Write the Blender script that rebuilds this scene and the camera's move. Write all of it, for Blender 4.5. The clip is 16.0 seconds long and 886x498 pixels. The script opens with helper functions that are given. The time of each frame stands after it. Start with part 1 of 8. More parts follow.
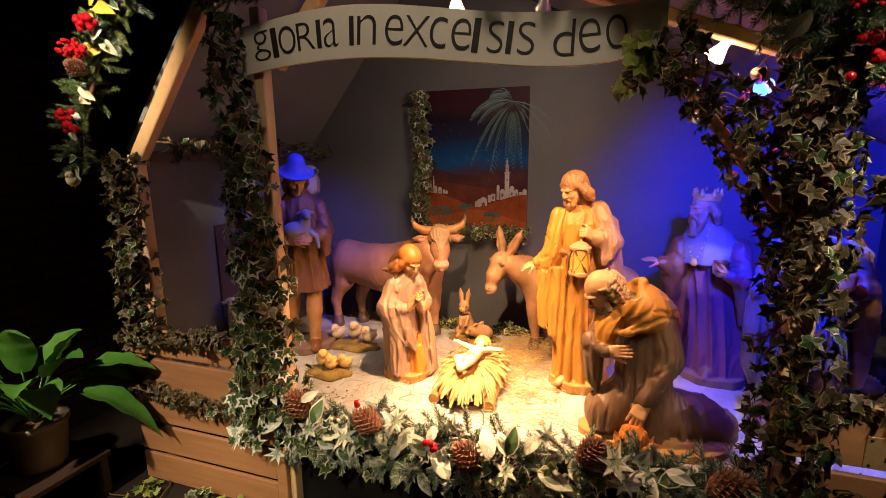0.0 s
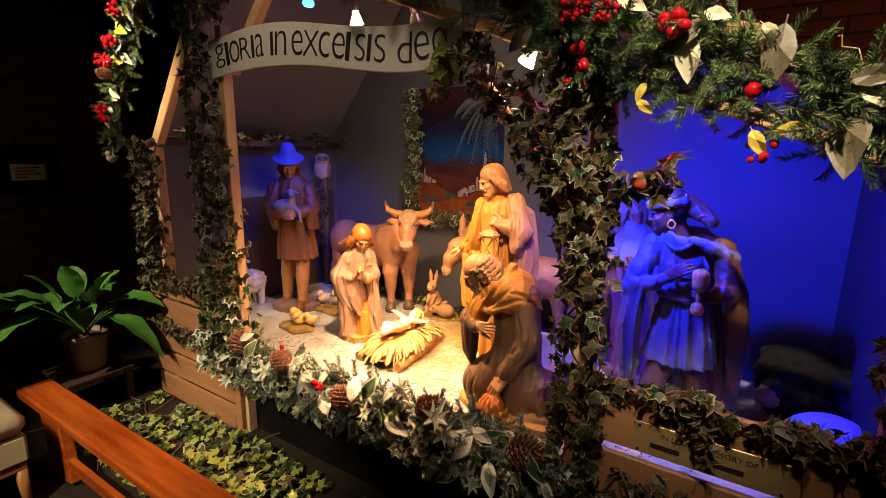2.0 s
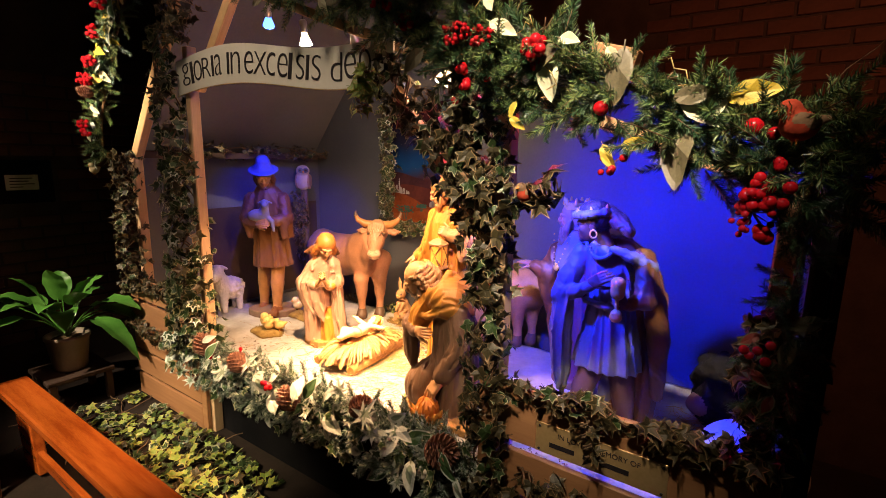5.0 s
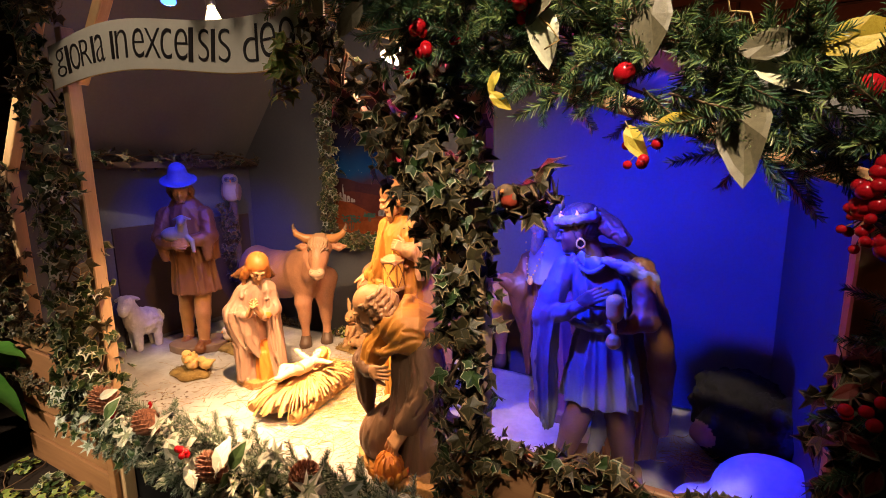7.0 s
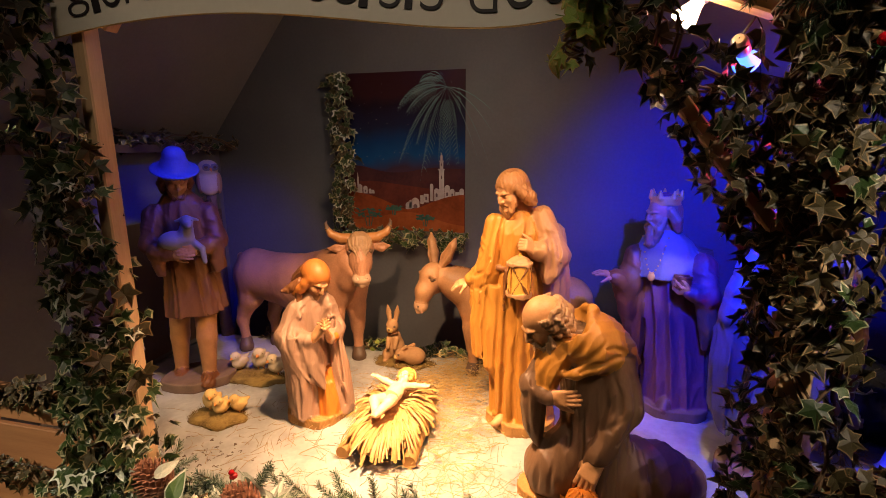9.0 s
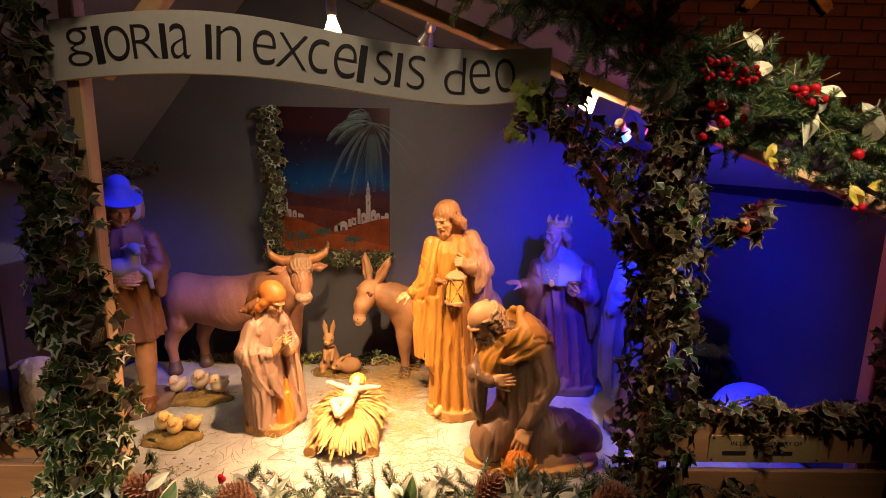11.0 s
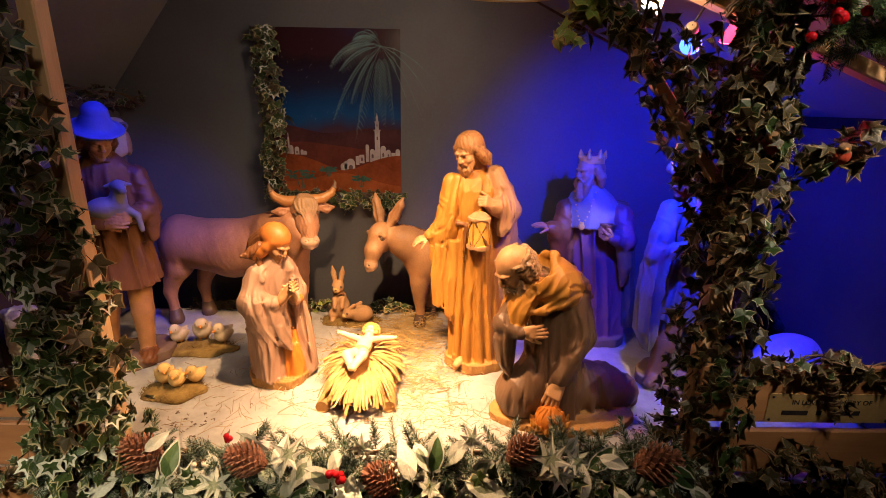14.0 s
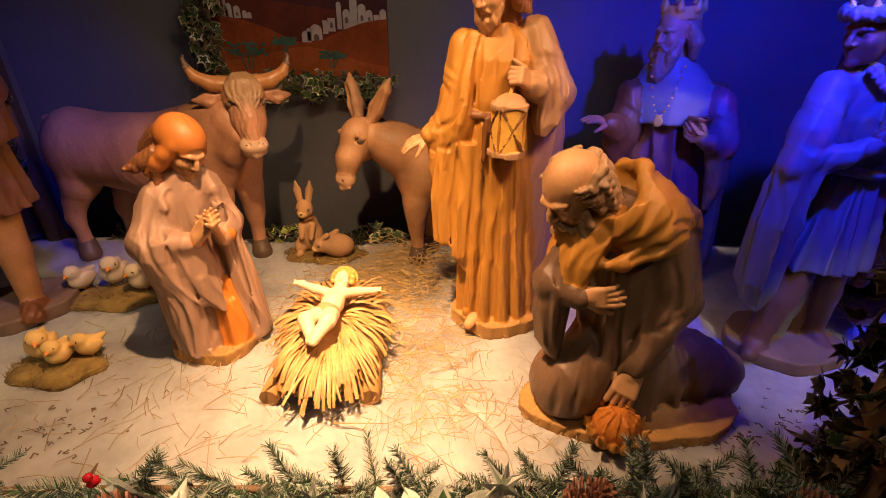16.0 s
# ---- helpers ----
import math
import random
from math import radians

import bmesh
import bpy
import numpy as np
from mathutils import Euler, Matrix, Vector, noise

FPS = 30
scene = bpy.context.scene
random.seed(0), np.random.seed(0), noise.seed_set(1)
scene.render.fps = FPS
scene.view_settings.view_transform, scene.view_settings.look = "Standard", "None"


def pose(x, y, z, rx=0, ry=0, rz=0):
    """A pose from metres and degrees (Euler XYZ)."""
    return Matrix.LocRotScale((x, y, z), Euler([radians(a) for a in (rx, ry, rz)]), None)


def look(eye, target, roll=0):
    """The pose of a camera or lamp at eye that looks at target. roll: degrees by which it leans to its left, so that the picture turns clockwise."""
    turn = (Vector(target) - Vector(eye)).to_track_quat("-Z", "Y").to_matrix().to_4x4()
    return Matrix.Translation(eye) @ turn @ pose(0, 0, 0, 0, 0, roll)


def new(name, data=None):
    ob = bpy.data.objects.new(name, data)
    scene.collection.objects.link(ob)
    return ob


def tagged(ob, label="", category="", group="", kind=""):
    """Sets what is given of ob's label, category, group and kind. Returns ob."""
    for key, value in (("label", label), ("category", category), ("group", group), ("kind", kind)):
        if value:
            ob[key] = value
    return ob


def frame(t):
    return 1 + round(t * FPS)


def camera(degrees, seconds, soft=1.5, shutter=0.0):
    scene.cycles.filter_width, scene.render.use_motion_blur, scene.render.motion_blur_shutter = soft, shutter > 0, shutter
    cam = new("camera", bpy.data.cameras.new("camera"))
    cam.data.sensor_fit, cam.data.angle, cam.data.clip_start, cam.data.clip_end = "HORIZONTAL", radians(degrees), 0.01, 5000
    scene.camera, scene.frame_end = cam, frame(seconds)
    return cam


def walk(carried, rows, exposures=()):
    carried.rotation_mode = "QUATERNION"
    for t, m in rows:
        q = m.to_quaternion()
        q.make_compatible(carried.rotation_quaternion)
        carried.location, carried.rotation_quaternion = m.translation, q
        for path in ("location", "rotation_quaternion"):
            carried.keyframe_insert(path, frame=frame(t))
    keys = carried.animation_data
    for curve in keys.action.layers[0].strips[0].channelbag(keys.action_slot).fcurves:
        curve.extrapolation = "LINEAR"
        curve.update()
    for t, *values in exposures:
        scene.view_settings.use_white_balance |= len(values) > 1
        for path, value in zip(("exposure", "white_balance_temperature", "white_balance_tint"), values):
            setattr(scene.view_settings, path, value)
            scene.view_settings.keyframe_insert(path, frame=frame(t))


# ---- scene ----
cam = camera(85.1, 16.0, soft=0.9)
PATH = [
    (0, (-0.033, 0.009, 1.497), (-0.671, 1.864, 1.104), -0.6),
    (0.5, (0.077, 0.09, 1.502), (-0.641, 1.915, 1.109), 0.1),
    (1, (0.375, 0.139, 1.494), (-0.525, 1.879, 1.09), 1.4),
    (1.5, (0.637, 0.185, 1.477), (-0.376, 1.861, 1.07), 0.8),
    (2, (0.863, 0.135, 1.494), (-0.199, 1.777, 1.075), 0.9),
    (2.5, (1.043, 0.153, 1.513), (-0.054, 1.774, 1.1), 0.6),
    (3, (1.147, 0.206, 1.523), (0.018, 1.806, 1.12), 0.9),
    (3.5, (1.153, 0.217, 1.521), (0.023, 1.818, 1.123), 0.9),
    (5.8, (1.182, 0.298, 1.496), (0.064, 1.919, 1.148), 0.8),
    (6, (1.126, 0.333, 1.499), (0.069, 1.994, 1.147), 0.4),
    (6.5, (1.01, 0.427, 1.495), (0.047, 2.144, 1.141), -0.5),
    (7, (0.957, 0.517, 1.483), (0.002, 2.238, 1.129), -0.7),
    (7.5, (0.785, 0.533, 1.468), (-0.01, 2.332, 1.107), -0.3),
    (8, (0.52, 0.48, 1.47), (-0.148, 2.327, 1.092), -1.3),
    (8.5, (0.248, 0.454, 1.459), (-0.381, 2.311, 1.062), -0.9),
    (9, (-0.003, 0.439, 1.499), (-0.471, 2.338, 1.077), -0.2),
    (9.5, (-0.211, 0.297, 1.516), (-0.291, 2.247, 1.077), 1.0),
    (9.7, (-0.233, 0.245, 1.535), (-0.226, 2.193, 1.082), 1.4),
    (11.8, (-0.215, 0.08, 1.579), (-0.176, 2.056, 1.272), 1.2),
    (12, (-0.234, 0.08, 1.58), (-0.184, 2.055, 1.269), 1.5),
    (12.5, (-0.234, 0.081, 1.58), (-0.202, 2.056, 1.267), 1.4),
    (13, (-0.23, 0.088, 1.578), (-0.213, 2.062, 1.258), 1.3),
    (13.5, (-0.245, 0.136, 1.556), (-0.227, 2.094, 1.145), 1.3),
    (14, (-0.288, 0.292, 1.507), (-0.267, 2.209, 0.935), 1.0),
    (14.5, (-0.252, 0.555, 1.438), (-0.256, 2.423, 0.723), 0.7),
    (15, (-0.288, 0.779, 1.368), (-0.272, 2.579, 0.495), 1.2),
    (15.5, (-0.299, 0.93, 1.292), (-0.293, 2.683, 0.328), 1.0),
    (16, (-0.291, 0.929, 1.318), (-0.277, 2.703, 0.394), 0.8),
]
walk(cam, [(t, look(eye, target, roll)) for t, eye, target, roll in PATH],
     ((0, 0.25), (0.5, 0.15), (1, 0.0), (2, 0.3), (3.5, 0.82), (6, 0.75), (6.5, 0.6), (7.5, 0.15), (9, -0.15), (9.7, -0.2), (12, 0.1), (12.5, 0.1), (14, 0.0), (14.5, -0.2), (15, -0.45), (16, -0.7)))

# ---- world, lamps, exposure ----
scene.view_settings.exposure = 0.0
world = bpy.data.worlds.new("dark_church")
world.use_nodes = True
world.node_tree.nodes["Background"].inputs[0].default_value = (0.55, 0.42, 0.35, 1)
world.node_tree.nodes["Background"].inputs[1].default_value = 0.003
scene.world = world


def spot_lamp(name, eye, target, watts, colour, cone, blend=0.6, size=0.02):
    data = bpy.data.lights.new(name, "SPOT")
    data.energy, data.color, data.spot_size, data.spot_blend, data.shadow_soft_size = watts, colour, radians(cone), blend, size
    ob = new(name, data)
    ob.matrix_world = look(eye, target)
    return ob


WARM, WHITE, BLUE = (1.0, 0.58, 0.29), (1.0, 0.80, 0.58), (0.004, 0.018, 1.0)
# the reflector bulbs that hang under the rafters
spot_lamp("spot_warm", (-0.548, 1.668, 1.915), (-0.60, 1.98, 0.45), 225, WARM, 92, 1.0)
spot_lamp("spot_warm_core", (-0.546, 1.670, 1.914), (-0.46, 1.84, 0.45), 450, WARM, 46, 1.0)
spot_lamp("spot_painting", (-0.262, 1.70, 1.915), (-0.75, 2.9, 1.45), 19, (1.0, 0.76, 0.5), 110, 1.0)
spot_lamp("spot_side", (0.215, 1.60, 1.735), (-0.60, 2.15, 0.70), 70, WARM, 88, 1.0, 0.09)
spot_lamp("spot_blue_shepherd", (-0.91, 1.76, 2.07), (-1.60, 2.34, 1.12), 100, BLUE, 50, 1.0)
spot_lamp("spot_blue_kings", (0.372, 1.655, 1.655), (0.80, 2.50, 0.98), 230, BLUE, 114, 1.0)
bare = bpy.data.lights.new("bulb_light", "POINT")
bare.energy, bare.color, bare.shadow_soft_size = 1.1, (1.0, 0.70, 0.42), 0.025
new("bulb_light", bare).location = (0.238, 1.555, 1.735)
red = bpy.data.lights.new("red_bulb_light", "POINT")
red.energy, red.color, red.shadow_soft_size = 2.6, (1.0, 0.045, 0.13), 0.012
new("red_bulb_light", red).location = (0.452, 1.632, 1.655)
# unseen fill spots added high up in front of the crib, for the church's lighting
spot_lamp("church_spot_right", (1.10, -0.05, 3.25), (0.80, 1.34, 1.70), 400, WHITE, 27, 0.9, 0.05)
spot_lamp("church_spot_middle", (0.75, 0.15, 3.3), (0.66, 1.37, 0.62), 70, WHITE, 27, 1.0, 0.05)
spot_lamp("church_spot_left", (-2.2, -0.9, 3.1), (-1.95, 1.25, 0.75), 420, WHITE, 30, 1.0, 0.05)
spot_lamp("church_spot_garland", (-1.0, -0.6, 3.2), (-1.84, 1.38, 1.90), 720, WHITE, 15, 0.9, 0.04)
spot_lamp("church_spot_wall", (2.4, 0.6, 3.25), (1.7, 3.2, 2.1), 60, (1.0, 0.30, 0.12), 90, 1.0, 0.05)
spot_lamp("church_spot_front", (-0.50, 0.15, 3.25), (-0.56, 1.49, 1.85), 58, WHITE, 45, 0.6, 0.20)
spot_lamp("church_spot_floor", (-0.6, -1.2, 3.0), (-1.15, 1.0, 0.1), 430, (1.0, 0.80, 0.50), 28, 0.9, 0.05)


# ---- materials ----
def surface(name, a, b, scale=8.0, rough=0.6, bump=0.2, fine=90.0, metal=0.0, stretch=(1, 1, 1), spread=0.0, spec=0.5, sheen=0.0):
    """A surface that varies between the colours a and b at two scales, with a fine relief."""
    m = bpy.data.materials.new(name)
    m.use_nodes = True
    t, L = m.node_tree, m.node_tree.links
    p = t.nodes["Principled BSDF"]
    co = t.nodes.new("ShaderNodeTexCoord")
    mp = t.nodes.new("ShaderNodeMapping")
    mp.inputs["Scale"].default_value = stretch
    L.new(co.outputs["Object"], mp.inputs["Vector"])
    n1 = t.nodes.new("ShaderNodeTexNoise")
    n1.inputs["Scale"].default_value, n1.inputs["Detail"].default_value = scale, 5
    n2 = t.nodes.new("ShaderNodeTexNoise")
    n2.inputs["Scale"].default_value, n2.inputs["Detail"].default_value = fine, 3
    L.new(mp.outputs[0], n1.inputs["Vector"])
    L.new(mp.outputs[0], n2.inputs["Vector"])
    add = t.nodes.new("ShaderNodeMath")
    add.operation = "MULTIPLY_ADD"
    add.inputs[1].default_value = 0.35
    L.new(n2.outputs[0], add.inputs[0])
    L.new(n1.outputs[0], add.inputs[2])
    ramp = t.nodes.new("ShaderNodeMapRange")
    ramp.inputs[1].default_value, ramp.inputs[2].default_value = 0.48, 0.88
    src = add.outputs[0]
    if spread:
        info = t.nodes.new("ShaderNodeObjectInfo")
        add2 = t.nodes.new("ShaderNodeMath")
        add2.operation = "MULTIPLY_ADD"
        add2.inputs[1].default_value = spread
        L.new(info.outputs["Random"], add2.inputs[0])
        L.new(add.outputs[0], add2.inputs[2])
        src = add2.outputs[0]
        ramp.inputs[2].default_value = 0.88 + spread
    L.new(src, ramp.inputs[0])
    mix = t.nodes.new("ShaderNodeMix")
    mix.data_type = "RGBA"
    mix.inputs[6].default_value, mix.inputs[7].default_value = (*a, 1), (*b, 1)
    L.new(ramp.outputs[0], mix.inputs[0])
    L.new(mix.outputs[2], p.inputs["Base Color"])
    p.inputs["Roughness"].default_value, p.inputs["Metallic"].default_value = rough, metal
    p.inputs["Specular IOR Level"].default_value = spec
    if sheen:
        p.inputs["Sheen Weight"].default_value = sheen
    if bump:
        bp = t.nodes.new("ShaderNodeBump")
        bp.inputs["Strength"].default_value, bp.inputs["Distance"].default_value = bump, 0.004
        L.new(add.outputs[0], bp.inputs["Height"])
        L.new(bp.outputs[0], p.inputs["Normal"])
    return m


def glow(name, colour, strength):
    m = bpy.data.materials.new(name)
    m.use_nodes = True
    p = m.node_tree.nodes["Principled BSDF"]
    p.inputs["Base Color"].default_value = (*colour, 1)
    p.inputs["Emission Color"].default_value, p.inputs["Emission Strength"].default_value = (*colour, 1), strength
    return m


def brick_surface():
    m = surface("dark_brick", (0.065, 0.028, 0.019), (0.12, 0.05, 0.032), 5, 0.85, 0.4, 60)
    return m


PINE = surface("planed_pine", (0.52, 0.30, 0.13), (0.68, 0.44, 0.22), 3, 0.55, 0.15, 40, stretch=(1, 12, 1))
POSTWOOD = surface("post_pine", (0.56, 0.36, 0.19), (0.70, 0.48, 0.28), 3, 0.6, 0.15, 40, stretch=(8, 8, 1))
SLATWOOD = surface("crate_board", (0.30, 0.135, 0.06), (0.46, 0.23, 0.10), 3.5, 0.5, 0.2, 45, stretch=(1, 6, 14), spread=0.3)
RAILWOOD = surface("varnished_rail", (0.27, 0.045, 0.006), (0.50, 0.11, 0.017), 3, 0.25, 0.08, 40, stretch=(1, 10, 10))
WALLGREY = surface("grey_wall_paint", (0.088, 0.091, 0.102), (0.122, 0.125, 0.137), 2.2, 0.62, 0.08, 70)
ROOFGREY = surface("grey_roof_paint", (0.16, 0.155, 0.15), (0.20, 0.195, 0.185), 2.0, 0.75, 0.08, 60)
# much darker than the grey of the stable's other boards
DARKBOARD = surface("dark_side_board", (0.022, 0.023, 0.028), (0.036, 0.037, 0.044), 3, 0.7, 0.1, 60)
DARKBROWN = surface("dark_brown", (0.05, 0.028, 0.018), (0.08, 0.045, 0.03), 4, 0.6, 0.1, 60)
SNOW = surface("snow_cloth", (0.50, 0.485, 0.47), (0.70, 0.69, 0.67), 9, 0.9, 0.7, 55)
BRICK = brick_surface()
MORTAR = surface("dark_mortar", (0.040, 0.026, 0.020), (0.065, 0.042, 0.033), 9, 0.95, 0.3, 80)
CARPET = surface("dark_floor", (0.020, 0.014, 0.012), (0.035, 0.025, 0.02), 6, 0.8, 0.2, 90, spec=0.12)
BLACKBOX = surface("black_cloth", (0.006, 0.006, 0.007), (0.012, 0.011, 0.012), 6, 0.95, 0.2, 80, spec=0.05)
CARD = surface("cream_card", (0.66, 0.61, 0.52), (0.74, 0.69, 0.60), 3, 0.7, 0.05, 60)
INK = surface("dark_ink", (0.012, 0.010, 0.012), (0.03, 0.022, 0.024), 30, 0.5, 0.05, 90)
GILT = surface("gilt_edge", (0.5, 0.33, 0.1), (0.66, 0.45, 0.16), 20, 0.4, 0.05, 90)
BRASS = surface("brass_plate", (0.60, 0.40, 0.17), (0.74, 0.53, 0.26), 6, 0.38, 0.05, 120, metal=0.55)
CHROME = surface("lamp_metal", (0.55, 0.50, 0.45), (0.7, 0.65, 0.6), 20, 0.3, 0.0, 60, metal=0.9)
BULB = glow("bulb_warm", (1.0, 0.80, 0.50), 55)
LITGLASS = glow("lit_glass", (1.0, 0.74, 0.42), 5)
LITBLUE = glow("lit_blue_glass", (0.05, 0.16, 1.0), 5)
BULB2 = glow("bulb_white", (1.0, 0.88, 0.72), 45)
BULBBLUE = glow("bulb_blue", (0.10, 0.28, 1.0), 22)
BULBRED = glow("bulb_red", (1.0, 0.06, 0.16), 12)
LITRED = glow("lit_red_glass", (1.0, 0.05, 0.14), 3)

IVYGREEN = surface("ivy_green", (0.012, 0.030, 0.009), (0.050, 0.085, 0.024), 14, 0.30, 0.25, 120, spread=0.5)
IVYEDGE = surface("ivy_cream_edge", (0.15, 0.16, 0.07), (0.52, 0.48, 0.30), 14, 0.42, 0.2, 120, spread=0.5)
IVYDARK = surface("ivy_dark", (0.024, 0.021, 0.009), (0.070, 0.055, 0.022), 14, 0.42, 0.25, 120, spread=0.5)
# the leaf's paler rim, browned as though warm lamplight caught it
IVYRIM = surface("ivy_warm_lit_rim", (0.08, 0.055, 0.022), (0.34, 0.22, 0.10), 14, 0.45, 0.2, 120, spread=0.5)
IVYLIME = surface("ivy_lime", (0.13, 0.22, 0.035), (0.30, 0.36, 0.07), 14, 0.42, 0.2, 120, spread=0.4)
IVYYELLOW = surface("ivy_yellow", (0.26, 0.21, 0.04), (0.42, 0.36, 0.09), 14, 0.5, 0.2, 120, spread=0.4)
BARK = surface("ivy_stem", (0.10, 0.055, 0.028), (0.20, 0.12, 0.06), 20, 0.8, 0.4, 90)
NEEDLE = surface("pine_needle", (0.018, 0.055, 0.022), (0.05, 0.11, 0.045), 30, 0.42, 0.0, 90, spread=0.5)
NEEDLETIP = surface("pine_needle_light", (0.10, 0.17, 0.05), (0.24, 0.28, 0.09), 30, 0.42, 0.0, 90, spread=0.5)
FROST = surface("frosted_needle", (0.28, 0.34, 0.29), (0.56, 0.60, 0.54), 30, 0.7, 0.0, 90, spread=0.5)
FROSTLEAF = surface("frosted_leaf", (0.40, 0.44, 0.38), (0.70, 0.72, 0.64), 18, 0.75, 0.3, 150, spread=0.3)
FROSTGREEN = surface("frosted_green_leaf", (0.16, 0.21, 0.14), (0.34, 0.40, 0.28), 18, 0.7, 0.3, 150, spread=0.3)
GREENLEAF = surface("glossy_leaf", (0.035, 0.085, 0.03), (0.09, 0.16, 0.06), 12, 0.35, 0.2, 90, spread=0.4)
CREAMLEAF = surface("cream_silk_leaf", (0.50, 0.47, 0.29), (0.70, 0.66, 0.46), 12, 0.55, 0.2, 90, spread=0.3)
GOLDLEAF = surface("yellow_silk_leaf", (0.46, 0.32, 0.03), (0.62, 0.50, 0.08), 20, 0.45, 0.2, 90, spread=0.4)
BROWNLEAF = surface("brown_silk_leaf", (0.10, 0.085, 0.05), (0.19, 0.16, 0.09), 12, 0.5, 0.2, 90, spread=0.3)
REDBERRY = surface("red_berry", (0.30, 0.004, 0.009), (0.46, 0.010, 0.016), 20, 0.16, 0.0, 90)
WHITEBERRY = surface("white_berry", (0.62, 0.55, 0.45), (0.74, 0.68, 0.58), 20, 0.35, 0.0, 90)
REDLEAF = surface("dark_red_leaf", (0.12, 0.012, 0.010), (0.22, 0.03, 0.02), 20, 0.5, 0.2, 90, spread=0.3)
CONE = surface("pine_cone_scale", (0.10, 0.032, 0.018), (0.34, 0.15, 0.09), 120, 0.6, 0.3, 120)
MOSS = surface("moss", (0.13, 0.075, 0.018), (0.26, 0.17, 0.045), 30, 0.95, 0.8, 140)
STRAW = surface("straw", (0.44, 0.28, 0.08), (0.66, 0.47, 0.19), 20, 0.6, 0.1, 120)
DRYSTALK = surface("dry_stalk", (0.34, 0.22, 0.10), (0.54, 0.39, 0.20), 20, 0.7, 0.1, 120)
HUSK = surface("raffia", (0.29, 0.150, 0.040), (0.52, 0.30, 0.105), 16, 0.55, 0.2, 120)
LILY = surface("peace_lily_leaf", (0.045, 0.16, 0.022), (0.12, 0.30, 0.05), 9, 0.28, 0.25, 60, spread=0.2)
CREAMPOT = surface("cream_pot", (0.26, 0.21, 0.15), (0.34, 0.28, 0.21), 6, 0.4, 0.1, 60)
LINEN = surface("cream_upholstery", (0.46, 0.37, 0.24), (0.56, 0.47, 0.32), 6, 0.9, 0.3, 160)
CHAIRWOOD = surface("chair_wood", (0.33, 0.13, 0.045), (0.46, 0.21, 0.08), 4, 0.4, 0.1, 50, stretch=(8, 8, 1))

# painted carved wood of the statues
def painted(name, a, k=1.35, rough=0.5, scale=16):
    return surface(name, a, tuple(min(0.85, c * k) for c in a), scale, rough, 0.35, 150, spec=0.4, stretch=(1, 1, 0.22) if "cloth" in name else (1, 1, 1))


SKIN = painted("carved_skin", (0.36, 0.19, 0.085))
PALESKIN = painted("carved_pale_skin", (0.60, 0.42, 0.26), 1.2)
DARKSKIN = painted("carved_dark_skin", (0.10, 0.045, 0.03))
HAIR = painted("carved_hair", (0.14, 0.055, 0.020))
BROWNHAIR = painted("carved_brown_hair", (0.25, 0.120, 0.045))
BLACKHAIR = painted("carved_black_hair", (0.03, 0.018, 0.014), 1.5)
AUBURNHAIR = painted("carved_auburn_hair", (0.34, 0.115, 0.022))
GREYHAIR = painted("carved_grey_hair", (0.24, 0.145, 0.075))
GOLDHAIR = painted("carved_gold_hair", (0.40, 0.22, 0.055), 1.25)
OCHRE = painted("carved_ochre_cloth", (0.33, 0.148, 0.024))
CREAM = painted("carved_cream_cloth", (0.33, 0.185, 0.088), 1.25)
DUSTY = painted("carved_dusty_cloth", (0.29, 0.175, 0.118), 1.3)
ORANGE = painted("carved_orange_cloth", (0.42, 0.14, 0.018))
GREYBROWN = painted("carved_greybrown_cloth", (0.115, 0.064, 0.036), 1.5)
PURPLE = painted("carved_purple_cloth", (0.12, 0.045, 0.060), 1.5)
ERMINE = painted("carved_white_cape", (0.16, 0.150, 0.145), 1.25)
PALECLOTH = painted("carved_pale_cloth", (0.125, 0.122, 0.132), 1.3)
BROWNCLOTH = painted("carved_brown_cloth", (0.13, 0.046, 0.013), 1.4)
TANCLOTH = painted("carved_tan_cloth", (0.14, 0.056, 0.018), 1.35)
FELT = painted("carved_felt_hat", (0.10, 0.12, 0.20), 1.3)
LAMBWOOL = painted("carved_lamb_wool", (0.19, 0.18, 0.17), 1.25)
GOLD = painted("carved_gold", (0.52, 0.30, 0.06), 1.4, 0.35)
PLINTH = painted("carved_plinth", (0.30, 0.155, 0.045), 1.4, 0.7)
DARKPLINTH = painted("carved_dark_plinth", (0.13, 0.08, 0.05), 1.5, 0.7)
OXHIDE = painted("carved_ox_hide", (0.25, 0.122, 0.066), 1.7, 0.48, 7)
OXPALE = painted("carved_ox_muzzle", (0.44, 0.29, 0.19), 1.2)
HORN = painted("carved_horn", (0.30, 0.14, 0.048), 1.4, 0.35)
DONKEY = painted("carved_donkey_hide", (0.25, 0.130, 0.060), 1.7, 0.55, 9)
DONKEYPALE = painted("carved_donkey_muzzle", (0.38, 0.23, 0.13), 1.25)
HOOF = painted("carved_hoof", (0.09, 0.055, 0.035))
FUR = painted("carved_rabbit_fur", (0.34, 0.19, 0.085), 1.3, 0.8)
DOWN = painted("chick_down", (0.52, 0.34, 0.12), 1.3, 0.9)
WHITEDOWN = painted("white_feather", (0.50, 0.40, 0.26), 1.2, 0.9)
WOOL = painted("sheep_wool", (0.55, 0.51, 0.44), 1.25, 0.95, 40)
BLACKWOOL = painted("black_fleece", (0.007, 0.006, 0.006), 1.8, 0.95, 40)
BEAK = painted("orange_beak", (0.6, 0.22, 0.04))
ROBINRED = painted("robin_breast", (0.30, 0.032, 0.010), 1.3, 0.85, 40)
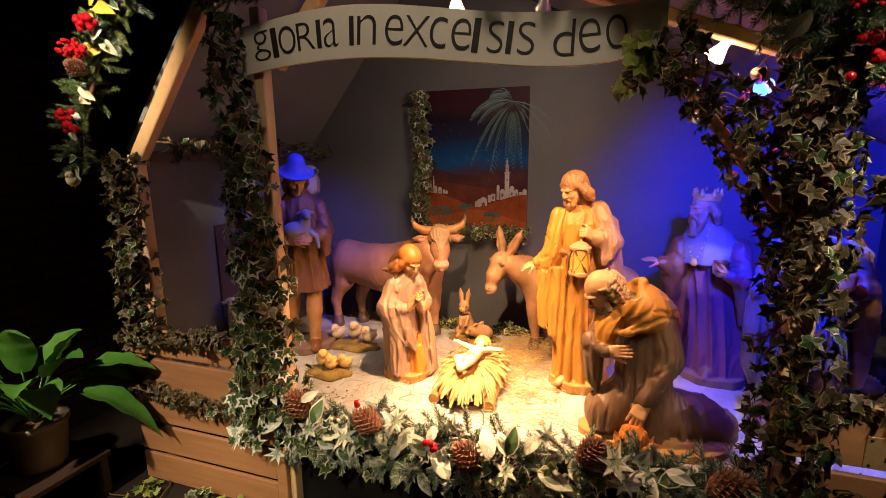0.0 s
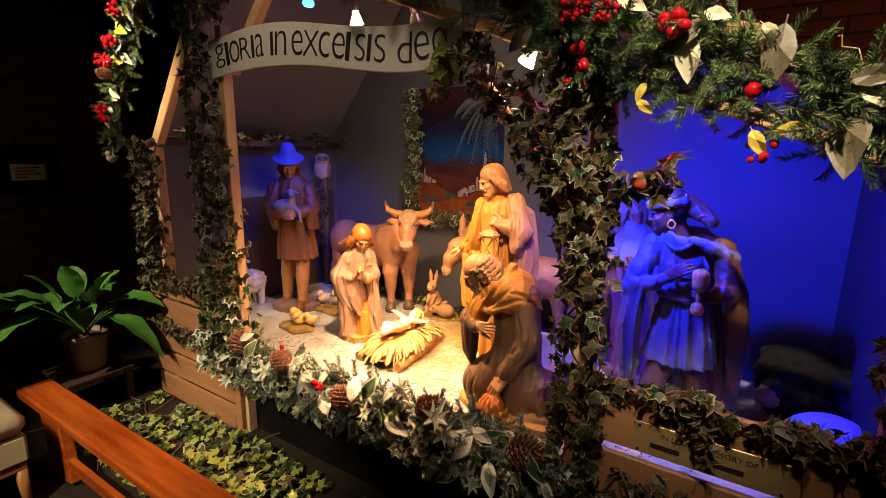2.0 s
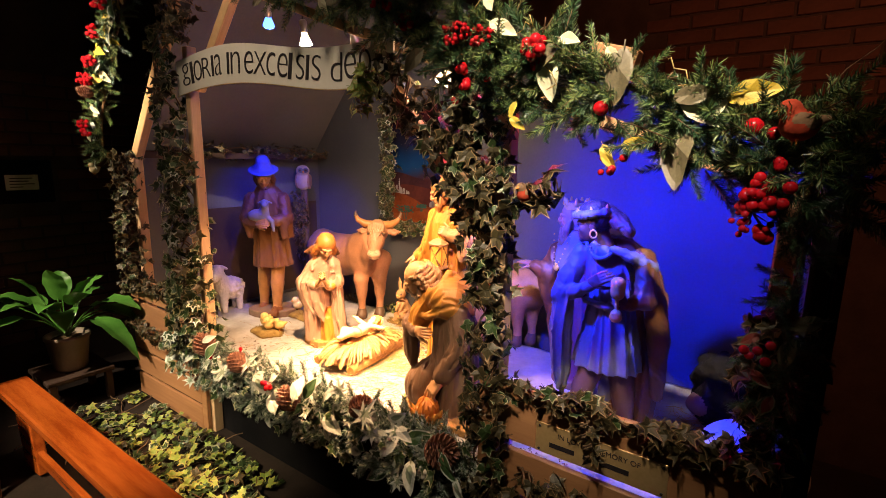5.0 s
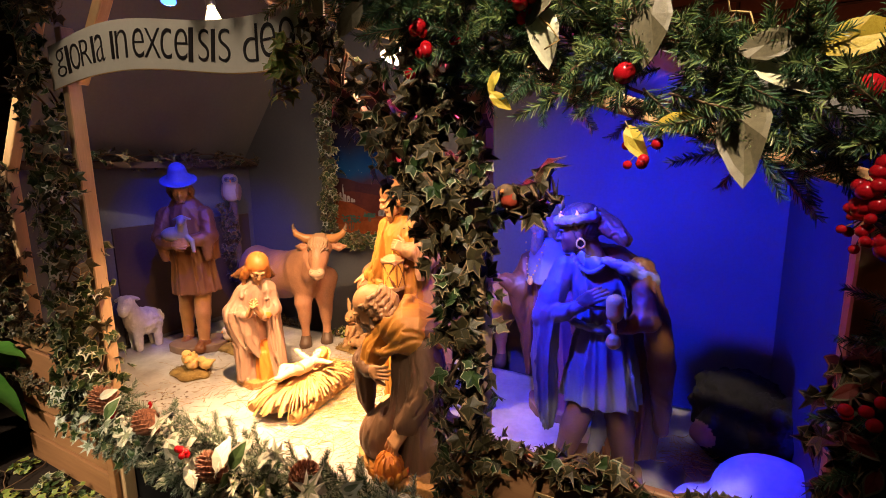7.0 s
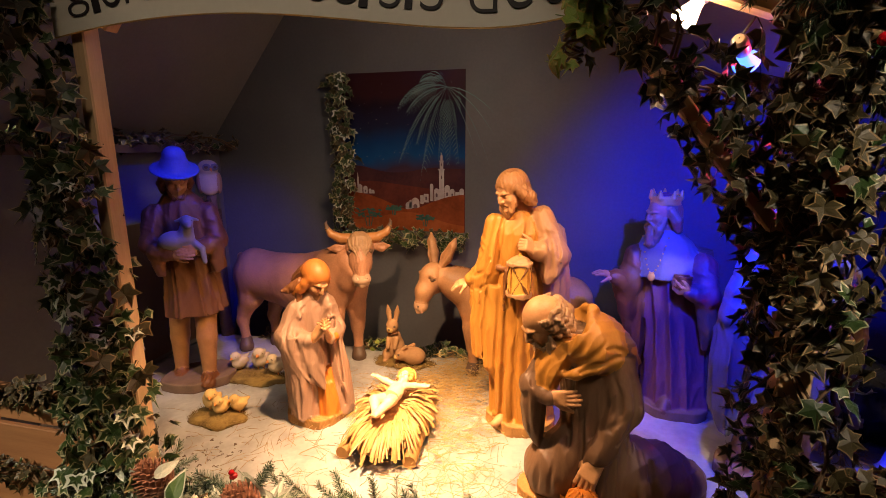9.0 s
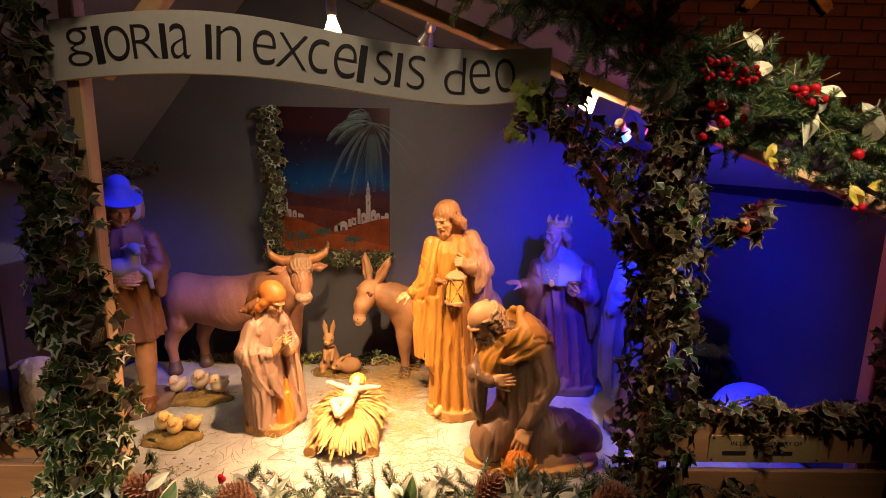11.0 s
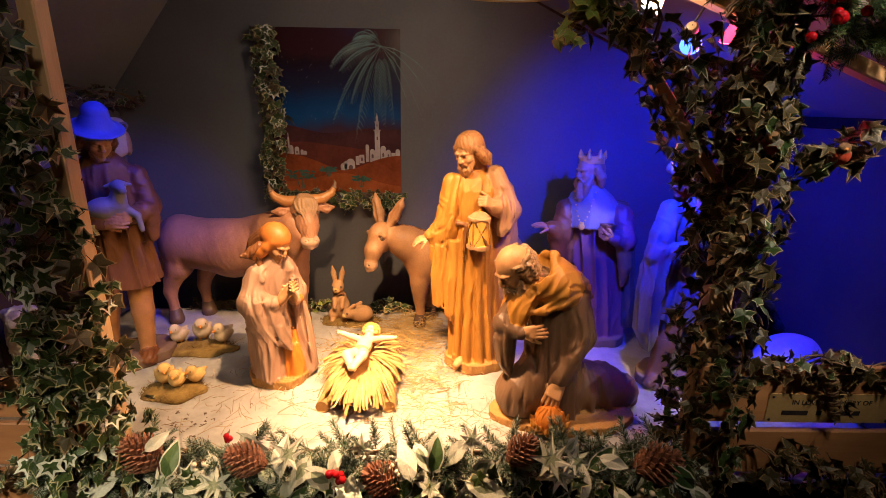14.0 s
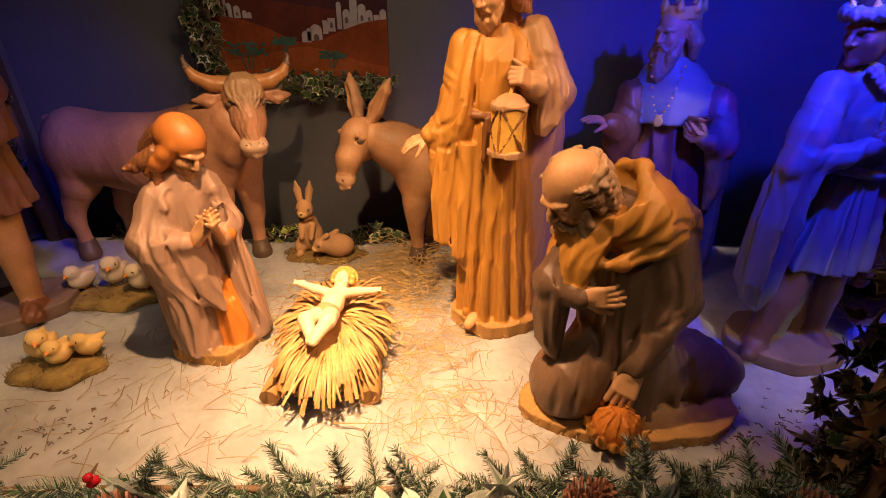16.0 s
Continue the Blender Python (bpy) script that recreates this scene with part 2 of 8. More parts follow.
ROBINBROWN = painted("robin_back", (0.15, 0.085, 0.045), 1.5, 0.85, 40)

# ---- tools for building ----
rng = random.Random(7)
ORIGIN = {}


def mesh_of(name, bm, materials):
    me = bpy.data.meshes.new(name)
    bm.to_mesh(me)
    bm.free()
    for m in materials if isinstance(materials, (list, tuple)) else (materials,):
        me.materials.append(m)
    return me


def thing(name, base, label, category, group="", kind=""):
    """An Empty at the thing's base, which parents its parts."""
    ob = new(name)
    ob.empty_display_size = 0.05
    ob.location = base
    ORIGIN[ob.name] = Vector(base)
    return tagged(ob, label, category, group, kind)


def part(name, bm, material, parent, label=""):
    """A bmesh in world places as one mesh object under a thing or under a part."""
    o = ORIGIN[parent.name]
    bmesh.ops.translate(bm, verts=bm.verts, vec=-o)
    ob = new(name, mesh_of(name, bm, material))
    ob.parent = parent
    ORIGIN[ob.name] = o
    return tagged(ob, label)


def whole(name, bm, material, base, label, category, group="", kind=""):
    """A bmesh in world places as one top-level mesh object with its origin at base."""
    bmesh.ops.translate(bm, verts=bm.verts, vec=-Vector(base))
    ob = new(name, mesh_of(name, bm, material))
    ob.location = base
    ORIGIN[ob.name] = Vector(base)
    return tagged(ob, label, category, group, kind)


def put(name, mesh, m, parent, label=""):
    """A piece on shared mesh data, at the world pose m, under a thing or part."""
    ob = new(name, mesh)
    ob.parent = parent
    ob.matrix_basis = Matrix.Translation(-ORIGIN[parent.name]) @ m
    return tagged(ob, label)


def smooth(bm):
    for f in bm.faces:
        f.smooth = True
    return bm


def block(bm, lo, hi, bevel=0.003, mat=0):
    """A box between two corners, with its edges eased."""
    c, s = (Vector(lo) + Vector(hi)) / 2, Vector(hi) - Vector(lo)
    vs = bmesh.ops.create_cube(bm, size=1, matrix=Matrix.Translation(c) @ Matrix.Diagonal((*s, 1)))["verts"]
    if bevel:
        es = list({e for v in vs for e in v.link_edges})
        bmesh.ops.bevel(bm, geom=es, offset=bevel, segments=1, affect="EDGES")
    return bm


def beam(bm, a, b, w, d, up=(0, 1, 0), bevel=0.004):
    """A timber from a to b, w across and d along up."""
    a, b = Vector(a), Vector(b)
    x = (b - a).normalized()
    y = Vector(up)
    z = x.cross(y).normalized()
    y = z.cross(x)
    m = Matrix((x, y, z)).transposed().to_4x4()
    m.translation = (a + b) / 2
    vs = bmesh.ops.create_cube(bm, size=1, matrix=m @ Matrix.Diagonal(((b - a).length, d, w, 1)))["verts"]
    es = list({e for v in vs for e in v.link_edges})
    bmesh.ops.bevel(bm, geom=es, offset=bevel, segments=1, affect="EDGES")
    return bm


def tube(bm, pts, radii, seg=6, mat=0):
    """A round stem along pts."""
    pts = [Vector(p) for p in pts]
    radii = radii if isinstance(radii, (list, tuple)) else [radii] * len(pts)
    rings = []
    side = Vector((0.31, 0.77, 0.55))
    for i, p in enumerate(pts):
        d = (pts[min(i + 1, len(pts) - 1)] - pts[max(i - 1, 0)]).normalized()
        x = d.cross(side).normalized()
        y = d.cross(x)
        rings.append([bm.verts.new(p + radii[i] * (math.cos(a) * x + math.sin(a) * y)) for a in (2 * math.pi * k / seg for k in range(seg))])
    for r, q in zip(rings, rings[1:]):
        for k in range(seg):
            f = bm.faces.new((r[k], r[(k + 1) % seg], q[(k + 1) % seg], q[k]))
            f.smooth, f.material_index = True, mat
    for r in (rings[0][::-1], rings[-1]):
        bm.faces.new(r).material_index = mat
    return bm


def lathe(bm, profile, centre, seg=20, mat=0):
    """A turned form: (radius, height) pairs round a vertical axis."""
    c = Vector(centre)
    rings = [[bm.verts.new(c + Vector((r * math.cos(a), r * math.sin(a), h))) for a in (2 * math.pi * k / seg for k in range(seg))] for r, h in profile]
    for r, q in zip(rings, rings[1:]):
        for k in range(seg):
            f = bm.faces.new((r[k], r[(k + 1) % seg], q[(k + 1) % seg], q[k]))
            f.smooth, f.material_index = True, mat
    bm.faces.new(rings[0][::-1]).material_index = mat
    bm.faces.new(rings[-1]).material_index = mat
    return bm


def along(pts, s):
    """The point and direction at the share s of a polyline."""
    pts = [Vector(p) for p in pts]
    ls = [(b - a).length for a, b in zip(pts, pts[1:])]
    d = s * sum(ls)
    for a, b, l in zip(pts, pts[1:], ls):
        if d <= l or b is pts[-1]:
            return a.lerp(b, min(1, d / l)), (b - a).normalized()
        d -= l
    return pts[-1], (pts[-1] - pts[-2]).normalized()


def facing(p, normal, tip, size=1.0):
    """The pose of a leaf at p whose face looks along normal and whose tip points along tip."""
    z = Vector(normal).normalized()
    y = Vector(tip) - z * Vector(tip).dot(z)
    if y.length < 1e-4:
        y = z.orthogonal()
    y.normalize()
    m = Matrix((y.cross(z), y, z)).transposed().to_4x4()
    m.translation = p
    return m @ Matrix.Diagonal((size, size, size, 1))


def jitter(r, k):
    return Vector((r.uniform(-k, k), r.uniform(-k, k), r.uniform(-k, k)))


# ---- carving: soft unions of simple bodies, skinned into one mesh ----
class Carving:
    relief = {"carved_%s_cloth" % k: (0.0024, 0.0) for k in ("ochre", "cream", "dusty", "orange", "greybrown", "purple", "pale", "brown", "tan")}
    relief.update({"carved_%shair" % k: (0.0, 0.0008) for k in ("", "grey_", "gold_", "black_", "brown_")})
    relief.update(carved_ox_hide=(0.0008, 0.0006), sheep_wool=(0.0, 0.0022), black_fleece=(0.0, 0.004), carved_plinth=(0.001, 0.001))

    def __init__(self, step=0.007, soft=0.010):
        self.step, self.soft, self.bodies, self.mats, self.details = step, soft, [], [], []

    def fine(self, step=0.0024):
        """A carving of its own for a head or a hand, cut finer and joined with this one."""
        d = Carving(step, 0.005)
        self.details.append(d)
        return d

    def cut(self, c, r, turn=(0, 0, 0), soft=0.005):
        """A hollow."""
        self.ball(c, r, self.mats[0], turn, soft)
        f, lo, hi, slot, soft = self.bodies.pop()
        self.bodies.append((f, lo, hi, -1, soft))

    def groove(self, pts, radii, soft=0.006):
        """A furrow along a line."""
        n = len(self.bodies)
        self.limb(pts, radii, self.mats[0], soft, crease=0.0)
        self.merge(n, -1, soft)

    def merge(self, n, slot, soft):
        """Makes one body of those from the nth on, so that their joints don't swell."""
        fs = [b[0] for b in self.bodies[n:]]
        lo, hi = np.min([b[1] for b in self.bodies[n:]], axis=0), np.max([b[2] for b in self.bodies[n:]], axis=0)
        self.bodies[n:] = [(lambda P: np.min([f(P) for f in fs], axis=0), lo, hi, slot, soft)]

    def front(self, x, z):
        """Where the carving so far begins, coming from -y, at a place (x, z)."""
        lo, hi = min(b[1][1] for b in self.bodies) - 0.03, max(b[2][1] for b in self.bodies) + 0.03
        P = np.stack([np.full(260, x), np.linspace(lo, hi, 260), np.full(260, z)], -1)
        d = np.full(260, 9.0)
        for f, a, b, slot, soft in self.bodies:
            if slot >= 0 and a[0] - 0.05 < x < b[0] + 0.05 and a[2] - 0.05 < z < b[2] + 0.05:
                d = np.minimum(d, f(P))
        inside = np.flatnonzero(d < 0)
        return P[inside[0] if len(inside) else int(np.argmin(d)), 1]

    def traced(self, pts, radii, sink):
        """A line of (x, z) places laid on the front in many small steps, its depth evened out."""
        n = 4 * (len(pts) - 1) + 1
        u, k = np.linspace(0, 1, n), np.linspace(0, 1, len(pts))
        x, z, r = (np.interp(u, k, v) for v in ([p[0] for p in pts], [p[1] for p in pts], radii))
        for v in (x, z):
            v[1:-1] = (v[:-2] + 2 * v[1:-1] + v[2:]) / 4
        y = np.array([self.front(a, b) for a, b in zip(x, z)])
        y = np.array([np.median(y[max(0, q - 2):q + 3]) for q in range(n)])
        y = np.convolve(np.pad(y, 1, mode="edge"), (0.25, 0.5, 0.25), mode="valid") + sink * r
        return [tuple(p) for p in np.stack([x, y, z], -1)], list(r)

    def fold(self, pts, radii, m, soft=0.016):
        """The crest of a fold, laid on the carving's front along (x, z) places."""
        p, r = self.traced(pts, radii, 0.45)
        n = len(self.bodies)
        self.limb(p, r, m, soft, crease=0.0)
        self.merge(n, self.slot(m), soft)

    def furrow(self, pts, radii, soft=0.006):
        """The hollow between two folds, cut into the front along (x, z) places."""
        p, r = self.traced(pts, radii, -0.35)
        self.groove(p, r, soft)

    def shell(self, c, r, m, turn, away, hollow, soft=0.004):
        """A ball with a hollow cut out of itself alone, as hair round a face."""
        self.ball(c, r, m, turn, soft)
        f, lo, hi, slot, soft = self.bodies.pop()
        self.ball(away, hollow, m, turn)
        g = self.bodies.pop()[0]
        self.bodies.append((lambda P: np.maximum(f(P), -g(P)), lo, hi, slot, soft))

    def head(self, at, yaw, nod, skin, size=1.0, lean=0.0, jaw=1.0):
        """A head that looks towards -y at yaw 0; gives the function from its own places to the world's."""
        rot = Matrix.Rotation(radians(yaw), 3, "Z") @ Matrix.Rotation(radians(nod), 3, "X") @ Matrix.Rotation(radians(lean), 3, "Y")
        turn = tuple(math.degrees(k) for k in rot.to_euler())
        c = Vector(at)

        def w(x, y, z):
            return tuple(c + rot @ (size * Vector((x, y, z))))

        def r(*v):
            return tuple(size * k for k in v)
        self.ball(w(0, 0.006, 0.012), r(0.045, 0.056, 0.055), skin, turn)
        self.ball(w(0, -0.020, -0.024), r(0.034 * jaw, 0.034, 0.040), skin, turn, 0.012)
        self.limb([w(0, 0.022, -0.02), w(0, 0.035, -0.085)], [0.029 * size, 0.033 * size], skin, 0.012)
        for k in (-1, 1):
            self.ball(w(0.021 * k, -0.035, -0.014), r(0.013, 0.014, 0.013), skin, turn, 0.010)
            self.cut(w(0.0175 * k, -0.0535, 0.0015), r(0.0125, 0.0105, 0.0075), turn)
            self.ball(w(0.0175 * k, -0.0405, -0.0005), r(0.0105, 0.0080, 0.0070), skin, turn, 0.002)
            self.limb([w(0.029 * k, -0.040, 0.0105), w(0.016 * k, -0.0505, 0.0135), w(0.006 * k, -0.0525, 0.0105)], [0.003 * size, 0.0045 * size, 0.004 * size], skin, 0.006)
            self.ball(w(0.0072 * k, -0.0560, -0.0165), r(0.0052, 0.006, 0.0048), skin, turn, 0.004)
            self.ball(w(0.045 * k, 0.004, -0.004), r(0.006, 0.012, 0.017), skin, turn, 0.004)
        self.limb([w(0, -0.0505, 0.010), w(0, -0.0585, -0.004), w(0, -0.0640, -0.0145)], [0.0048 * size, 0.0058 * size, 0.0065 * size], skin, 0.005)
        self.limb([w(-0.012, -0.0465, -0.031), w(0, -0.0525, -0.0295), w(0.012, -0.0465, -0.031)], [0.0028 * size, 0.0045 * size, 0.0028 * size], skin, 0.003)
        self.limb([w(-0.010, -0.0470, -0.038), w(0, -0.0515, -0.0385), w(0.010, -0.0470, -0.038)], [0.003 * size, 0.0048 * size, 0.003 * size], skin, 0.003)
        self.ball(w(0, -0.0445, -0.0535), r(0.014, 0.012, 0.011), skin, turn, 0.008)
        return w, turn

    def hand(self, wrist, knuckles, back, m, curl=25, size=1.0, thumb=1, fan=0.10):
        """A hand from the wrist to the knuckles; back is the way its back looks, thumb the side of its thumb."""
        a, b = Vector(wrist), Vector(knuckles)
        d = (b - a).normalized()
        n = (Vector(back) - d * Vector(back).dot(d)).normalized()
        t = d.cross(n) * thumb
        self.limb([a - d * 0.012 * size, a + d * 0.012 * size], [0.0135 * size, 0.0145 * size], m, 0.006)
        for k in range(4):
            u = (1.5 - k) * 0.0105 * size
            root = b + t * u
            self.limb([a + t * u * 0.6, root], [0.011 * size, 0.0078 * size], m, 0.006)
            way = (d + t * fan * (1.5 - k)).normalized()
            q = radians(curl + 4 * k)
            w1 = way * math.cos(q) - n * math.sin(q)
            w2 = way * math.cos(2 * q) - n * math.sin(2 * q)
            le = size * (0.024, 0.027, 0.026, 0.021)[k]
            self.limb([root, root + w1 * le, root + w1 * le + w2 * le * 0.85], [0.0068 * size, 0.0058 * size, 0.0042 * size], m, 0.0015)
        root = a + t * 0.014 * size + d * 0.012 * size
        self.limb([root, root + (t * 0.7 + d * 0.8 - n * 0.3) * 0.022 * size, root + (t * 0.7 + d * 1.0 - n * 0.6) * 0.040 * size], [0.0095 * size, 0.0070 * size, 0.0050 * size], m, 0.004)

    def slot(self, m):
        if m not in self.mats:
            self.mats.append(m)
        return self.mats.index(m)

    def ball(self, c, r, m, turn=(0, 0, 0), soft=None):
        c, r = np.array(c, float), np.array(r if isinstance(r, (tuple, list)) else (r, r, r), float)
        rot = np.array(Euler([radians(a) for a in turn]).to_matrix()).T
        big = r.max()

        def f(P):
            q = (P - c) @ rot.T
            k0, k1 = np.linalg.norm(q / r, axis=-1), np.linalg.norm(q / r ** 2, axis=-1) + 1e-9
            return k0 * (k0 - 1) / k1
        self.bodies.append((f, c - big, c + big, self.slot(m), soft))

    def limb(self, pts, radii, m, soft=None, squash=1.0, axis=1, crease=None):
        """A chain of tapered round limbs; squash thins it along one axis, crease wrinkles its cloth."""
        pts = [np.array(p, float) for p in pts]
        radii = radii if isinstance(radii, (list, tuple)) else [radii] * len(pts)
        cut = crease if crease is not None else (0.0030 if "cloth" in m.name else 0.0)
        for a, b, ra, rb in zip(pts, pts[1:], radii, radii[1:]):
            def f(P, a=a, b=b, ra=ra, rb=rb):
                d, q = b - a, P - a
                t = np.clip((q @ d) / (d @ d), 0, 1)
                e = q - t[..., None] * d
                if squash != 1.0:
                    e[..., axis] /= squash
                out = np.linalg.norm(e, axis=-1) - (ra + t * (rb - ra))
                if cut:
                    n = np.linalg.norm(d)
                    u = np.cross(d / n, (0.3, 0.5, 0.81))
                    v = np.cross(d / n, u)
                    ang = np.arctan2(e @ v, e @ u)
                    w = 3 * ang + 5 * t * n / 0.1 + 1.5 * np.sin(ang + 1.1) + 1.2 * np.sin(9 * t + 2)
                    out = out + cut * (1 - 1.6 * np.abs(np.sin(w * 0.5)) ** 0.55) + 0.4 * cut * np.sin(2.3 * w + 40 * t * n)
                return out
            big = max(ra, rb) + 0.01
            self.bodies.append((f, np.minimum(a, b) - big, np.maximum(a, b) + big, self.slot(m), soft))

    def drape(self, rows, m, folds=9, depth=0.10, twist=1.5, seed=0, soft=None, turn=0.0):
        """A garment: rows (z, centre x, centre y, half width, half depth), with folds running down it."""
        R = np.array(sorted(rows), float)
        ph = np.random.RandomState(seed).uniform(0, 6.28, 6)
        ct, st = math.cos(radians(turn)), math.sin(radians(turn))
        rs = np.random.RandomState(seed + 100)
        count = int(folds * 1.5)
        lines = [((k + rs.uniform(-0.3, 0.3)) * 6.283 / count, rs.uniform(-0.5, 0.5) * twist, rs.uniform(0.075, 0.21) * 12 / (count + 2), rs.uniform(0.55, 1.15), rs.uniform(0.55, 1.3), rs.uniform(-0.4, 0.4)) for k in range(count)]

        def f(P):
            z = P[..., 2]
            cx, cy, rx, ry = (np.interp(z, R[:, 0], R[:, k]) for k in (1, 2, 3, 4))
            dx, dy = P[..., 0] - cx, P[..., 1] - cy
            dx, dy = ct * dx + st * dy, -st * dx + ct * dy
            a = np.arctan2(dy / ry, dx / rx)
            s = (z - R[0, 0]) / (R[-1, 0] - R[0, 0])
            w = -0.35 + 0.25 * np.sin(2 * a + ph[1] + 3 * s)
            for mid, slant, wide, high, top, bow in lines:
                e = a - mid - slant * s - bow * s * s
                e = np.abs((e + math.pi) % (2 * math.pi) - math.pi) / (wide * (1.15 - 0.35 * s))
                w = np.maximum(w, -0.4 + high * (1.45 * np.exp(-e ** 1.2)) * np.clip((top - s) * 4, 0.0, 1))
            grow = 1 + depth * 1.35 * w
            rho = np.sqrt((dx / rx) ** 2 + (dy / ry) ** 2) / grow
            d = (rho - 1) * np.minimum(rx, ry)
            return np.maximum(d, np.maximum(R[0, 0] - z, z - R[-1, 0]))
        k = 1 + 2 * depth
        lo = np.array([(R[:, 1] - np.maximum(R[:, 3], R[:, 4]) * k).min(), (R[:, 2] - np.maximum(R[:, 3], R[:, 4]) * k).min(), R[0, 0]])
        hi = np.array([(R[:, 1] + np.maximum(R[:, 3], R[:, 4]) * k).max(), (R[:, 2] + np.maximum(R[:, 3], R[:, 4]) * k).max(), R[-1, 0]])
        self.bodies.append((f, lo, hi, self.slot(m), soft))

    def slab(self, c, r, m, soft=0.006):
        """An upright drum: (half width, half depth, half height)."""
        c, r = np.array(c, float), np.array(r, float)

        def f(P):
            q = P - c
            d = (np.sqrt((q[..., 0] / r[0]) ** 2 + (q[..., 1] / r[1]) ** 2) - 1) * min(r[0], r[1])
            a = 0.004 * np.sin(5 * np.arctan2(q[..., 1], q[..., 0]) + 1) + 0.0015 * np.sin(11 * np.arctan2(q[..., 1], q[..., 0]))
            return np.maximum(d + (a if r[0] > 0.1 else 0), np.abs(q[..., 2]) - r[2])
        self.bodies.append((f, c - r - 0.02, c + r + 0.02, self.slot(m), soft))

    def solid(self, base):
        h = self.step
        lo = np.min([b[1] for b in self.bodies], axis=0) - 4 * h
        hi = np.max([b[2] for b in self.bodies], axis=0) + 4 * h
        n = np.ceil((hi - lo) / h).astype(int) + 1
        field = np.full(n, 0.2)
        best = np.full(n, 0.2)
        kind = np.zeros(n, int)
        ax = [lo[k] + h * np.arange(n[k]) for k in range(3)]
        for f, a, b, slot, soft in self.bodies:
            i0 = np.maximum(((a - lo) / h).astype(int) - 4, 0)
            i1 = np.minimum(((b - lo) / h).astype(int) + 5, n)
            sl = tuple(slice(p, q) for p, q in zip(i0, i1))
            P = np.stack(np.meshgrid(*[ax[k][sl[k]] for k in range(3)], indexing="ij"), -1)
            d = f(P)
            k = self.soft if soft is None else soft
            old = field[sl]
            if slot < 0:
                g = np.maximum(k - np.abs(old + d), 0) / k
                field[sl] = np.maximum(old, -d) + g * g * k / 4
                continue
            g = np.maximum(k - np.abs(old - d), 0) / k
            field[sl] = np.minimum(old, d) - g * g * k / 4
            near = d < best[sl]
            kind[sl] = np.where(near, slot, kind[sl])
            best[sl] = np.minimum(best[sl], d)
        X, Y, Z = np.meshgrid(*ax, indexing="ij", sparse=True)
        warp = 1.3 * np.sin(9 * Z + 7 * X + 1.0) + 0.9 * np.sin(17 * Z - 11 * Y) + 0.5 * np.sin(31 * Z + 19 * X)
        fold = 0.9 - 1.5 * (1 - np.abs(np.sin(44 * X + 30 * Y + 0.7 * warp))) ** 1.6 - 0.9 * (1 - np.abs(np.sin(62 * X - 80 * Y + 1.3 * warp + 2))) ** 2.2 + 0.25 * np.sin(150 * X - 120 * Y + 2.0 * warp)
        lock = np.sin(430 * X + 330 * Y + 3.2 * np.sin(75 * Z + 30 * X)) + 0.8 * np.sin(300 * X - 420 * Y + 3.0 * np.sin(62 * Z + 40 * Y) + 90 * Z)
        deep = np.array([self.relief.get(m.name, (0.0, 0.0)) for m in self.mats])
        field = field + deep[kind, 0] * fold + deep[kind, 1] * lock
        inside = field < 0
        c = [inside[i:n[0] - 1 + i, j:n[1] - 1 + j, k:n[2] - 1 + k] for i in (0, 1) for j in (0, 1) for k in (0, 1)]
        tot = sum(x.astype(np.int8) for x in c)
        cells = np.argwhere((tot > 0) & (tot < 8))
        ids = np.full(np.array(n) - 1, -1)
        ids[tuple(cells.T)] = np.arange(len(cells))
        acc, cnt = np.zeros((len(cells), 3)), np.zeros(len(cells))
        corners = np.array([(i, j, k) for i in (0, 1) for j in (0, 1) for k in (0, 1)])
        for p in corners:
            for axis in range(3):
                if p[axis]:
                    continue
                q = p.copy()
                q[axis] = 1
                fa, fb = field[tuple((cells + p).T)], field[tuple((cells + q).T)]
                hit = (fa < 0) != (fb < 0)
                t = np.where(hit, fa / np.where(hit, fa - fb, 1), 0)
                pos = p + t[:, None] * (q - p)
                acc += np.where(hit[:, None], pos, 0)
                cnt += hit
        verts = lo + h * (cells + acc / cnt[:, None]) - np.array(base)
        quads = []
        for axis in range(3):
            u, v = (axis + 1) % 3, (axis + 2) % 3
            a = np.moveaxis(inside, axis, 0)
            cross = np.argwhere(a[:-1] != a[1:])
            e = np.zeros((len(cross), 3), int)
            rest = [k for k in range(3) if k != axis]
            e[:, axis], e[:, rest[0]], e[:, rest[1]] = cross[:, 0], cross[:, 1], cross[:, 2]
            ins = inside[tuple(e.T)]
            ring = []
            for du, dv in ((-1, -1), (0, -1), (0, 0), (-1, 0)):
                g = e.copy()
                g[:, u] += du
                g[:, v] += dv
                ring.append(ids[tuple(g.T)])
            q = np.stack(ring, 1)
            quads.append(np.where(ins[:, None], q, q[:, ::-1]))
        quads = np.concatenate(quads)
        mid = verts[quads].mean(axis=1) + np.array(base)
        low, mats = np.full(len(mid), 9.0), np.zeros(len(mid), int)
        for f, p, q, slot, soft in self.bodies:
            if slot < 0:
                continue
            near = np.flatnonzero(np.all((mid > p - 0.02) & (mid < q + 0.02), axis=1))
            if len(near):
                d = f(mid[near])
                near, d = near[d < low[near]], d[d < low[near]]
                low[near], mats[near] = d, slot
        return verts, quads, mats

    def mesh(self, name, base):
        verts, quads, mats = self.solid(base)
        for d in self.details:
            v, q, m = d.solid(base)
            slots = np.array([self.slot(k) for k in d.mats])
            quads = np.concatenate([quads, q + len(verts)])
            verts, mats = np.concatenate([verts, v]), np.concatenate([mats, slots[m]])
        me = bpy.data.meshes.new(name)
        me.from_pydata(verts.tolist(), [], quads.tolist())
        for m in self.mats:
            me.materials.append(m)
        me.polygons.foreach_set("material_index", mats.astype(np.int32))
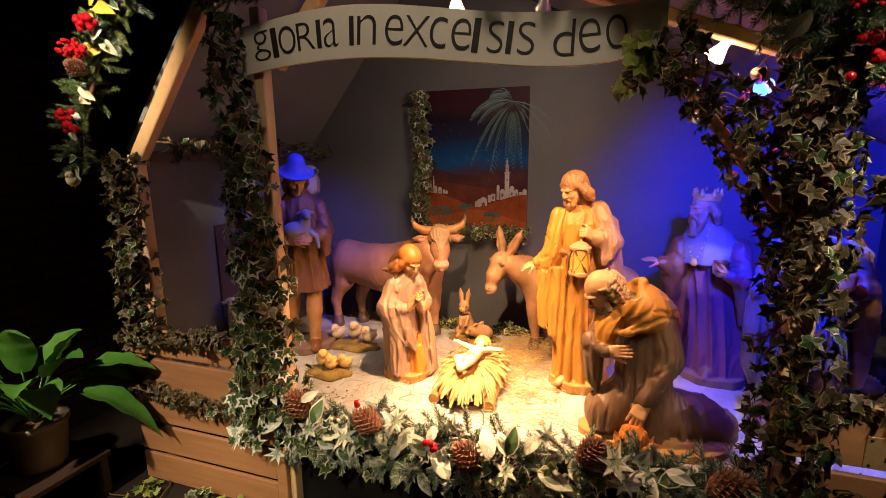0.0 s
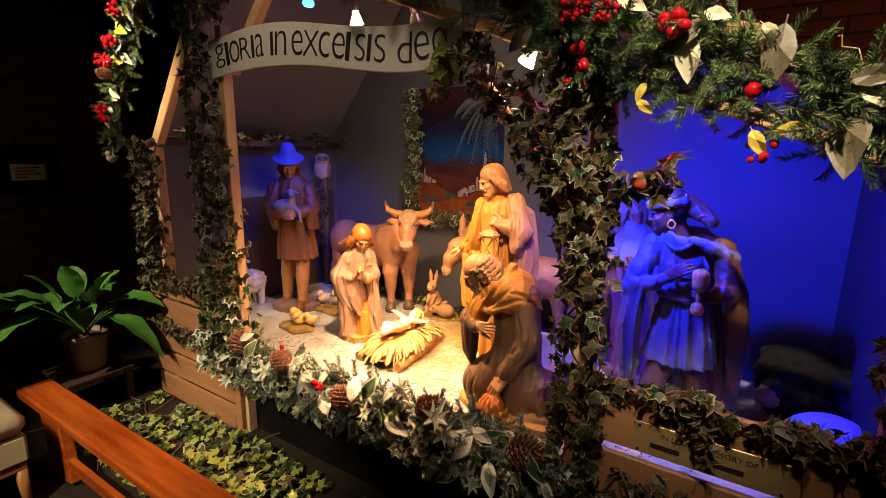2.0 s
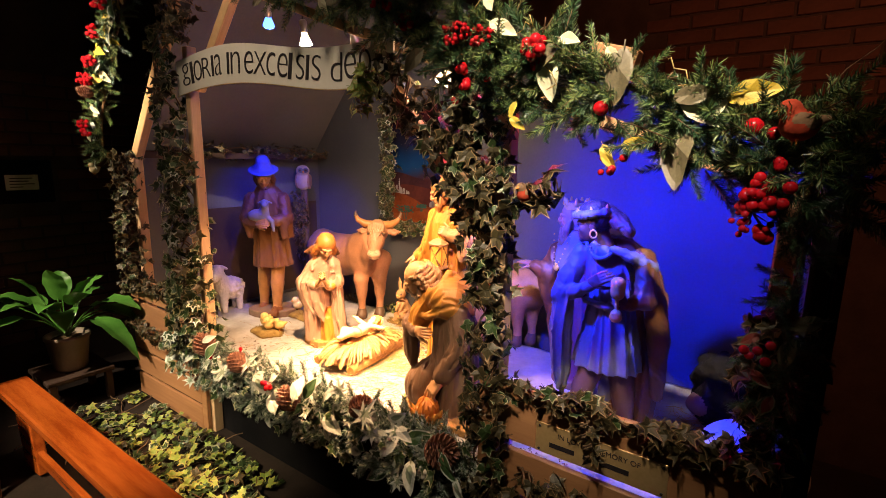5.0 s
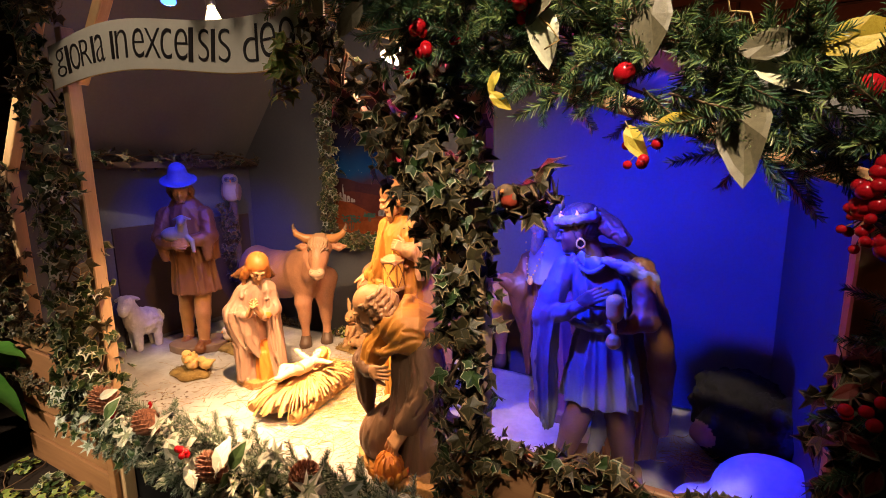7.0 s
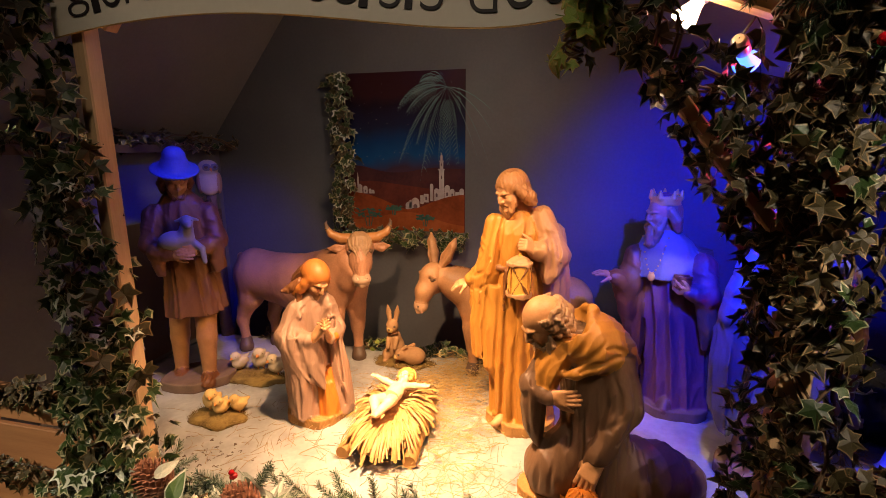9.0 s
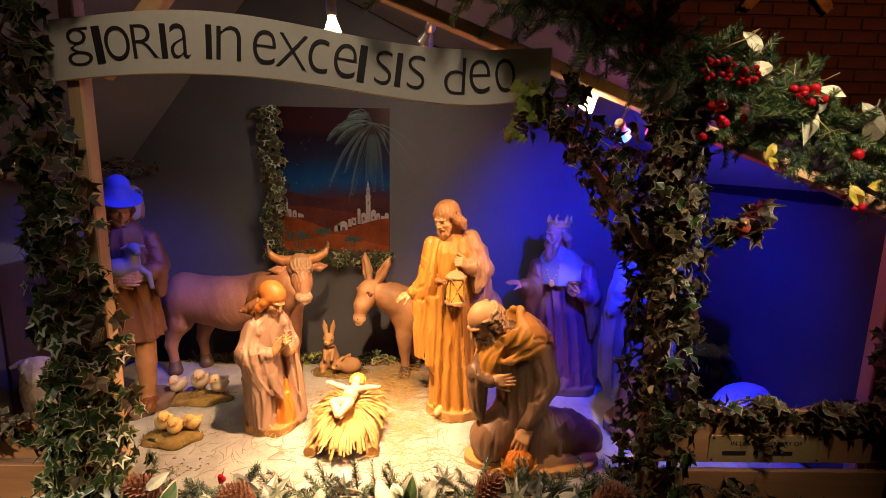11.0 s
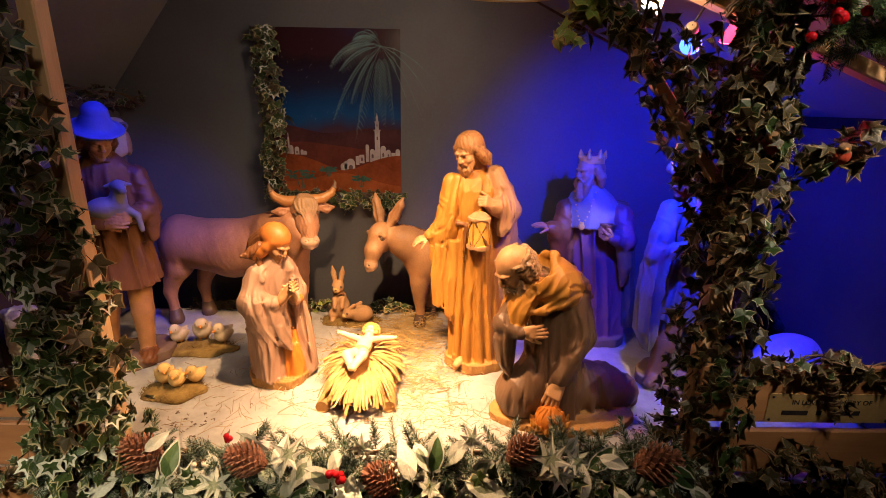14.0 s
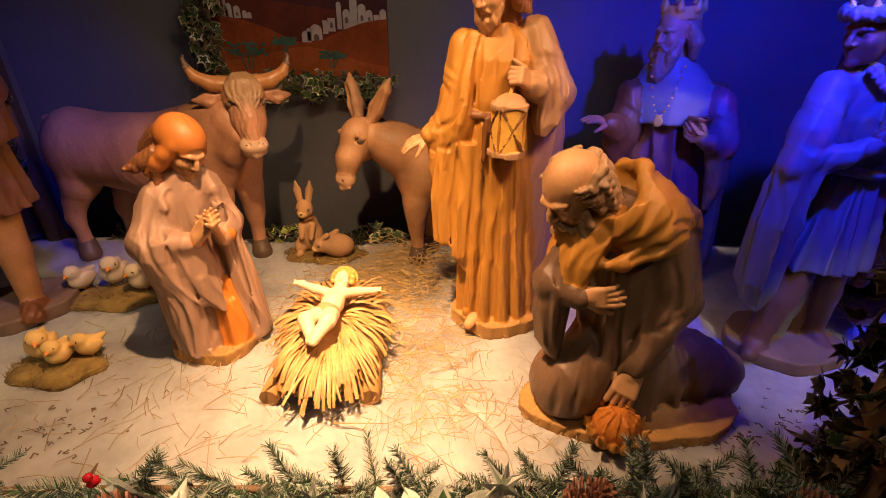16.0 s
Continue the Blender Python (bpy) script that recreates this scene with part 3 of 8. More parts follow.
        me.polygons.foreach_set("use_smooth", np.ones(len(quads), bool))
        me.update()
        return me

    def stand(self, name, base, label, category, group=""):
        ob = new(name, self.mesh(name, base))
        ob.location = base
        return tagged(ob, label, category, group)

# ---- the church round the crib ----
FLOOR = 0.44          # top of the crib's stage
FRONT, BACK = 1.5, 2.91


def plain(name, lo, hi, material, label, bevel=0.0):
    bm = bmesh.new()
    block(bm, lo, hi, bevel)
    base = ((lo[0] + hi[0]) / 2, (lo[1] + hi[1]) / 2, lo[2])
    return whole(name, bm, material, base, label, name.split("_")[0], kind="structure")


plain("floor", (-4.2, -3.2, -0.1), (4.2, 3.5, 0.0), CARPET, "dark church floor under the crib")
wall_west = plain("wall_west", (-2.95, -3.2, 0.0), (-2.8, 3.32, 3.4), MORTAR, "dark brick church wall beside the crib")
wall_north = plain("wall_north", (-2.8, 3.2, 0.0), (4.0, 3.32, 3.4), MORTAR, "dark brick church wall behind the crib")
plain("wall_east", (4.0, -3.2, 0.0), (4.15, 3.32, 3.4), MORTAR, "dark church wall in shadow")
plain("wall_south", (-2.8, -3.35, 0.0), (4.0, -3.2, 3.4), MORTAR, "dark church wall behind the viewer")
plain("ceiling", (-2.95, -3.35, 3.4), (4.15, 3.32, 3.5), CARPET, "dark church ceiling")

# ---- the stable: floor, walls, roof ----
bm = bmesh.new()
nx, ny = 90, 40
grid = []
for j in range(ny + 1):
    y = 1.47 + (2.68 - 1.47) * j / ny
    row = []
    for i in range(nx + 1):
        x = -1.93 + 3.165 * i / nx
        z = FLOOR + 0.007 * noise.noise((x * 5, y * 5, 1)) + 0.004 * noise.noise((x * 16, y * 16, 4))
        row.append(bm.verts.new((x, y, z)))
    grid.append(row)
for j in range(ny):
    for i in range(nx):
        bm.faces.new((grid[j][i], grid[j][i + 1], grid[j + 1][i + 1], grid[j + 1][i])).smooth = True
bmesh.ops.solidify(bm, geom=bm.faces[:], thickness=0.02)
whole("stage_floor", bm, SNOW, (-0.3, 2.05, FLOOR - 0.03), "white snow cloth spread over the crib's stage", "stage floor", kind="structure")
# near-black block in place of the unlit void under the stage
plain("stage_base", (-1.92, 1.56, 0.0), (1.232, 2.66, 0.405), BLACKBOX, "black block standing in for the dark hollow under the stage")
bm = bmesh.new()
gable = [(-2.0, 0.0), (1.282, 0.0), (1.282, 1.47), (-1.11, 2.61), (-2.0, 1.52)]
near, far = [[bm.verts.new((x, y, z)) for x, z in gable] for y in (BACK, BACK + 0.04)]
bm.faces.new(near)
bm.faces.new(far[::-1])
for k in range(5):
    bm.faces.new((near[k], far[k], far[(k + 1) % 5], near[(k + 1) % 5]))
bmesh.ops.recalc_face_normals(bm, faces=bm.faces)
whole("wall_back", bm, WALLGREY, (-0.36, BACK, 0.0), "grey painted back board of the stable", "wall", kind="structure")
plain("wall_left", (-1.99, 1.56, 0.0), (-1.95, BACK - 0.003, 1.5), WALLGREY, "grey painted side board of the stable")
plain("wall_right", (1.24, 1.56, 0.0), (1.28, BACK - 0.003, 1.44), DARKBOARD, "dark side board of the kings' bay")
# added black sheet, stands in for the darkness right of the end post
plain("side_cloth", (1.285, 1.53, 0.0), (1.30, BACK, 1.50), BLACKBOX, "black sheet standing in for the dark beside the crib")
plain("ledge", (-1.947, 1.56, 1.47), (-1.86, BACK - 0.003, 1.505), DARKBROWN, "brown ledge along the stable's side board")
# dark sheet that gives the side board its shadowy brown zone
plain("panel_left", (-1.947, 1.95, FLOOR + 0.02), (-1.935, 2.86, 1.14), DARKBROWN, "dark brown sheet standing in for a shadowy zone of the side board")


def roof(name, a, b, label):
    bm = bmesh.new()
    beam(bm, (a[0], 2.24, a[1]), (b[0], 2.24, b[1]), 0.02, 1.33, (0, 1, 0), 0.0)
    return whole(name, bm, ROOFGREY, ((a[0] + b[0]) / 2, 2.24, min(a[1], b[1])), label, "roof", kind="structure")


APEX = (-0.82, 2.26)
roof("roof_left", (-2.0, 1.52), (-1.12, 2.62), "grey boarded roof slope inside the stable")
roof("roof_right", (-1.10, 2.62), (1.30, 1.49), "grey boarded roof slope over the stable")

stable = thing("stable", (-0.3, FRONT, 0), "pine timber nativity stable with posts and rafters", "stable")
# posts and rafters of planed pine in the front plane
for name, x, w, z0, z1 in (("post", -1.9, 0.05, 0.0, 1.50), ("post", -1.235, 0.042, 0.0, 2.0), ("post", 0.485, 0.065, 0.0, 1.72), ("post", 1.195, 0.05, 0.0, 1.45)):
    part(name, beam(bmesh.new(), (x, FRONT + 0.03, z0), (x, FRONT + 0.03, z1), w, 0.05), POSTWOOD, stable)
part("rafter", beam(bmesh.new(), (-1.935, FRONT + 0.035, 1.43), (-1.02, FRONT + 0.035, 2.64), 0.06, 0.045), PINE, stable)
part("rafter", beam(bmesh.new(), (-1.17, FRONT + 0.03, 1.80), (-0.80, FRONT + 0.03, 2.22), 0.05, 0.04), PINE, stable)
part("rafter", beam(bmesh.new(), (-0.82, FRONT + 0.04, 2.20), (1.24, FRONT + 0.04, 1.42), 0.036, 0.045), PINE, stable)
part("purlin_end", beam(bmesh.new(), (0.74, FRONT + 0.0, 1.765), (0.85, FRONT + 0.0, 1.735), 0.05, 0.05), SLATWOOD, stable)
part("brace", beam(bmesh.new(), (0.47, FRONT - 0.01, 1.25), (0.10, FRONT - 0.01, 1.72), 0.03, 0.03), POSTWOOD, stable)

# slatted crate boards left and right
crate_left = thing("crate_panel", (-1.66, FRONT, 0), "slatted red-brown wooden crate boards beside the stable", "crate", "crate panels")
for i, (z0, z1) in enumerate(((0.632, 0.755), (0.470, 0.612), (0.305, 0.450), (0.155, 0.288), (0.003, 0.137))):
    bm = block(bmesh.new(), (-2.035, FRONT - 0.02, z0), (-1.285, FRONT - 0.002, z1), 0.003)
    part("slat", bm, SLATWOOD, crate_left)
part("corner_block", block(bmesh.new(), (-1.283, FRONT - 0.022, 0.0), (-1.235, FRONT + 0.0, 0.30)), SLATWOOD, crate_left)
part("corner_block", block(bmesh.new(), (-2.03, FRONT + 0.0, 0.0), (-1.99, FRONT + 0.03, 0.74)), SLATWOOD, crate_left)
crate_right = thing("crate_panel", (0.85, FRONT, 0), "pine boards fronting the kings' bay with a memorial plate", "crate", "crate panels")
for z0, z1 in ((0.645, 0.825), (0.47, 0.616)):
    part("board", block(bmesh.new(), (0.455, FRONT - 0.022, z0), (1.25, FRONT - 0.002, z1)), SLATWOOD, crate_right)
part("corner_block", block(bmesh.new(), (1.20, FRONT + 0.0, 0.0), (1.25, FRONT + 0.03, 0.82)), SLATWOOD, crate_right)


def text_mesh(body, size, depth=0.0006, bold=0.0):
    cu = bpy.data.curves.new("letters", "FONT")
    cu.body, cu.size, cu.extrude, cu.align_x, cu.offset = body, size, depth, "CENTER", bold
    ob = bpy.data.objects.new("letters", cu)
    scene.collection.objects.link(ob)
    bpy.context.view_layer.update()
    me = bpy.data.meshes.new_from_object(ob.evaluated_get(bpy.context.evaluated_depsgraph_get()))
    bpy.data.objects.remove(ob)
    return me


UPRIGHT = Matrix.Rotation(radians(90), 4, "X")

plate = thing("memorial_plate", (0.838, FRONT - 0.0225, 0.64), "engraved brass memorial plate screwed to a pine board", "plaque")
sheet = part("plate", block(bmesh.new(), (0.656, FRONT - 0.0255, 0.648), (1.02, FRONT - 0.0222, 0.742), 0.001), BRASS, plate)
me = text_mesh("IN LOVING MEMORY OF", 0.021)
me.materials.append(INK)
put("lettering", me, Matrix.Translation((0.838, FRONT - 0.0263, 0.708)) @ UPRIGHT, sheet)
for x0, x1 in ((0.70, 0.775), (0.80, 0.815), (0.845, 0.925)):
    part("name_bar", block(bmesh.new(), (x0, FRONT - 0.0268, 0.674), (x1, FRONT - 0.0256, 0.688), 0.0), INK, sheet)
for x in (0.668, 1.008):
    for z in (0.658, 0.732):
        part("screw", lathe(bmesh.new(), ((0.004, 0), (0.004, 0.0015), (0.002, 0.003)), (0, 0, 0), 10), INK, plate).matrix_basis = Matrix.Translation(Vector((x, FRONT - 0.0255, z)) - ORIGIN[plate.name]) @ UPRIGHT @ Matrix.Translation(ORIGIN[plate.name])

# ---- the lettered banner ----
BX, BZ, BH = (-1.285, -1.05, -0.86, -0.60, -0.38, -0.16, 0.09), (1.851, 1.876, 1.884, 1.857, 1.828, 1.806, 1.832), (0.158, 0.160, 0.160, 0.150, 0.142, 0.146, 0.112)
XS = np.linspace(BX[0], BX[-1], 60)


def eased(xs, ys):
    c = np.polyfit(xs, ys, 5)
    return lambda x: float(np.polyval(c, x))


mid_at, tall_at = eased(BX, BZ), eased(BX, BH)
banner = thing("banner", (-0.6, FRONT - 0.03, 1.7), "cream scroll-shaped banner board with black uncial lettering", "banner")
bm = bmesh.new()
rows = []
for y in (FRONT - 0.012, FRONT - 0.006):
    rows.append([[bm.verts.new((x, y, mid_at(x) + s * tall_at(x) / 2)) for x in XS] for s in (-1, 1)])
for i in range(len(XS) - 1):
    for a, b in ((rows[0][0], rows[0][1]), (rows[1][1], rows[1][0]), (rows[0][1], rows[1][1]), (rows[1][0], rows[0][0])):
        bm.faces.new((a[i], a[i + 1], b[i + 1], b[i]))
for i in (0, -1):
    bm.faces.new((rows[0][0][i], rows[0][1][i], rows[1][1][i], rows[1][0][i]))
bmesh.ops.recalc_face_normals(bm, faces=bm.faces)
part("board", bm, CARD, banner)
bm = tube(bmesh.new(), [(x, FRONT - 0.010, mid_at(x) - tall_at(x) / 2 - 0.001) for x in XS], 0.0022, 5)
part("edging", bm, GILT, banner, "gilt edging")
LETTERS = {}
# each letter with the middle and the width of its place along the scroll
for ch, mid, wide in (("g", -1.197, .066), ("l", -1.143, .022), ("o", -1.092, .067), ("R", -1.018, .067), ("I", -0.967, .016), ("a", -0.922, .056), ("I", -0.845, .016), ("n", -0.791, .066),
                      ("e", -0.695, .062), ("X", -0.620, .083), ("c", -0.548, .056), ("e", -0.476, .062), ("l", -0.430, .020), ("S", -0.372, .048), ("I", -0.330, .016), ("S", -0.282, .050),
                      ("d", -0.175, .058), ("e", -0.106, .058), ("o", -0.036, .055)):
    if ch not in LETTERS:
        LETTERS[ch] = text_mesh(ch, 0.1, 0.0008, -0.0016)
        LETTERS[ch].materials.append(INK)
    xs, ys = [v.co.x for v in LETTERS[ch].vertices], [v.co.y for v in LETTERS[ch].vertices]
    slope = math.atan((mid_at(mid + 0.03) - mid_at(mid - 0.03)) / 0.06)
    m = Matrix.Translation((mid, FRONT - 0.0135, mid_at(mid) + 0.002)) @ Matrix.Rotation(-slope, 4, "Y") @ UPRIGHT
    tall = 0.096 if ch in "gld" else 0.088
    m = m @ Matrix.Diagonal((wide / (max(xs) - min(xs)), tall / (max(ys) - min(ys)), 1, 1)) @ Matrix.Translation((-(max(xs) + min(xs)) / 2, -(max(ys) + min(ys)) / 2, 0))
    put("letter", LETTERS[ch], m, banner)

# ---- the hanging reflector lamps ----
def hanging_lamp(at, aim, bulb, label, cord_top, glass=None):
    """A bulb-holder on a short cord with a flared reflector bulb that looks along aim."""
    at, aim = Vector(at), Vector(aim).normalized()
    lamp = thing("hanging_lamp", at, label, "lamp", "lamps under the rafters")
    turn = Vector((0, 0, -1)).rotation_difference(aim).to_matrix().to_4x4()
    pose_m = Matrix.Translation(at) @ turn

    def piece(name, profile, material, lab="", under=None):
        bm = lathe(bmesh.new(), profile, (0, 0, 0), 20)
        bmesh.ops.transform(bm, matrix=pose_m, verts=bm.verts)
        return part(name, bm, material, under or lamp, lab)
    flare = piece("reflector", ((0.027, -0.028), (0.0255, -0.022), (0.019, -0.004), (0.014, 0.008), (0.012, 0.020)), glass or CHROME)
    piece("bulb", ((0.0245, -0.0305), (0.0255, -0.0285)), bulb, "frosted bulb face", flare)
    piece("holder", ((0.013, 0.018), (0.016, 0.022), (0.016, 0.062), (0.010, 0.070)), CHROME, "metal bulb holder")
    top = at - aim * 0.068
    part("cord", tube(bmesh.new(), [top, top.lerp(Vector(cord_top), 0.5) + Vector((0.006, 0, 0)), cord_top], 0.003, 6), INK, lamp)


hanging_lamp((-0.545, 1.657, 1.985), (0.03, 0.12, -1), BULB, "lit reflector bulb hanging above the banner", (-0.53, 1.64, 2.30), LITGLASS)
hanging_lamp((-0.255, 1.655, 1.955), (-0.3, 0.8, -0.6), BULB, "lit reflector bulb hanging above the banner", (-0.22, 1.65, 2.18))
hanging_lamp((0.235, 1.580, 1.765), (-0.55, 0.05, -0.75), BULB2, "lit white reflector bulb among the ivy", (0.26, 1.58, 1.93), LITGLASS)
hanging_lamp((-0.90, 1.74, 2.12), (-0.7, 0.5, -0.9), BULBBLUE, "lit blue reflector bulb under the roof", (-0.86, 1.72, 2.40), LITBLUE)
hanging_lamp((0.452, 1.615, 1.700), (0.0, 0.25, -1), BULBRED, "small lit red bulb hanging in the ivy", (0.455, 1.59, 1.80), LITRED)
hanging_lamp((0.352, 1.625, 1.678), (0.45, 0.85, -0.35), BULBBLUE, "lit blue reflector bulb on the ivy post", (0.38, 1.60, 1.80), LITBLUE)

# ---- the painted backdrop ----
def flat(bm, pts, y, mat=0):
    f = bm.faces.new([bm.verts.new((x, y, z)) for x, z in pts])
    f.material_index = mat
    return f


def sky_paint():
    m = surface("poster_sky", (0.02, 0.03, 0.10), (0.03, 0.06, 0.16), 4, 0.22, 0.0, 60)
    t, L = m.node_tree, m.node_tree.links
    p = t.nodes["Principled BSDF"]
    co = t.nodes.new("ShaderNodeTexCoord")
    sep = t.nodes.new("ShaderNodeSeparateXYZ")
    L.new(co.outputs["Generated"], sep.inputs[0])
    n = t.nodes.new("ShaderNodeTexNoise")
    n.inputs["Scale"].default_value = 3
    L.new(co.outputs["Generated"], n.inputs["Vector"])
    add = t.nodes.new("ShaderNodeMath")
    add.operation = "MULTIPLY_ADD"
    add.inputs[1].default_value = 0.22
    L.new(n.outputs[0], add.inputs[0])
    L.new(sep.outputs[2], add.inputs[2])
    r = t.nodes.new("ShaderNodeValToRGB")
    e = r.color_ramp.elements
    e[0].position, e[0].color = 0.30, (0.10, 0.030, 0.028, 1)
    e[1].position, e[1].color = 0.50, (0.045, 0.026, 0.050, 1)
    for pos, c in ((0.58, (0.010, 0.060, 0.19, 1)), (0.66, (0.008, 0.040, 0.14, 1)), (0.78, (0.016, 0.018, 0.050, 1)), (0.93, (0.018, 0.011, 0.022, 1)), (1.0, (0.040, 0.013, 0.018, 1))):
        q = e.new(pos)
        q.color = c
    L.new(add.outputs[0], r.inputs[0])
    L.new(r.outputs[0], p.inputs["Base Color"])
    return m


PX0, PX1, PZ0, PZ1 = -1.165, -0.492, 1.045, 1.865
PY = BACK - 0.006
poster = thing("painted_backdrop", (-0.83, PY, PZ0), "painted desert night with a white town and palm", "painting")
part("sheet", block(bmesh.new(), (PX0, PY, PZ0), (PX1, PY + 0.005, PZ1), 0.0), sky_paint(), poster)


def paint(name, a, b, scale=9):
    return surface(name, a, b, scale, 0.25, 0.0, 60)


def dune(name, pts, layer, a, b):
    """A painted hill: a crest line, filled down to the sheet's foot."""
    cs = np.linspace(0, 1, 24)
    xs = [PX0 + 0.002 + c * (PX1 - PX0 - 0.004) for c in cs]
    zs = [float(np.interp(c, [p[0] for p in pts], [p[1] for p in pts])) for c in cs]
    zs = np.convolve(np.pad(zs, 2, mode="edge"), np.ones(5) / 5, mode="valid")
    bm = bmesh.new()
    y = PY - 0.0008 * layer
    lo = [bm.verts.new((x, y, PZ0 + 0.002)) for x in xs]
    hi = [bm.verts.new((x, y, PZ0 + (PZ1 - PZ0) * z)) for x, z in zip(xs, zs)]
    for i in range(len(xs) - 1):
        bm.faces.new((lo[i], lo[i + 1], hi[i + 1], hi[i]))
    return part(name, bm, paint(name + "_paint", a, b), poster)


def pt(u, v):
    return PX0 + u * (PX1 - PX0), PZ0 + v * (PZ1 - PZ0)


dune("far_dune", ((0, 0.42), (0.15, 0.43), (0.3, 0.385), (0.45, 0.375), (0.6, 0.39), (0.75, 0.42), (0.9, 0.40), (1, 0.41)), 1, (0.040, 0.017, 0.024), (0.075, 0.028, 0.032))
dune("distant_dune", ((0, 0.30), (0.2, 0.33), (0.4, 0.31), (0.6, 0.29), (0.8, 0.27), (1, 0.26)), 2, (0.075, 0.022, 0.020), (0.12, 0.034, 0.026))
TOWN = paint("town_paint", (0.30, 0.27, 0.29), (0.46, 0.42, 0.43))
TOWNDARK = paint("town_opening_paint", (0.10, 0.07, 0.09), (0.14, 0.10, 0.11))


def tower(bm, u, v0, v1, w, dome=True):
    pts = [pt(u - w, v0), pt(u + w, v0), pt(u + w, v1)]
    if dome:
        pts += [pt(u + w * math.cos(a), v1 + w * 0.85 * math.sin(a)) for a in np.linspace(0.2, 2.94, 8)]
    pts.append(pt(u - w, v1))
    flat(bm, pts, PY - 0.0022)


bm = bmesh.new()
for u, v0, v1, w, d in ((0.815, 0.20, 0.40, 0.020, False), (0.815, 0.40, 0.455, 0.014, False), (0.815, 0.455, 0.485, 0.009, True), (0.815, 0.396, 0.404, 0.027, False), (0.815, 0.450, 0.456, 0.020, False), (0.815, 0.485, 0.505, 0.003, False), (0.735, 0.20, 0.30, 0.013, True),
                        (0.69, 0.19, 0.245, 0.020, False), (0.775, 0.2, 0.265, 0.020, True), (0.86, 0.2, 0.285, 0.022, True), (0.90, 0.22, 0.265, 0.018, True), (0.94, 0.23, 0.260, 0.016, False), (0.975, 0.24, 0.268, 0.018, True), (0.655, 0.18, 0.235, 0.014, False),
                        (0.60, 0.15, 0.190, 0.034, True), (0.545, 0.13, 0.170, 0.026, True), (0.56, 0.15, 0.195, 0.010, True), (0.10, 0.24, 0.275, 0.030, False), (0.135, 0.24, 0.285, 0.018, True), (0.085, 0.27, 0.305, 0.012, True), (0.118, 0.28, 0.345, 0.007, True), (0.118, 0.345, 0.375, 0.003, False), (0.18, 0.24, 0.275, 0.018, True), (0.22, 0.24, 0.262, 0.012, True), (0.245, 0.24, 0.255, 0.012, True)):
    tower(bm, u, v0, v1, w, d)
part("town", bm, TOWN, poster, "white domes and a minaret")
bm = bmesh.new()
for u, v, w, hh in ((0.60, 0.15, 0.016, 0.030), (0.69, 0.205, 0.007, 0.025), (0.775, 0.225, 0.008, 0.028), (0.815, 0.34, 0.005, 0.025), (0.815, 0.425, 0.004, 0.016), (0.86, 0.235, 0.008, 0.026), (0.90, 0.235, 0.006, 0.018), (0.10, 0.252, 0.008, 0.014), (0.18, 0.25, 0.006, 0.014)):
    flat(bm, [pt(u - w, v), pt(u + w, v), pt(u + w, v + hh * 0.7), pt(u, v + hh), pt(u - w, v + hh * 0.7)], PY - 0.0028)
part("arches", bm, TOWNDARK, poster)
dune("mid_dune", ((0, 0.25), (0.12, 0.25), (0.28, 0.22), (0.42, 0.17), (0.55, 0.12), (0.65, 0.165), (0.78, 0.205), (0.9, 0.24), (1, 0.245)), 4, (0.15, 0.038, 0.016), (0.26, 0.066, 0.024))
dune("near_dune", ((0, 0.06), (0.2, 0.07), (0.4, 0.11), (0.55, 0.135), (0.7, 0.10), (0.85, 0.06), (1, 0.04)), 5, (0.21, 0.052, 0.016), (0.34, 0.100, 0.034))
dune("front_dune", ((0, 0.02), (0.15, 0.045), (0.35, 0.02), (0.6, 0.0), (1, 0.0)), 6, (0.26, 0.055, 0.018), (0.40, 0.10, 0.030))
PALM = paint("palm_paint", (0.03, 0.085, 0.075), (0.06, 0.14, 0.11), 20)
PALMLIGHT = paint("palm_light_paint", (0.10, 0.19, 0.20), (0.20, 0.30, 0.30), 20)


def frond(bm, u, v, ang, length, y, droop=0.25, w=0.010):
    prev = None
    n = 7
    for i in range(n + 1):
        s = i / n
        cx, cz = u + length * s * math.cos(ang), v + length * s * math.sin(ang) * 0.85 - droop * s * s * length
        ww = w * math.sin(math.pi * min(0.97, s * 0.9 + 0.08))
        cur = (bm.verts.new((*pt(cx, 0)[:1], y, pt(0, cz + ww)[1])), bm.verts.new((pt(cx, 0)[0], y, pt(0, cz - ww)[1])))
        if prev:
            bm.faces.new((prev[0], prev[1], cur[1], cur[0]))
        prev = cur


bm = bmesh.new()
pr = random.Random(4)
for k in range(15):
    a0, le, dr = radians(118 + 17 * k + pr.uniform(-5, 5)), pr.uniform(0.30, 0.46), pr.uniform(0.35, 0.75)
    lay = PY - 0.0006 * (8 + k % 4)
    frond(bm, 0.86, 0.90, a0, le, lay, dr, 0.003)
    for j in range(5, 22):
        q = j / 22
        u, v = 0.86 + le * q * math.cos(a0), 0.90 + le * q * math.sin(a0) * 0.85 - dr * q * q * le
        if not (0.03 < u < 0.96 and 0.4 < v < 0.97):
            continue
        for e in (-0.7, 0.7):
            tilt = a0 - dr * q * math.copysign(1.2, -math.cos(a0)) * -1 + e
            frond(bm, u, v, tilt, min(0.055 * math.sin(math.pi * q) + 0.012, 0.97 - u), lay, 0.5, 0.0024)
part("palm_crown", bm, PALMLIGHT, poster, "pale green palm crown")
bm = bmesh.new()
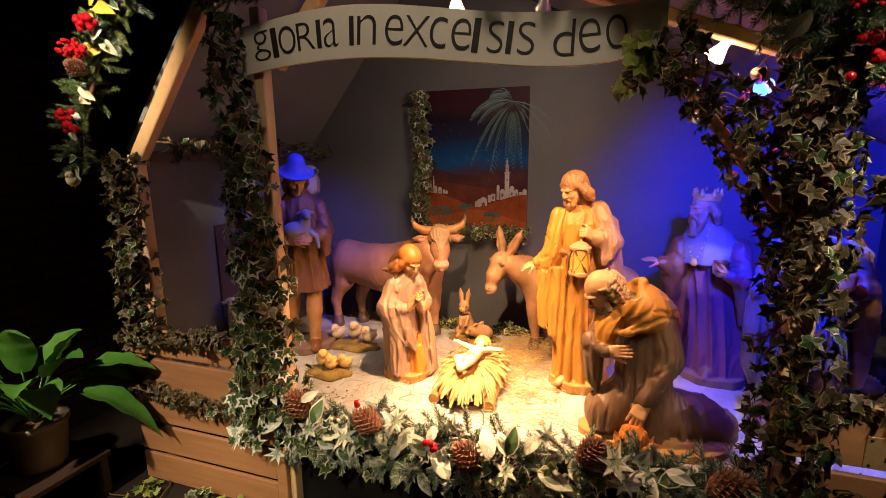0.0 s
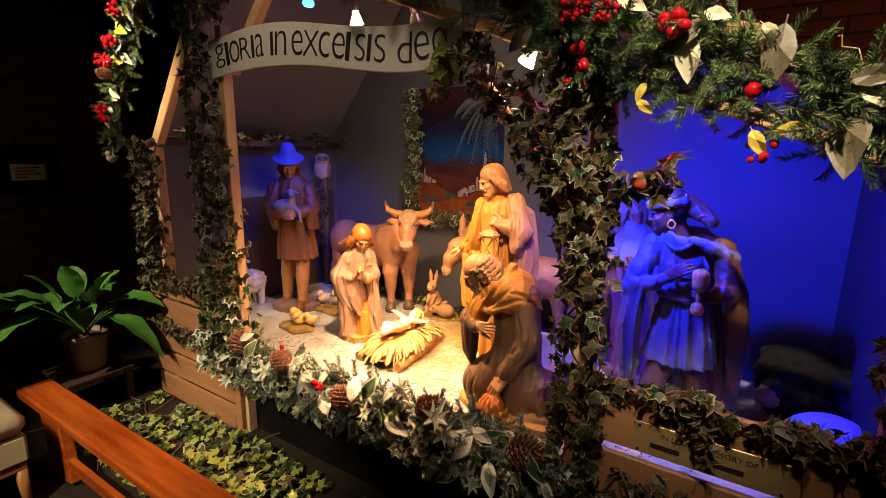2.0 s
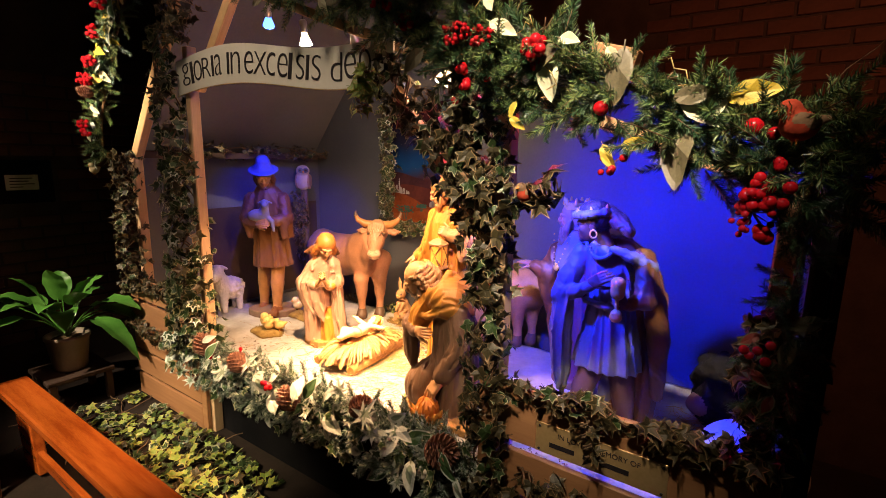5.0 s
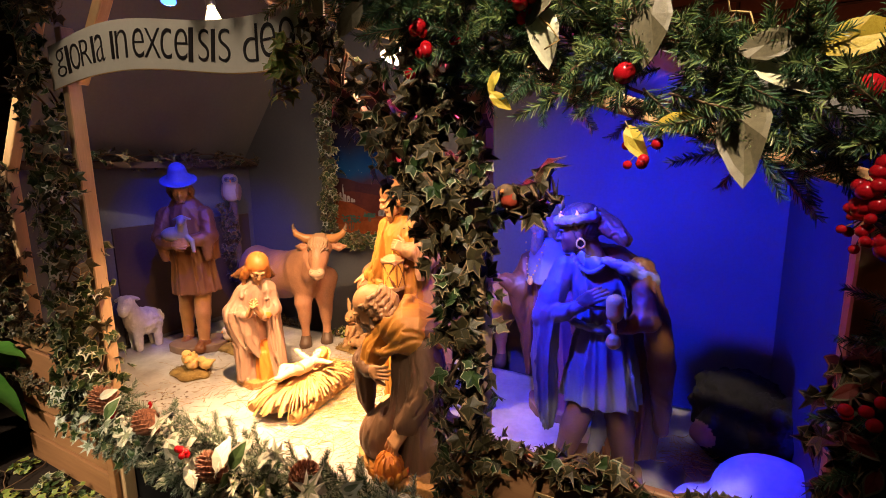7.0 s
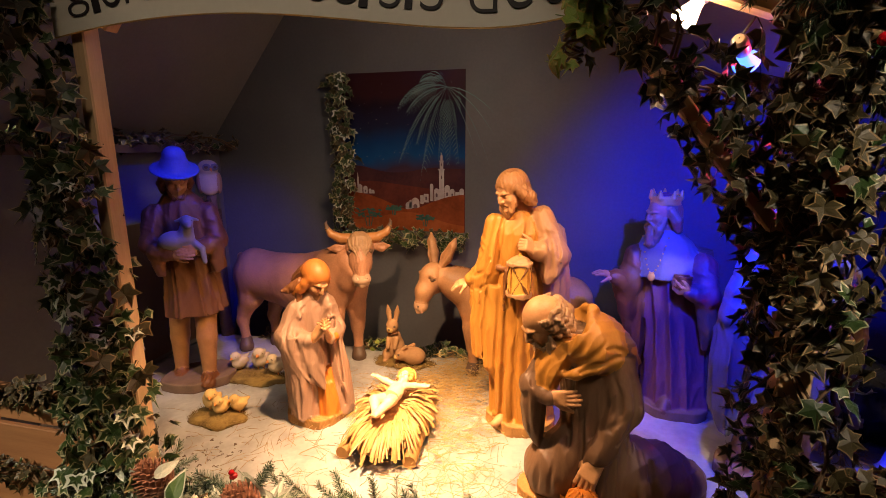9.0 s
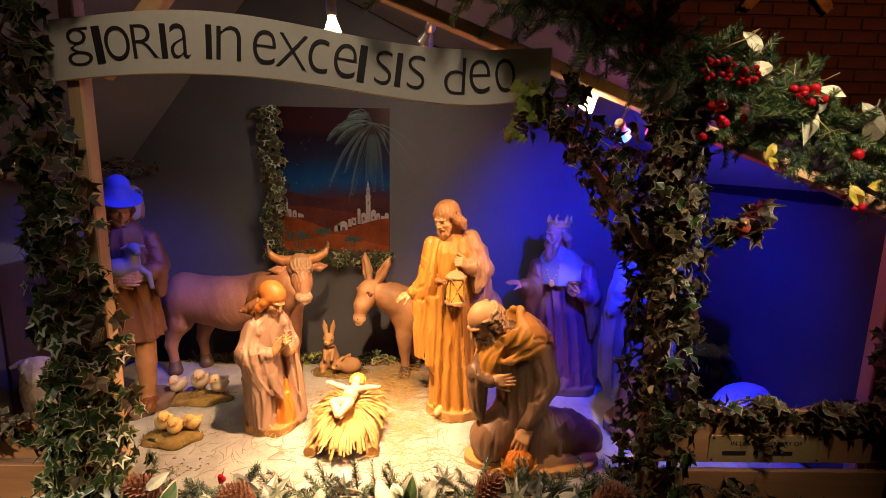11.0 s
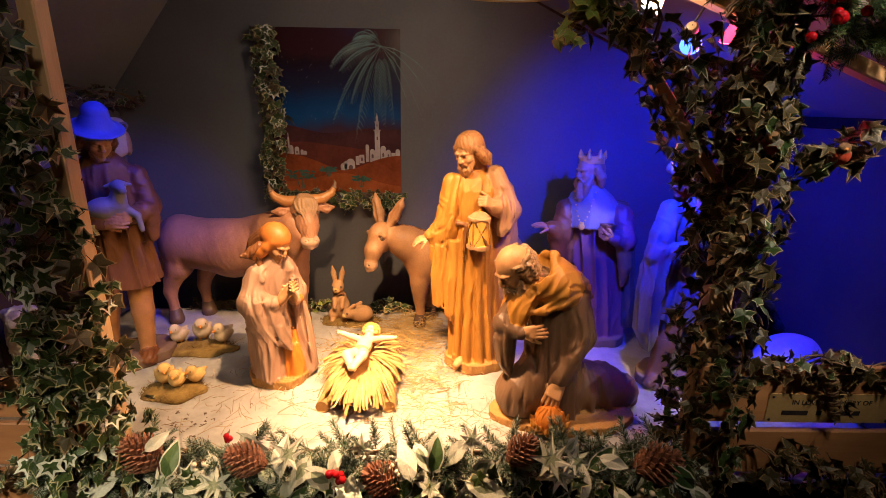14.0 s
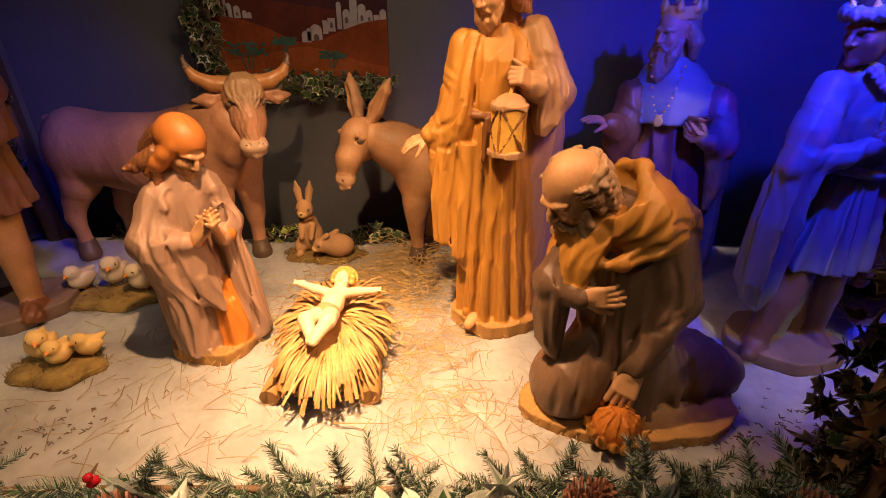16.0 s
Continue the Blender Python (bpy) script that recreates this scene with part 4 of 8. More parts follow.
for u, v, s in ((0.20, 0.105, 0.115), (0.42, 0.145, 0.060), (0.68, 0.085, 0.070)):
    for k in range(46):
        cu, cv = u + s * pr.uniform(-1, 1), v + 0.030 * pr.uniform(-0.6, 1) * s / 0.1
        flat(bm, [pt(cu + 0.016 * math.cos(q) * pr.uniform(.6, 1.1), cv + 0.007 * math.sin(q) * pr.uniform(.6, 1.1)) for q in (0.3, 1.4, 2.5, 3.6, 4.7, 5.7)], PY - 0.0052 - 0.00002 * k)
    for e in (-0.25, 0.05, 0.3):
        flat(bm, [pt(u + e * s * 0.5 - 0.004, v - 0.075 * s / 0.1), pt(u + e * s * 0.5 + 0.004, v - 0.075 * s / 0.1), pt(u + e * s * 1.4 + 0.003, v + 0.01), pt(u + e * s * 1.4 - 0.003, v + 0.01)], PY - 0.0051)
part("palm_trees", bm, PALM, poster, "dark green spreading trees")
bm = bmesh.new()
for k in range(70):
    u, v = pr.uniform(.02, .98), pr.uniform(.45, .97)
    s = pr.uniform(.001, .003)
    flat(bm, [pt(u - s, v), pt(u, v - s), pt(u + s, v), pt(u, v + s)], PY - 0.0012)
part("stars", bm, TOWN, poster)

# ---- the statues, each carved as one piece ----
# the standing man with the lantern
s = Carving(0.0036)
s.slab((-0.118, 2.168, FLOOR + 0.022), (0.130, 0.118, 0.022), PLINTH)
s.drape(((0.465, -0.118, 2.170, 0.112, 0.098), (0.60, -0.128, 2.170, 0.102, 0.092), (0.80, -0.142, 2.170, 0.092, 0.084), (1.00, -0.150, 2.168, 0.082, 0.072), (1.062, -0.152, 2.168, 0.074, 0.064), (1.10, -0.151, 2.168, 0.082, 0.070), (1.19, -0.146, 2.172, 0.090, 0.070), (1.235, -0.146, 2.178, 0.074, 0.056), (1.268, -0.156, 2.178, 0.034, 0.036)), OCHRE, 9, 0.12, 0.5, 3)
s.limb([(-0.222, 2.128, 1.066), (-0.165, 2.094, 1.064), (-0.095, 2.108, 1.068)], 0.010, TANCLOTH, 0.004, crease=0.0)
s.limb([(-0.178, 2.092, 1.06), (-0.182, 2.084, 0.97), (-0.180, 2.080, 0.92)], [0.010, 0.008, 0.007], TANCLOTH, 0.004, crease=0.0)
# the mantle: over the shoulder and down behind, and the end over the reaching arm
s.drape(((0.53, -0.045, 2.225, 0.070, 0.062), (0.75, -0.045, 2.230, 0.084, 0.070), (1.0, -0.052, 2.225, 0.090, 0.070), (1.2, -0.078, 2.210, 0.090, 0.064), (1.252, -0.108, 2.195, 0.058, 0.046)), CREAM, 7, 0.13, 0.8, 9)
s.drape(((0.700, -0.252, 2.150, 0.012, 0.030), (0.72, -0.272, 2.150, 0.034, 0.048), (0.85, -0.272, 2.150, 0.044, 0.056), (1.02, -0.254, 2.155, 0.044, 0.056), (1.16, -0.224, 2.165, 0.036, 0.050), (1.245, -0.200, 2.175, 0.030, 0.036)), OCHRE, 6, 0.14, 0.3, 5)
s.drape(((0.640, -0.215, 2.115, 0.010, 0.020), (0.69, -0.222, 2.112, 0.034, 0.030), (0.85, -0.225, 2.115, 0.040, 0.034), (1.0, -0.222, 2.125, 0.034, 0.032)), OCHRE, 5, 0.16, 0.4, 8)
# the arm with the lantern: a wide sleeve that hangs from the forearm
s.limb([(-0.070, 2.185, 1.240), (-0.012, 2.150, 1.115), (-0.085, 2.098, 1.142)], [0.046, 0.046, 0.030], CREAM, 0.012, crease=0.003)
s.drape(((1.015, -0.040, 2.125, 0.014, 0.016), (1.05, -0.030, 2.128, 0.036, 0.030), (1.10, -0.022, 2.135, 0.046, 0.038), (1.15, -0.030, 2.140, 0.044, 0.036)), CREAM, 5, 0.12, 0.6, 29)
# the reaching arm
s.limb([(-0.232, 2.180, 1.215), (-0.262, 2.160, 1.05), (-0.312, 2.158, 1.008)], [0.040, 0.040, 0.030], OCHRE, 0.012, crease=0.003)
s.limb([(-0.290, 2.155, 1.00), (-0.292, 2.150, 0.92), (-0.285, 2.150, 0.875)], [0.034, 0.026, 0.010], OCHRE, 0.012, squash=0.8)
# pleats of the gown, edges and folds of the mantle
for x, top, foot, bend in ((-0.190, 1.04, 0.50, -0.020), (-0.160, 1.04, 0.49, -0.006), (-0.128, 1.02, 0.49, 0.012), (-0.096, 0.98, 0.49, 0.030), (-0.066, 0.90, 0.52, 0.034)):
    s.fold([(x, top), (x + bend * 0.5, (top + foot) / 2), (x + bend, foot)], [0.006, 0.011, 0.014], OCHRE)
for x, top, foot, bend in ((-0.205, 1.02, 0.52, -0.014), (-0.174, 1.03, 0.50, -0.012), (-0.143, 1.03, 0.50, 0.004), (-0.111, 1.0, 0.50, 0.022), (-0.080, 0.94, 0.50, 0.034)):
    s.furrow([(x, top), (x + bend * 0.5, (top + foot) / 2), (x + bend, foot)], [0.003, 0.007, 0.008])
s.fold([(-0.218, 1.24), (-0.232, 1.15), (-0.246, 1.05)], [0.009, 0.011, 0.010], OCHRE)
for q in (((-0.200, 1.230), (-0.204, 1.17), (-0.210, 1.10)), ((-0.285, 0.93), (-0.292, 0.84), (-0.290, 0.74)), ((-0.258, 0.95), (-0.262, 0.84), (-0.260, 0.73)), ((-0.060, 1.225), (-0.034, 1.165), (-0.030, 1.10), (-0.040, 1.05)), ((-0.020, 1.20), (0.000, 1.14), (0.000, 1.08)), ((-0.118, 1.235), (-0.116, 1.19), (-0.108, 1.15)), ((-0.170, 1.225), (-0.168, 1.16), (-0.165, 1.10)), ((-0.242, 1.10), (-0.266, 1.050), (-0.298, 1.030)), ((-0.250, 1.01), (-0.275, 0.985), (-0.302, 0.985))):
    s.furrow(q, [0.003] + [0.0075] * (len(q) - 2) + [0.004])
d = s.fine()
d.hand((-0.082, 2.092, 1.140), (-0.112, 2.066, 1.165), (-0.1, -0.8, 0.6), SKIN, 62, 1.0, 1)
d.hand((-0.322, 2.158, 1.000), (-0.358, 2.150, 0.992), (0.1, -0.35, 1), SKIN, 14, 0.86, -1, 0.14)
d = s.fine()
w, q = d.head((-0.176, 2.150, 1.340), -42, 22, SKIN, 1.0)
d.shell(w(0, 0.012, 0.022), (0.053, 0.061, 0.053), BROWNHAIR, q, w(0, -0.070, 0.014), (0.052, 0.034, 0.030))
for k in (-1, 1):
    d.limb([w(0.047 * k, -0.012, 0.018), w(0.055 * k, 0.004, -0.012), w(0.050 * k, 0.024, -0.042), w(0.060 * k, 0.034, -0.062)], [0.013, 0.017, 0.019, 0.009], BROWNHAIR, 0.004)
    d.limb([w(0.045 * k, 0.018, 0.008), w(0.056 * k, 0.034, -0.030), w(0.046 * k, 0.052, -0.062)], [0.014, 0.018, 0.010], BROWNHAIR, 0.003)
    d.limb([w(0.033 * k, -0.028, -0.028), w(0.022 * k, -0.042, -0.055), w(0.008 * k, -0.048, -0.076)], [0.007, 0.012, 0.008], BROWNHAIR, 0.004)
    d.limb([w(0.003 * k, -0.056, -0.0245), w(0.016 * k, -0.049, -0.034)], [0.0045, 0.004], BROWNHAIR, 0.003)
d.limb([w(0, 0.04, 0.0), w(0, 0.045, -0.055)], [0.040, 0.034], BROWNHAIR, 0.006)
d.limb([w(0, -0.047, -0.058), w(0, -0.050, -0.084)], [0.013, 0.006], BROWNHAIR, 0.005)
# the lantern with its crossed bars
d = s.fine()
LX, LY = -0.133, 2.068
d.slab((LX, LY, 1.046), (0.041, 0.041, 0.052), GOLD)
for k in range(4):
    q = k * math.pi / 2 + 0.15
    for e in (1.35, -1.35):
        pts = [(LX + 0.0435 * math.cos(q + e * (u - 0.5)), LY + 0.0435 * math.sin(q + e * (u - 0.5)), 0.996 + 0.10 * u) for u in (0, 0.25, 0.5, 0.75, 1)]
        d.limb(pts, 0.0032, TANCLOTH, 0.001, crease=0.0)
    e = q + math.pi / 4
    d.limb([(LX + 0.043 * math.cos(e), LY + 0.043 * math.sin(e), 0.99), (LX + 0.043 * math.cos(e), LY + 0.043 * math.sin(e), 1.10)], 0.0038, OCHRE, 0.002, crease=0.0)
d.slab((LX, LY, 1.100), (0.047, 0.047, 0.006), CREAM, 0.003)
d.ball((LX, LY, 1.104), (0.040, 0.040, 0.022), CREAM)
d.slab((LX, LY, 0.990), (0.047, 0.047, 0.008), CREAM, 0.003)
d.limb([(LX, LY, 1.12), (LX + 0.008, LY + 0.004, 1.162)], 0.0050, GOLD, 0.003)
d.limb([(-0.190, 2.090, 0.484), (-0.205, 2.068, 0.478)], [0.020, 0.015], SKIN)
s.stand("statue", (-0.118, 2.168, FLOOR - 0.002), "carved standing bearded man in ochre robe holding a lantern", "statue", "nativity statues")


def kneeling_woman():
    """Facing -y at the origin, on the stage's height."""
    s = Carving(0.0034)
    s.slab((0.0, 0.000, FLOOR + 0.016), (0.118, 0.135, 0.018), PLINTH)
    s.drape(((0.458, 0.0, 0.010, 0.098, 0.110), (0.56, 0.0, 0.018, 0.090, 0.104), (0.70, -0.004, 0.026, 0.088, 0.096), (0.80, -0.006, 0.022, 0.086, 0.082), (0.88, -0.004, 0.012, 0.074, 0.064), (0.925, 0.0, 0.004, 0.050, 0.048), (0.965, 0.008, -0.004, 0.032, 0.034)), DUSTY, 6, 0.06, 0.4, 12)
    # the orange gown, seen between the mantle's edges
    s.drape(((0.456, 0.024, -0.074, 0.050, 0.050), (0.56, 0.020, -0.066, 0.042, 0.046), (0.66, 0.012, -0.050, 0.030, 0.040)), ORANGE, 5, 0.10, 0.3, 3)
    # the mantle: panels that fall from the shoulders, the wide sleeve, the corner drawn across the lap
    s.drape(((0.462, 0.086, -0.018, 0.036, 0.086), (0.60, 0.080, -0.018, 0.034, 0.080), (0.76, 0.070, -0.016, 0.034, 0.070), (0.90, 0.052, -0.008, 0.034, 0.054), (0.945, 0.034, 0.0, 0.028, 0.036)), DUSTY, 6, 0.08, 0.3, 7)
    s.drape(((0.480, -0.072, -0.028, 0.042, 0.074), (0.60, -0.076, -0.032, 0.044, 0.072), (0.74, -0.080, -0.034, 0.044, 0.064)), DUSTY, 6, 0.09, 0.4, 17)
    s.limb([(-0.056, 0.006, 0.880), (-0.108, -0.030, 0.792), (-0.050, -0.100, 0.796)], [0.044, 0.044, 0.027], DUSTY, 0.02, crease=0.0)
    s.drape(((0.660, -0.092, -0.062, 0.012, 0.016), (0.70, -0.102, -0.060, 0.034, 0.034), (0.77, -0.104, -0.062, 0.042, 0.046), (0.81, -0.100, -0.062, 0.036, 0.040)), DUSTY, 4, 0.08, 0.5, 19, 0.02)
    s.limb([(0.048, 0.006, 0.880), (0.074, -0.045, 0.800), (0.034, -0.102, 0.788)], [0.042, 0.036, 0.024], DUSTY, 0.02, crease=0.0)
    s.drape(((0.590, -0.006, -0.104, 0.008, 0.012), (0.63, -0.020, -0.102, 0.028, 0.018), (0.72, -0.036, -0.096, 0.046, 0.024), (0.79, -0.044, -0.088, 0.046, 0.028)), DUSTY, 4, 0.08, 0.9, 27, 0.006)
    for x, top, foot, bend in ((0.050, 0.86, 0.47, 0.018), (0.078, 0.86, 0.47, 0.022), (0.100, 0.74, 0.47, 0.014), (-0.050, 0.70, 0.48, -0.004), (-0.082, 0.70, 0.48, -0.006), (0.006, 0.60, 0.47, 0.004), (0.034, 0.60, 0.47, 0.004)):
        s.fold([(x * 0.85, top), (x + bend * 0.4, (top + foot) / 2), (x + bend, foot)], [0.006, 0.011, 0.013], ORANGE if 0 < x < 0.04 else DUSTY)
    for q in (((-0.040, 0.905), (-0.074, 0.865), (-0.094, 0.815), (-0.092, 0.765)), ((-0.074, 0.895), (-0.112, 0.845), (-0.132, 0.795), (-0.118, 0.740)), 
              ((0.040, 0.890), (0.060, 0.80), (0.066, 0.68), (0.076, 0.55), (0.084, 0.48)), ((0.066, 0.875), (0.088, 0.78), (0.094, 0.66), (0.102, 0.50)), ((-0.052, 0.66), (-0.058, 0.58), (-0.060, 0.49)), ((-0.092, 0.64), (-0.096, 0.56), (-0.096, 0.49))):
        s.furrow(q, [0.002] + [0.0065] * (len(q) - 2) + [0.003])
    # the mantle's edge round the neck
    s.limb([(0.052, -0.066, 0.83), (0.056, -0.052, 0.89), (0.042, -0.028, 0.932), (0.0, 0.036, 0.945), (-0.052, 0.0, 0.922), (-0.060, -0.048, 0.870)], [0.008, 0.010, 0.012, 0.018, 0.014, 0.008], DUSTY, 0.010, crease=0.0)
    d = s.fine()
    d.hand((-0.030, -0.112, 0.802), (-0.008, -0.138, 0.842), (-1, -0.2, 0.3), SKIN, 0, 0.95, -1, 0.0)
    d.hand((0.026, -0.112, 0.797), (0.008, -0.140, 0.840), (1, -0.2, 0.2), SKIN, 0, 0.95, 1, 0.0)
    d.limb([(-0.040, -0.108, 0.798), (-0.060, -0.098, 0.795)], [0.017, 0.021], ORANGE, 0.004, crease=0.0)
    d.limb([(0.034, -0.108, 0.793), (0.052, -0.100, 0.788)], [0.016, 0.020], ORANGE, 0.004, crease=0.0)
    d = s.fine()
    w, q = d.head((0.014, -0.022, 0.996), 14, 30, SKIN, 0.96, 8, 0.88)
    d.shell(w(0, 0.012, 0.022), (0.051, 0.060, 0.054), AUBURNHAIR, q, w(0, -0.068, 0.002), (0.043, 0.034, 0.038))
    d.ball(w(0, 0.024, 0.020), (0.051, 0.054, 0.053), AUBURNHAIR, q, 0.006)
    d.groove([w(0, -0.050, 0.050), w(0, -0.020, 0.078), w(0, 0.03, 0.080)], [0.003, 0.0035, 0.002], 0.003)
    for k in (-1, 1):
        d.limb([w(0.036 * k, -0.012, 0.020), w(0.045 * k, -0.004, -0.010), w(0.050 * k, 0.006, -0.040), w(0.058 * k, 0.012, -0.070)], [0.014, 0.017, 0.020, 0.016], AUBURNHAIR, 0.010)
        d.limb([w(0.050 * k, 0.0, -0.030), w(0.056 * k, 0.006, -0.058), w(0.048 * k, -0.008, -0.084), w(0.062 * k, -0.018, -0.108), w(0.052 * k, -0.028, -0.130)], [0.013, 0.015, 0.013, 0.010, 0.005], HAIR, 0.003)
        d.limb([w(0.052 * k, 0.022, -0.020), w(0.070 * k, 0.030, -0.052), w(0.084 * k, 0.034, -0.070), w(0.104 * k, 0.038, -0.076)], [0.016, 0.019, 0.015, 0.006], HAIR, 0.003)
    d.limb([w(0, 0.05, -0.01), w(0, 0.066, -0.060), w(0, 0.080, -0.11)], [0.046, 0.046, 0.030], HAIR, 0.005)
    return s


statue = kneeling_woman().stand("statue", (0, 0, FLOOR - 0.002), "carved kneeling woman in dusty mantle with palms pressed together", "statue", "nativity statues")
statue.matrix_world = pose(-0.925, 2.052, FLOOR - 0.002, 0, 0, 44)

# the kneeling king with his hand on the gift
s = Carving(0.0036)
s.slab((0.165, 1.795, FLOOR + 0.014), (0.255, 0.132, 0.016), PLINTH)
s.drape(((0.455, 0.125, 1.810, 0.110, 0.098), (0.58, 0.128, 1.820, 0.100, 0.092), (0.72, 0.128, 1.832, 0.090, 0.086), (0.84, 0.112, 1.838, 0.092, 0.082), (0.92, 0.085, 1.835, 0.082, 0.070), (0.985, 0.050, 1.826, 0.050, 0.050)), GREYBROWN, 8, 0.09, 0.4, 21)
# the raised thigh and knee, the shin that trails behind
s.ball((0.010, 1.778, 0.545), (0.088, 0.088, 0.095), GREYBROWN, (0, 20, 0), 0.015)
s.limb([(0.14, 1.81, 0.60), (0.05, 1.785, 0.60)], [0.070, 0.075], GREYBROWN, 0.02, crease=0.0)
s.limb([(0.20, 1.84, 0.54), (0.32, 1.855, 0.525), (0.395, 1.850, 0.510)], [0.096, 0.082, 0.062], GREYBROWN, 0.02, crease=0.0)
s.limb([(0.40, 1.850, 0.50), (0.428, 1.845, 0.475)], [0.045, 0.030], DARKSKIN, 0.01)
# the ochre cape under the hood, over both shoulders
s.drape(((0.790, -0.032, 1.782, 0.040, 0.050), (0.86, -0.016, 1.796, 0.056, 0.064), (0.93, 0.018, 1.812, 0.062, 0.066), (0.975, 0.040, 1.822, 0.050, 0.052)), OCHRE, 4, 0.06, 0.5, 52, 0.006)
# the arm that reaches down to the gift
s.limb([(0.160, 1.815, 0.925), (0.200, 1.770, 0.770), (0.142, 1.738, 0.650)], [0.060, 0.050, 0.037], GREYBROWN, 0.008, crease=0.0)
s.limb([(0.150, 1.743, 0.662), (0.136, 1.735, 0.636)], [0.041, 0.040], GREYBROWN, 0.003, crease=0.0)
# the other arm, laid on the breast, its wide sleeve hanging
s.limb([(-0.012, 1.800, 0.885), (-0.060, 1.772, 0.805), (-0.012, 1.740, 0.790)], [0.042, 0.040, 0.027], GREYBROWN, 0.008, crease=0.0)
s.drape(((0.625, -0.040, 1.768, 0.014, 0.020), (0.67, -0.052, 1.768, 0.032, 0.032), (0.76, -0.056, 1.768, 0.040, 0.038), (0.81, -0.050, 1.768, 0.034, 0.034)), GREYBROWN, 4, 0.08, 0.5, 33, 0.008)
for x, top, foot, bend in ((0.036, 0.78, 0.62, -0.006), (0.070, 0.84, 0.56, -0.006), (0.100, 0.80, 0.56, 0.0), (0.235, 0.64, 0.48, 0.03), (0.290, 0.60, 0.48, 0.04)):
    s.fold([(x, top), (x + bend * 0.5, (top + foot) / 2), (x + bend, foot)], [0.006, 0.010, 0.012], GREYBROWN, 0.010)
for q in (((0.052, 0.83), (0.050, 0.72), (0.048, 0.62)), ((0.086, 0.83), (0.086, 0.70), (0.088, 0.58)), ((0.115, 0.82), (0.118, 0.74), (0.118, 0.68)), ((0.262, 0.64), (0.285, 0.56), (0.300, 0.48)), ((-0.030, 0.61), (-0.038, 0.55), (-0.034, 0.47)), ((0.010, 0.62), (0.000, 0.55), (0.004, 0.47)),
          ((0.150, 0.90), (0.176, 0.83), (0.182, 0.77), (0.160, 0.72)), ((0.205, 0.88), (0.228, 0.80), (0.218, 0.73), (0.180, 0.68)), ((0.195, 0.76), (0.165, 0.735), (0.145, 0.72)), ((-0.072, 0.80), (-0.070, 0.73), (-0.058, 0.66)), ((-0.044, 0.77), (-0.042, 0.71), (-0.042, 0.65)), ((-0.040, 0.90), (-0.060, 0.855), (-0.062, 0.81)), ((-0.012, 0.90), (-0.030, 0.86), (-0.030, 0.825))):
    s.furrow(q, [0.003] + [0.0085] * (len(q) - 2) + [0.004])
# the hood, thrown back in a thick cowl with a hanging point
s.shell((0.102, 1.828, 0.938), (0.118, 0.112, 0.088), OCHRE, (0, 28, 0), (0.010, 1.800, 1.030), (0.098, 0.086, 0.086), 0.006)
s.limb([(0.012, 1.748, 0.858), (0.060, 1.732, 0.872), (0.120, 1.742, 0.905), (0.165, 1.785, 0.940)], [0.010, 0.016, 0.020, 0.020], OCHRE, 0.014, crease=0.0)
s.limb([(0.130, 1.790, 0.955), (0.190, 1.795, 0.930), (0.236, 1.800, 0.895)], [0.036, 0.026, 0.006], OCHRE, 0.02, crease=0.0)
s.limb([(0.050, 1.752, 0.935), (0.092, 1.768, 0.995), (0.100, 1.820, 1.036), (0.080, 1.880, 1.020)], [0.010, 0.014, 0.017, 0.014], OCHRE, 0.008, crease=0.0)
for q in (((0.040, 0.892), (0.080, 0.918), (0.120, 0.952), (0.140, 0.985)), ((0.070, 0.885), (0.120, 0.912), (0.170, 0.934), (0.215, 0.918)), ((0.030, 0.905), (0.062, 0.940), (0.084, 0.975), (0.098, 1.005)), ((0.135, 0.955), (0.165, 0.955), (0.190, 0.940))):
    s.furrow(q, [0.003, 0.009, 0.008, 0.004][:len(q)])
d = s.fine()
d.hand((0.128, 1.728, 0.615), (0.104, 1.700, 0.575), (-0.2, -0.8, 0.6), SKIN, 26, 1.25, 1, 0.14)
d.hand((-0.004, 1.735, 0.795), (0.030, 1.722, 0.800), (0.1, -1, 0.2), SKIN, 20, 1.0, 1, 0.05)
# the gift: a ribbed globe in a crown of pointed leaves
d = s.fine()
GX, GY = 0.096, 1.682
d.ball((GX, GY, 0.500), (0.050, 0.046, 0.046), ORANGE)
for k in range(12):
    q = k * 2 * math.pi / 12 + 0.2
    c, e = math.cos(q), math.sin(q)
    d.limb([(GX + 0.040 * c, GY + 0.038 * e, 0.468), (GX + 0.058 * c, GY + 0.056 * e, 0.488), (GX + 0.070 * c, GY + 0.068 * e, 0.512)], [0.012, 0.011, 0.002], OCHRE, 0.003, crease=0.0)
    d.limb([(GX + 0.050 * c, GY + 0.046 * e, 0.505), (GX + 0.040 * c, GY + 0.037 * e, 0.532), (GX + 0.016 * c, GY + 0.015 * e, 0.548)], [0.0035, 0.0035, 0.003], ORANGE, 0.002, crease=0.0)
d = s.fine()
w, q = d.head((-0.038, 1.798, 0.998), -60, 36, SKIN, 1.12)
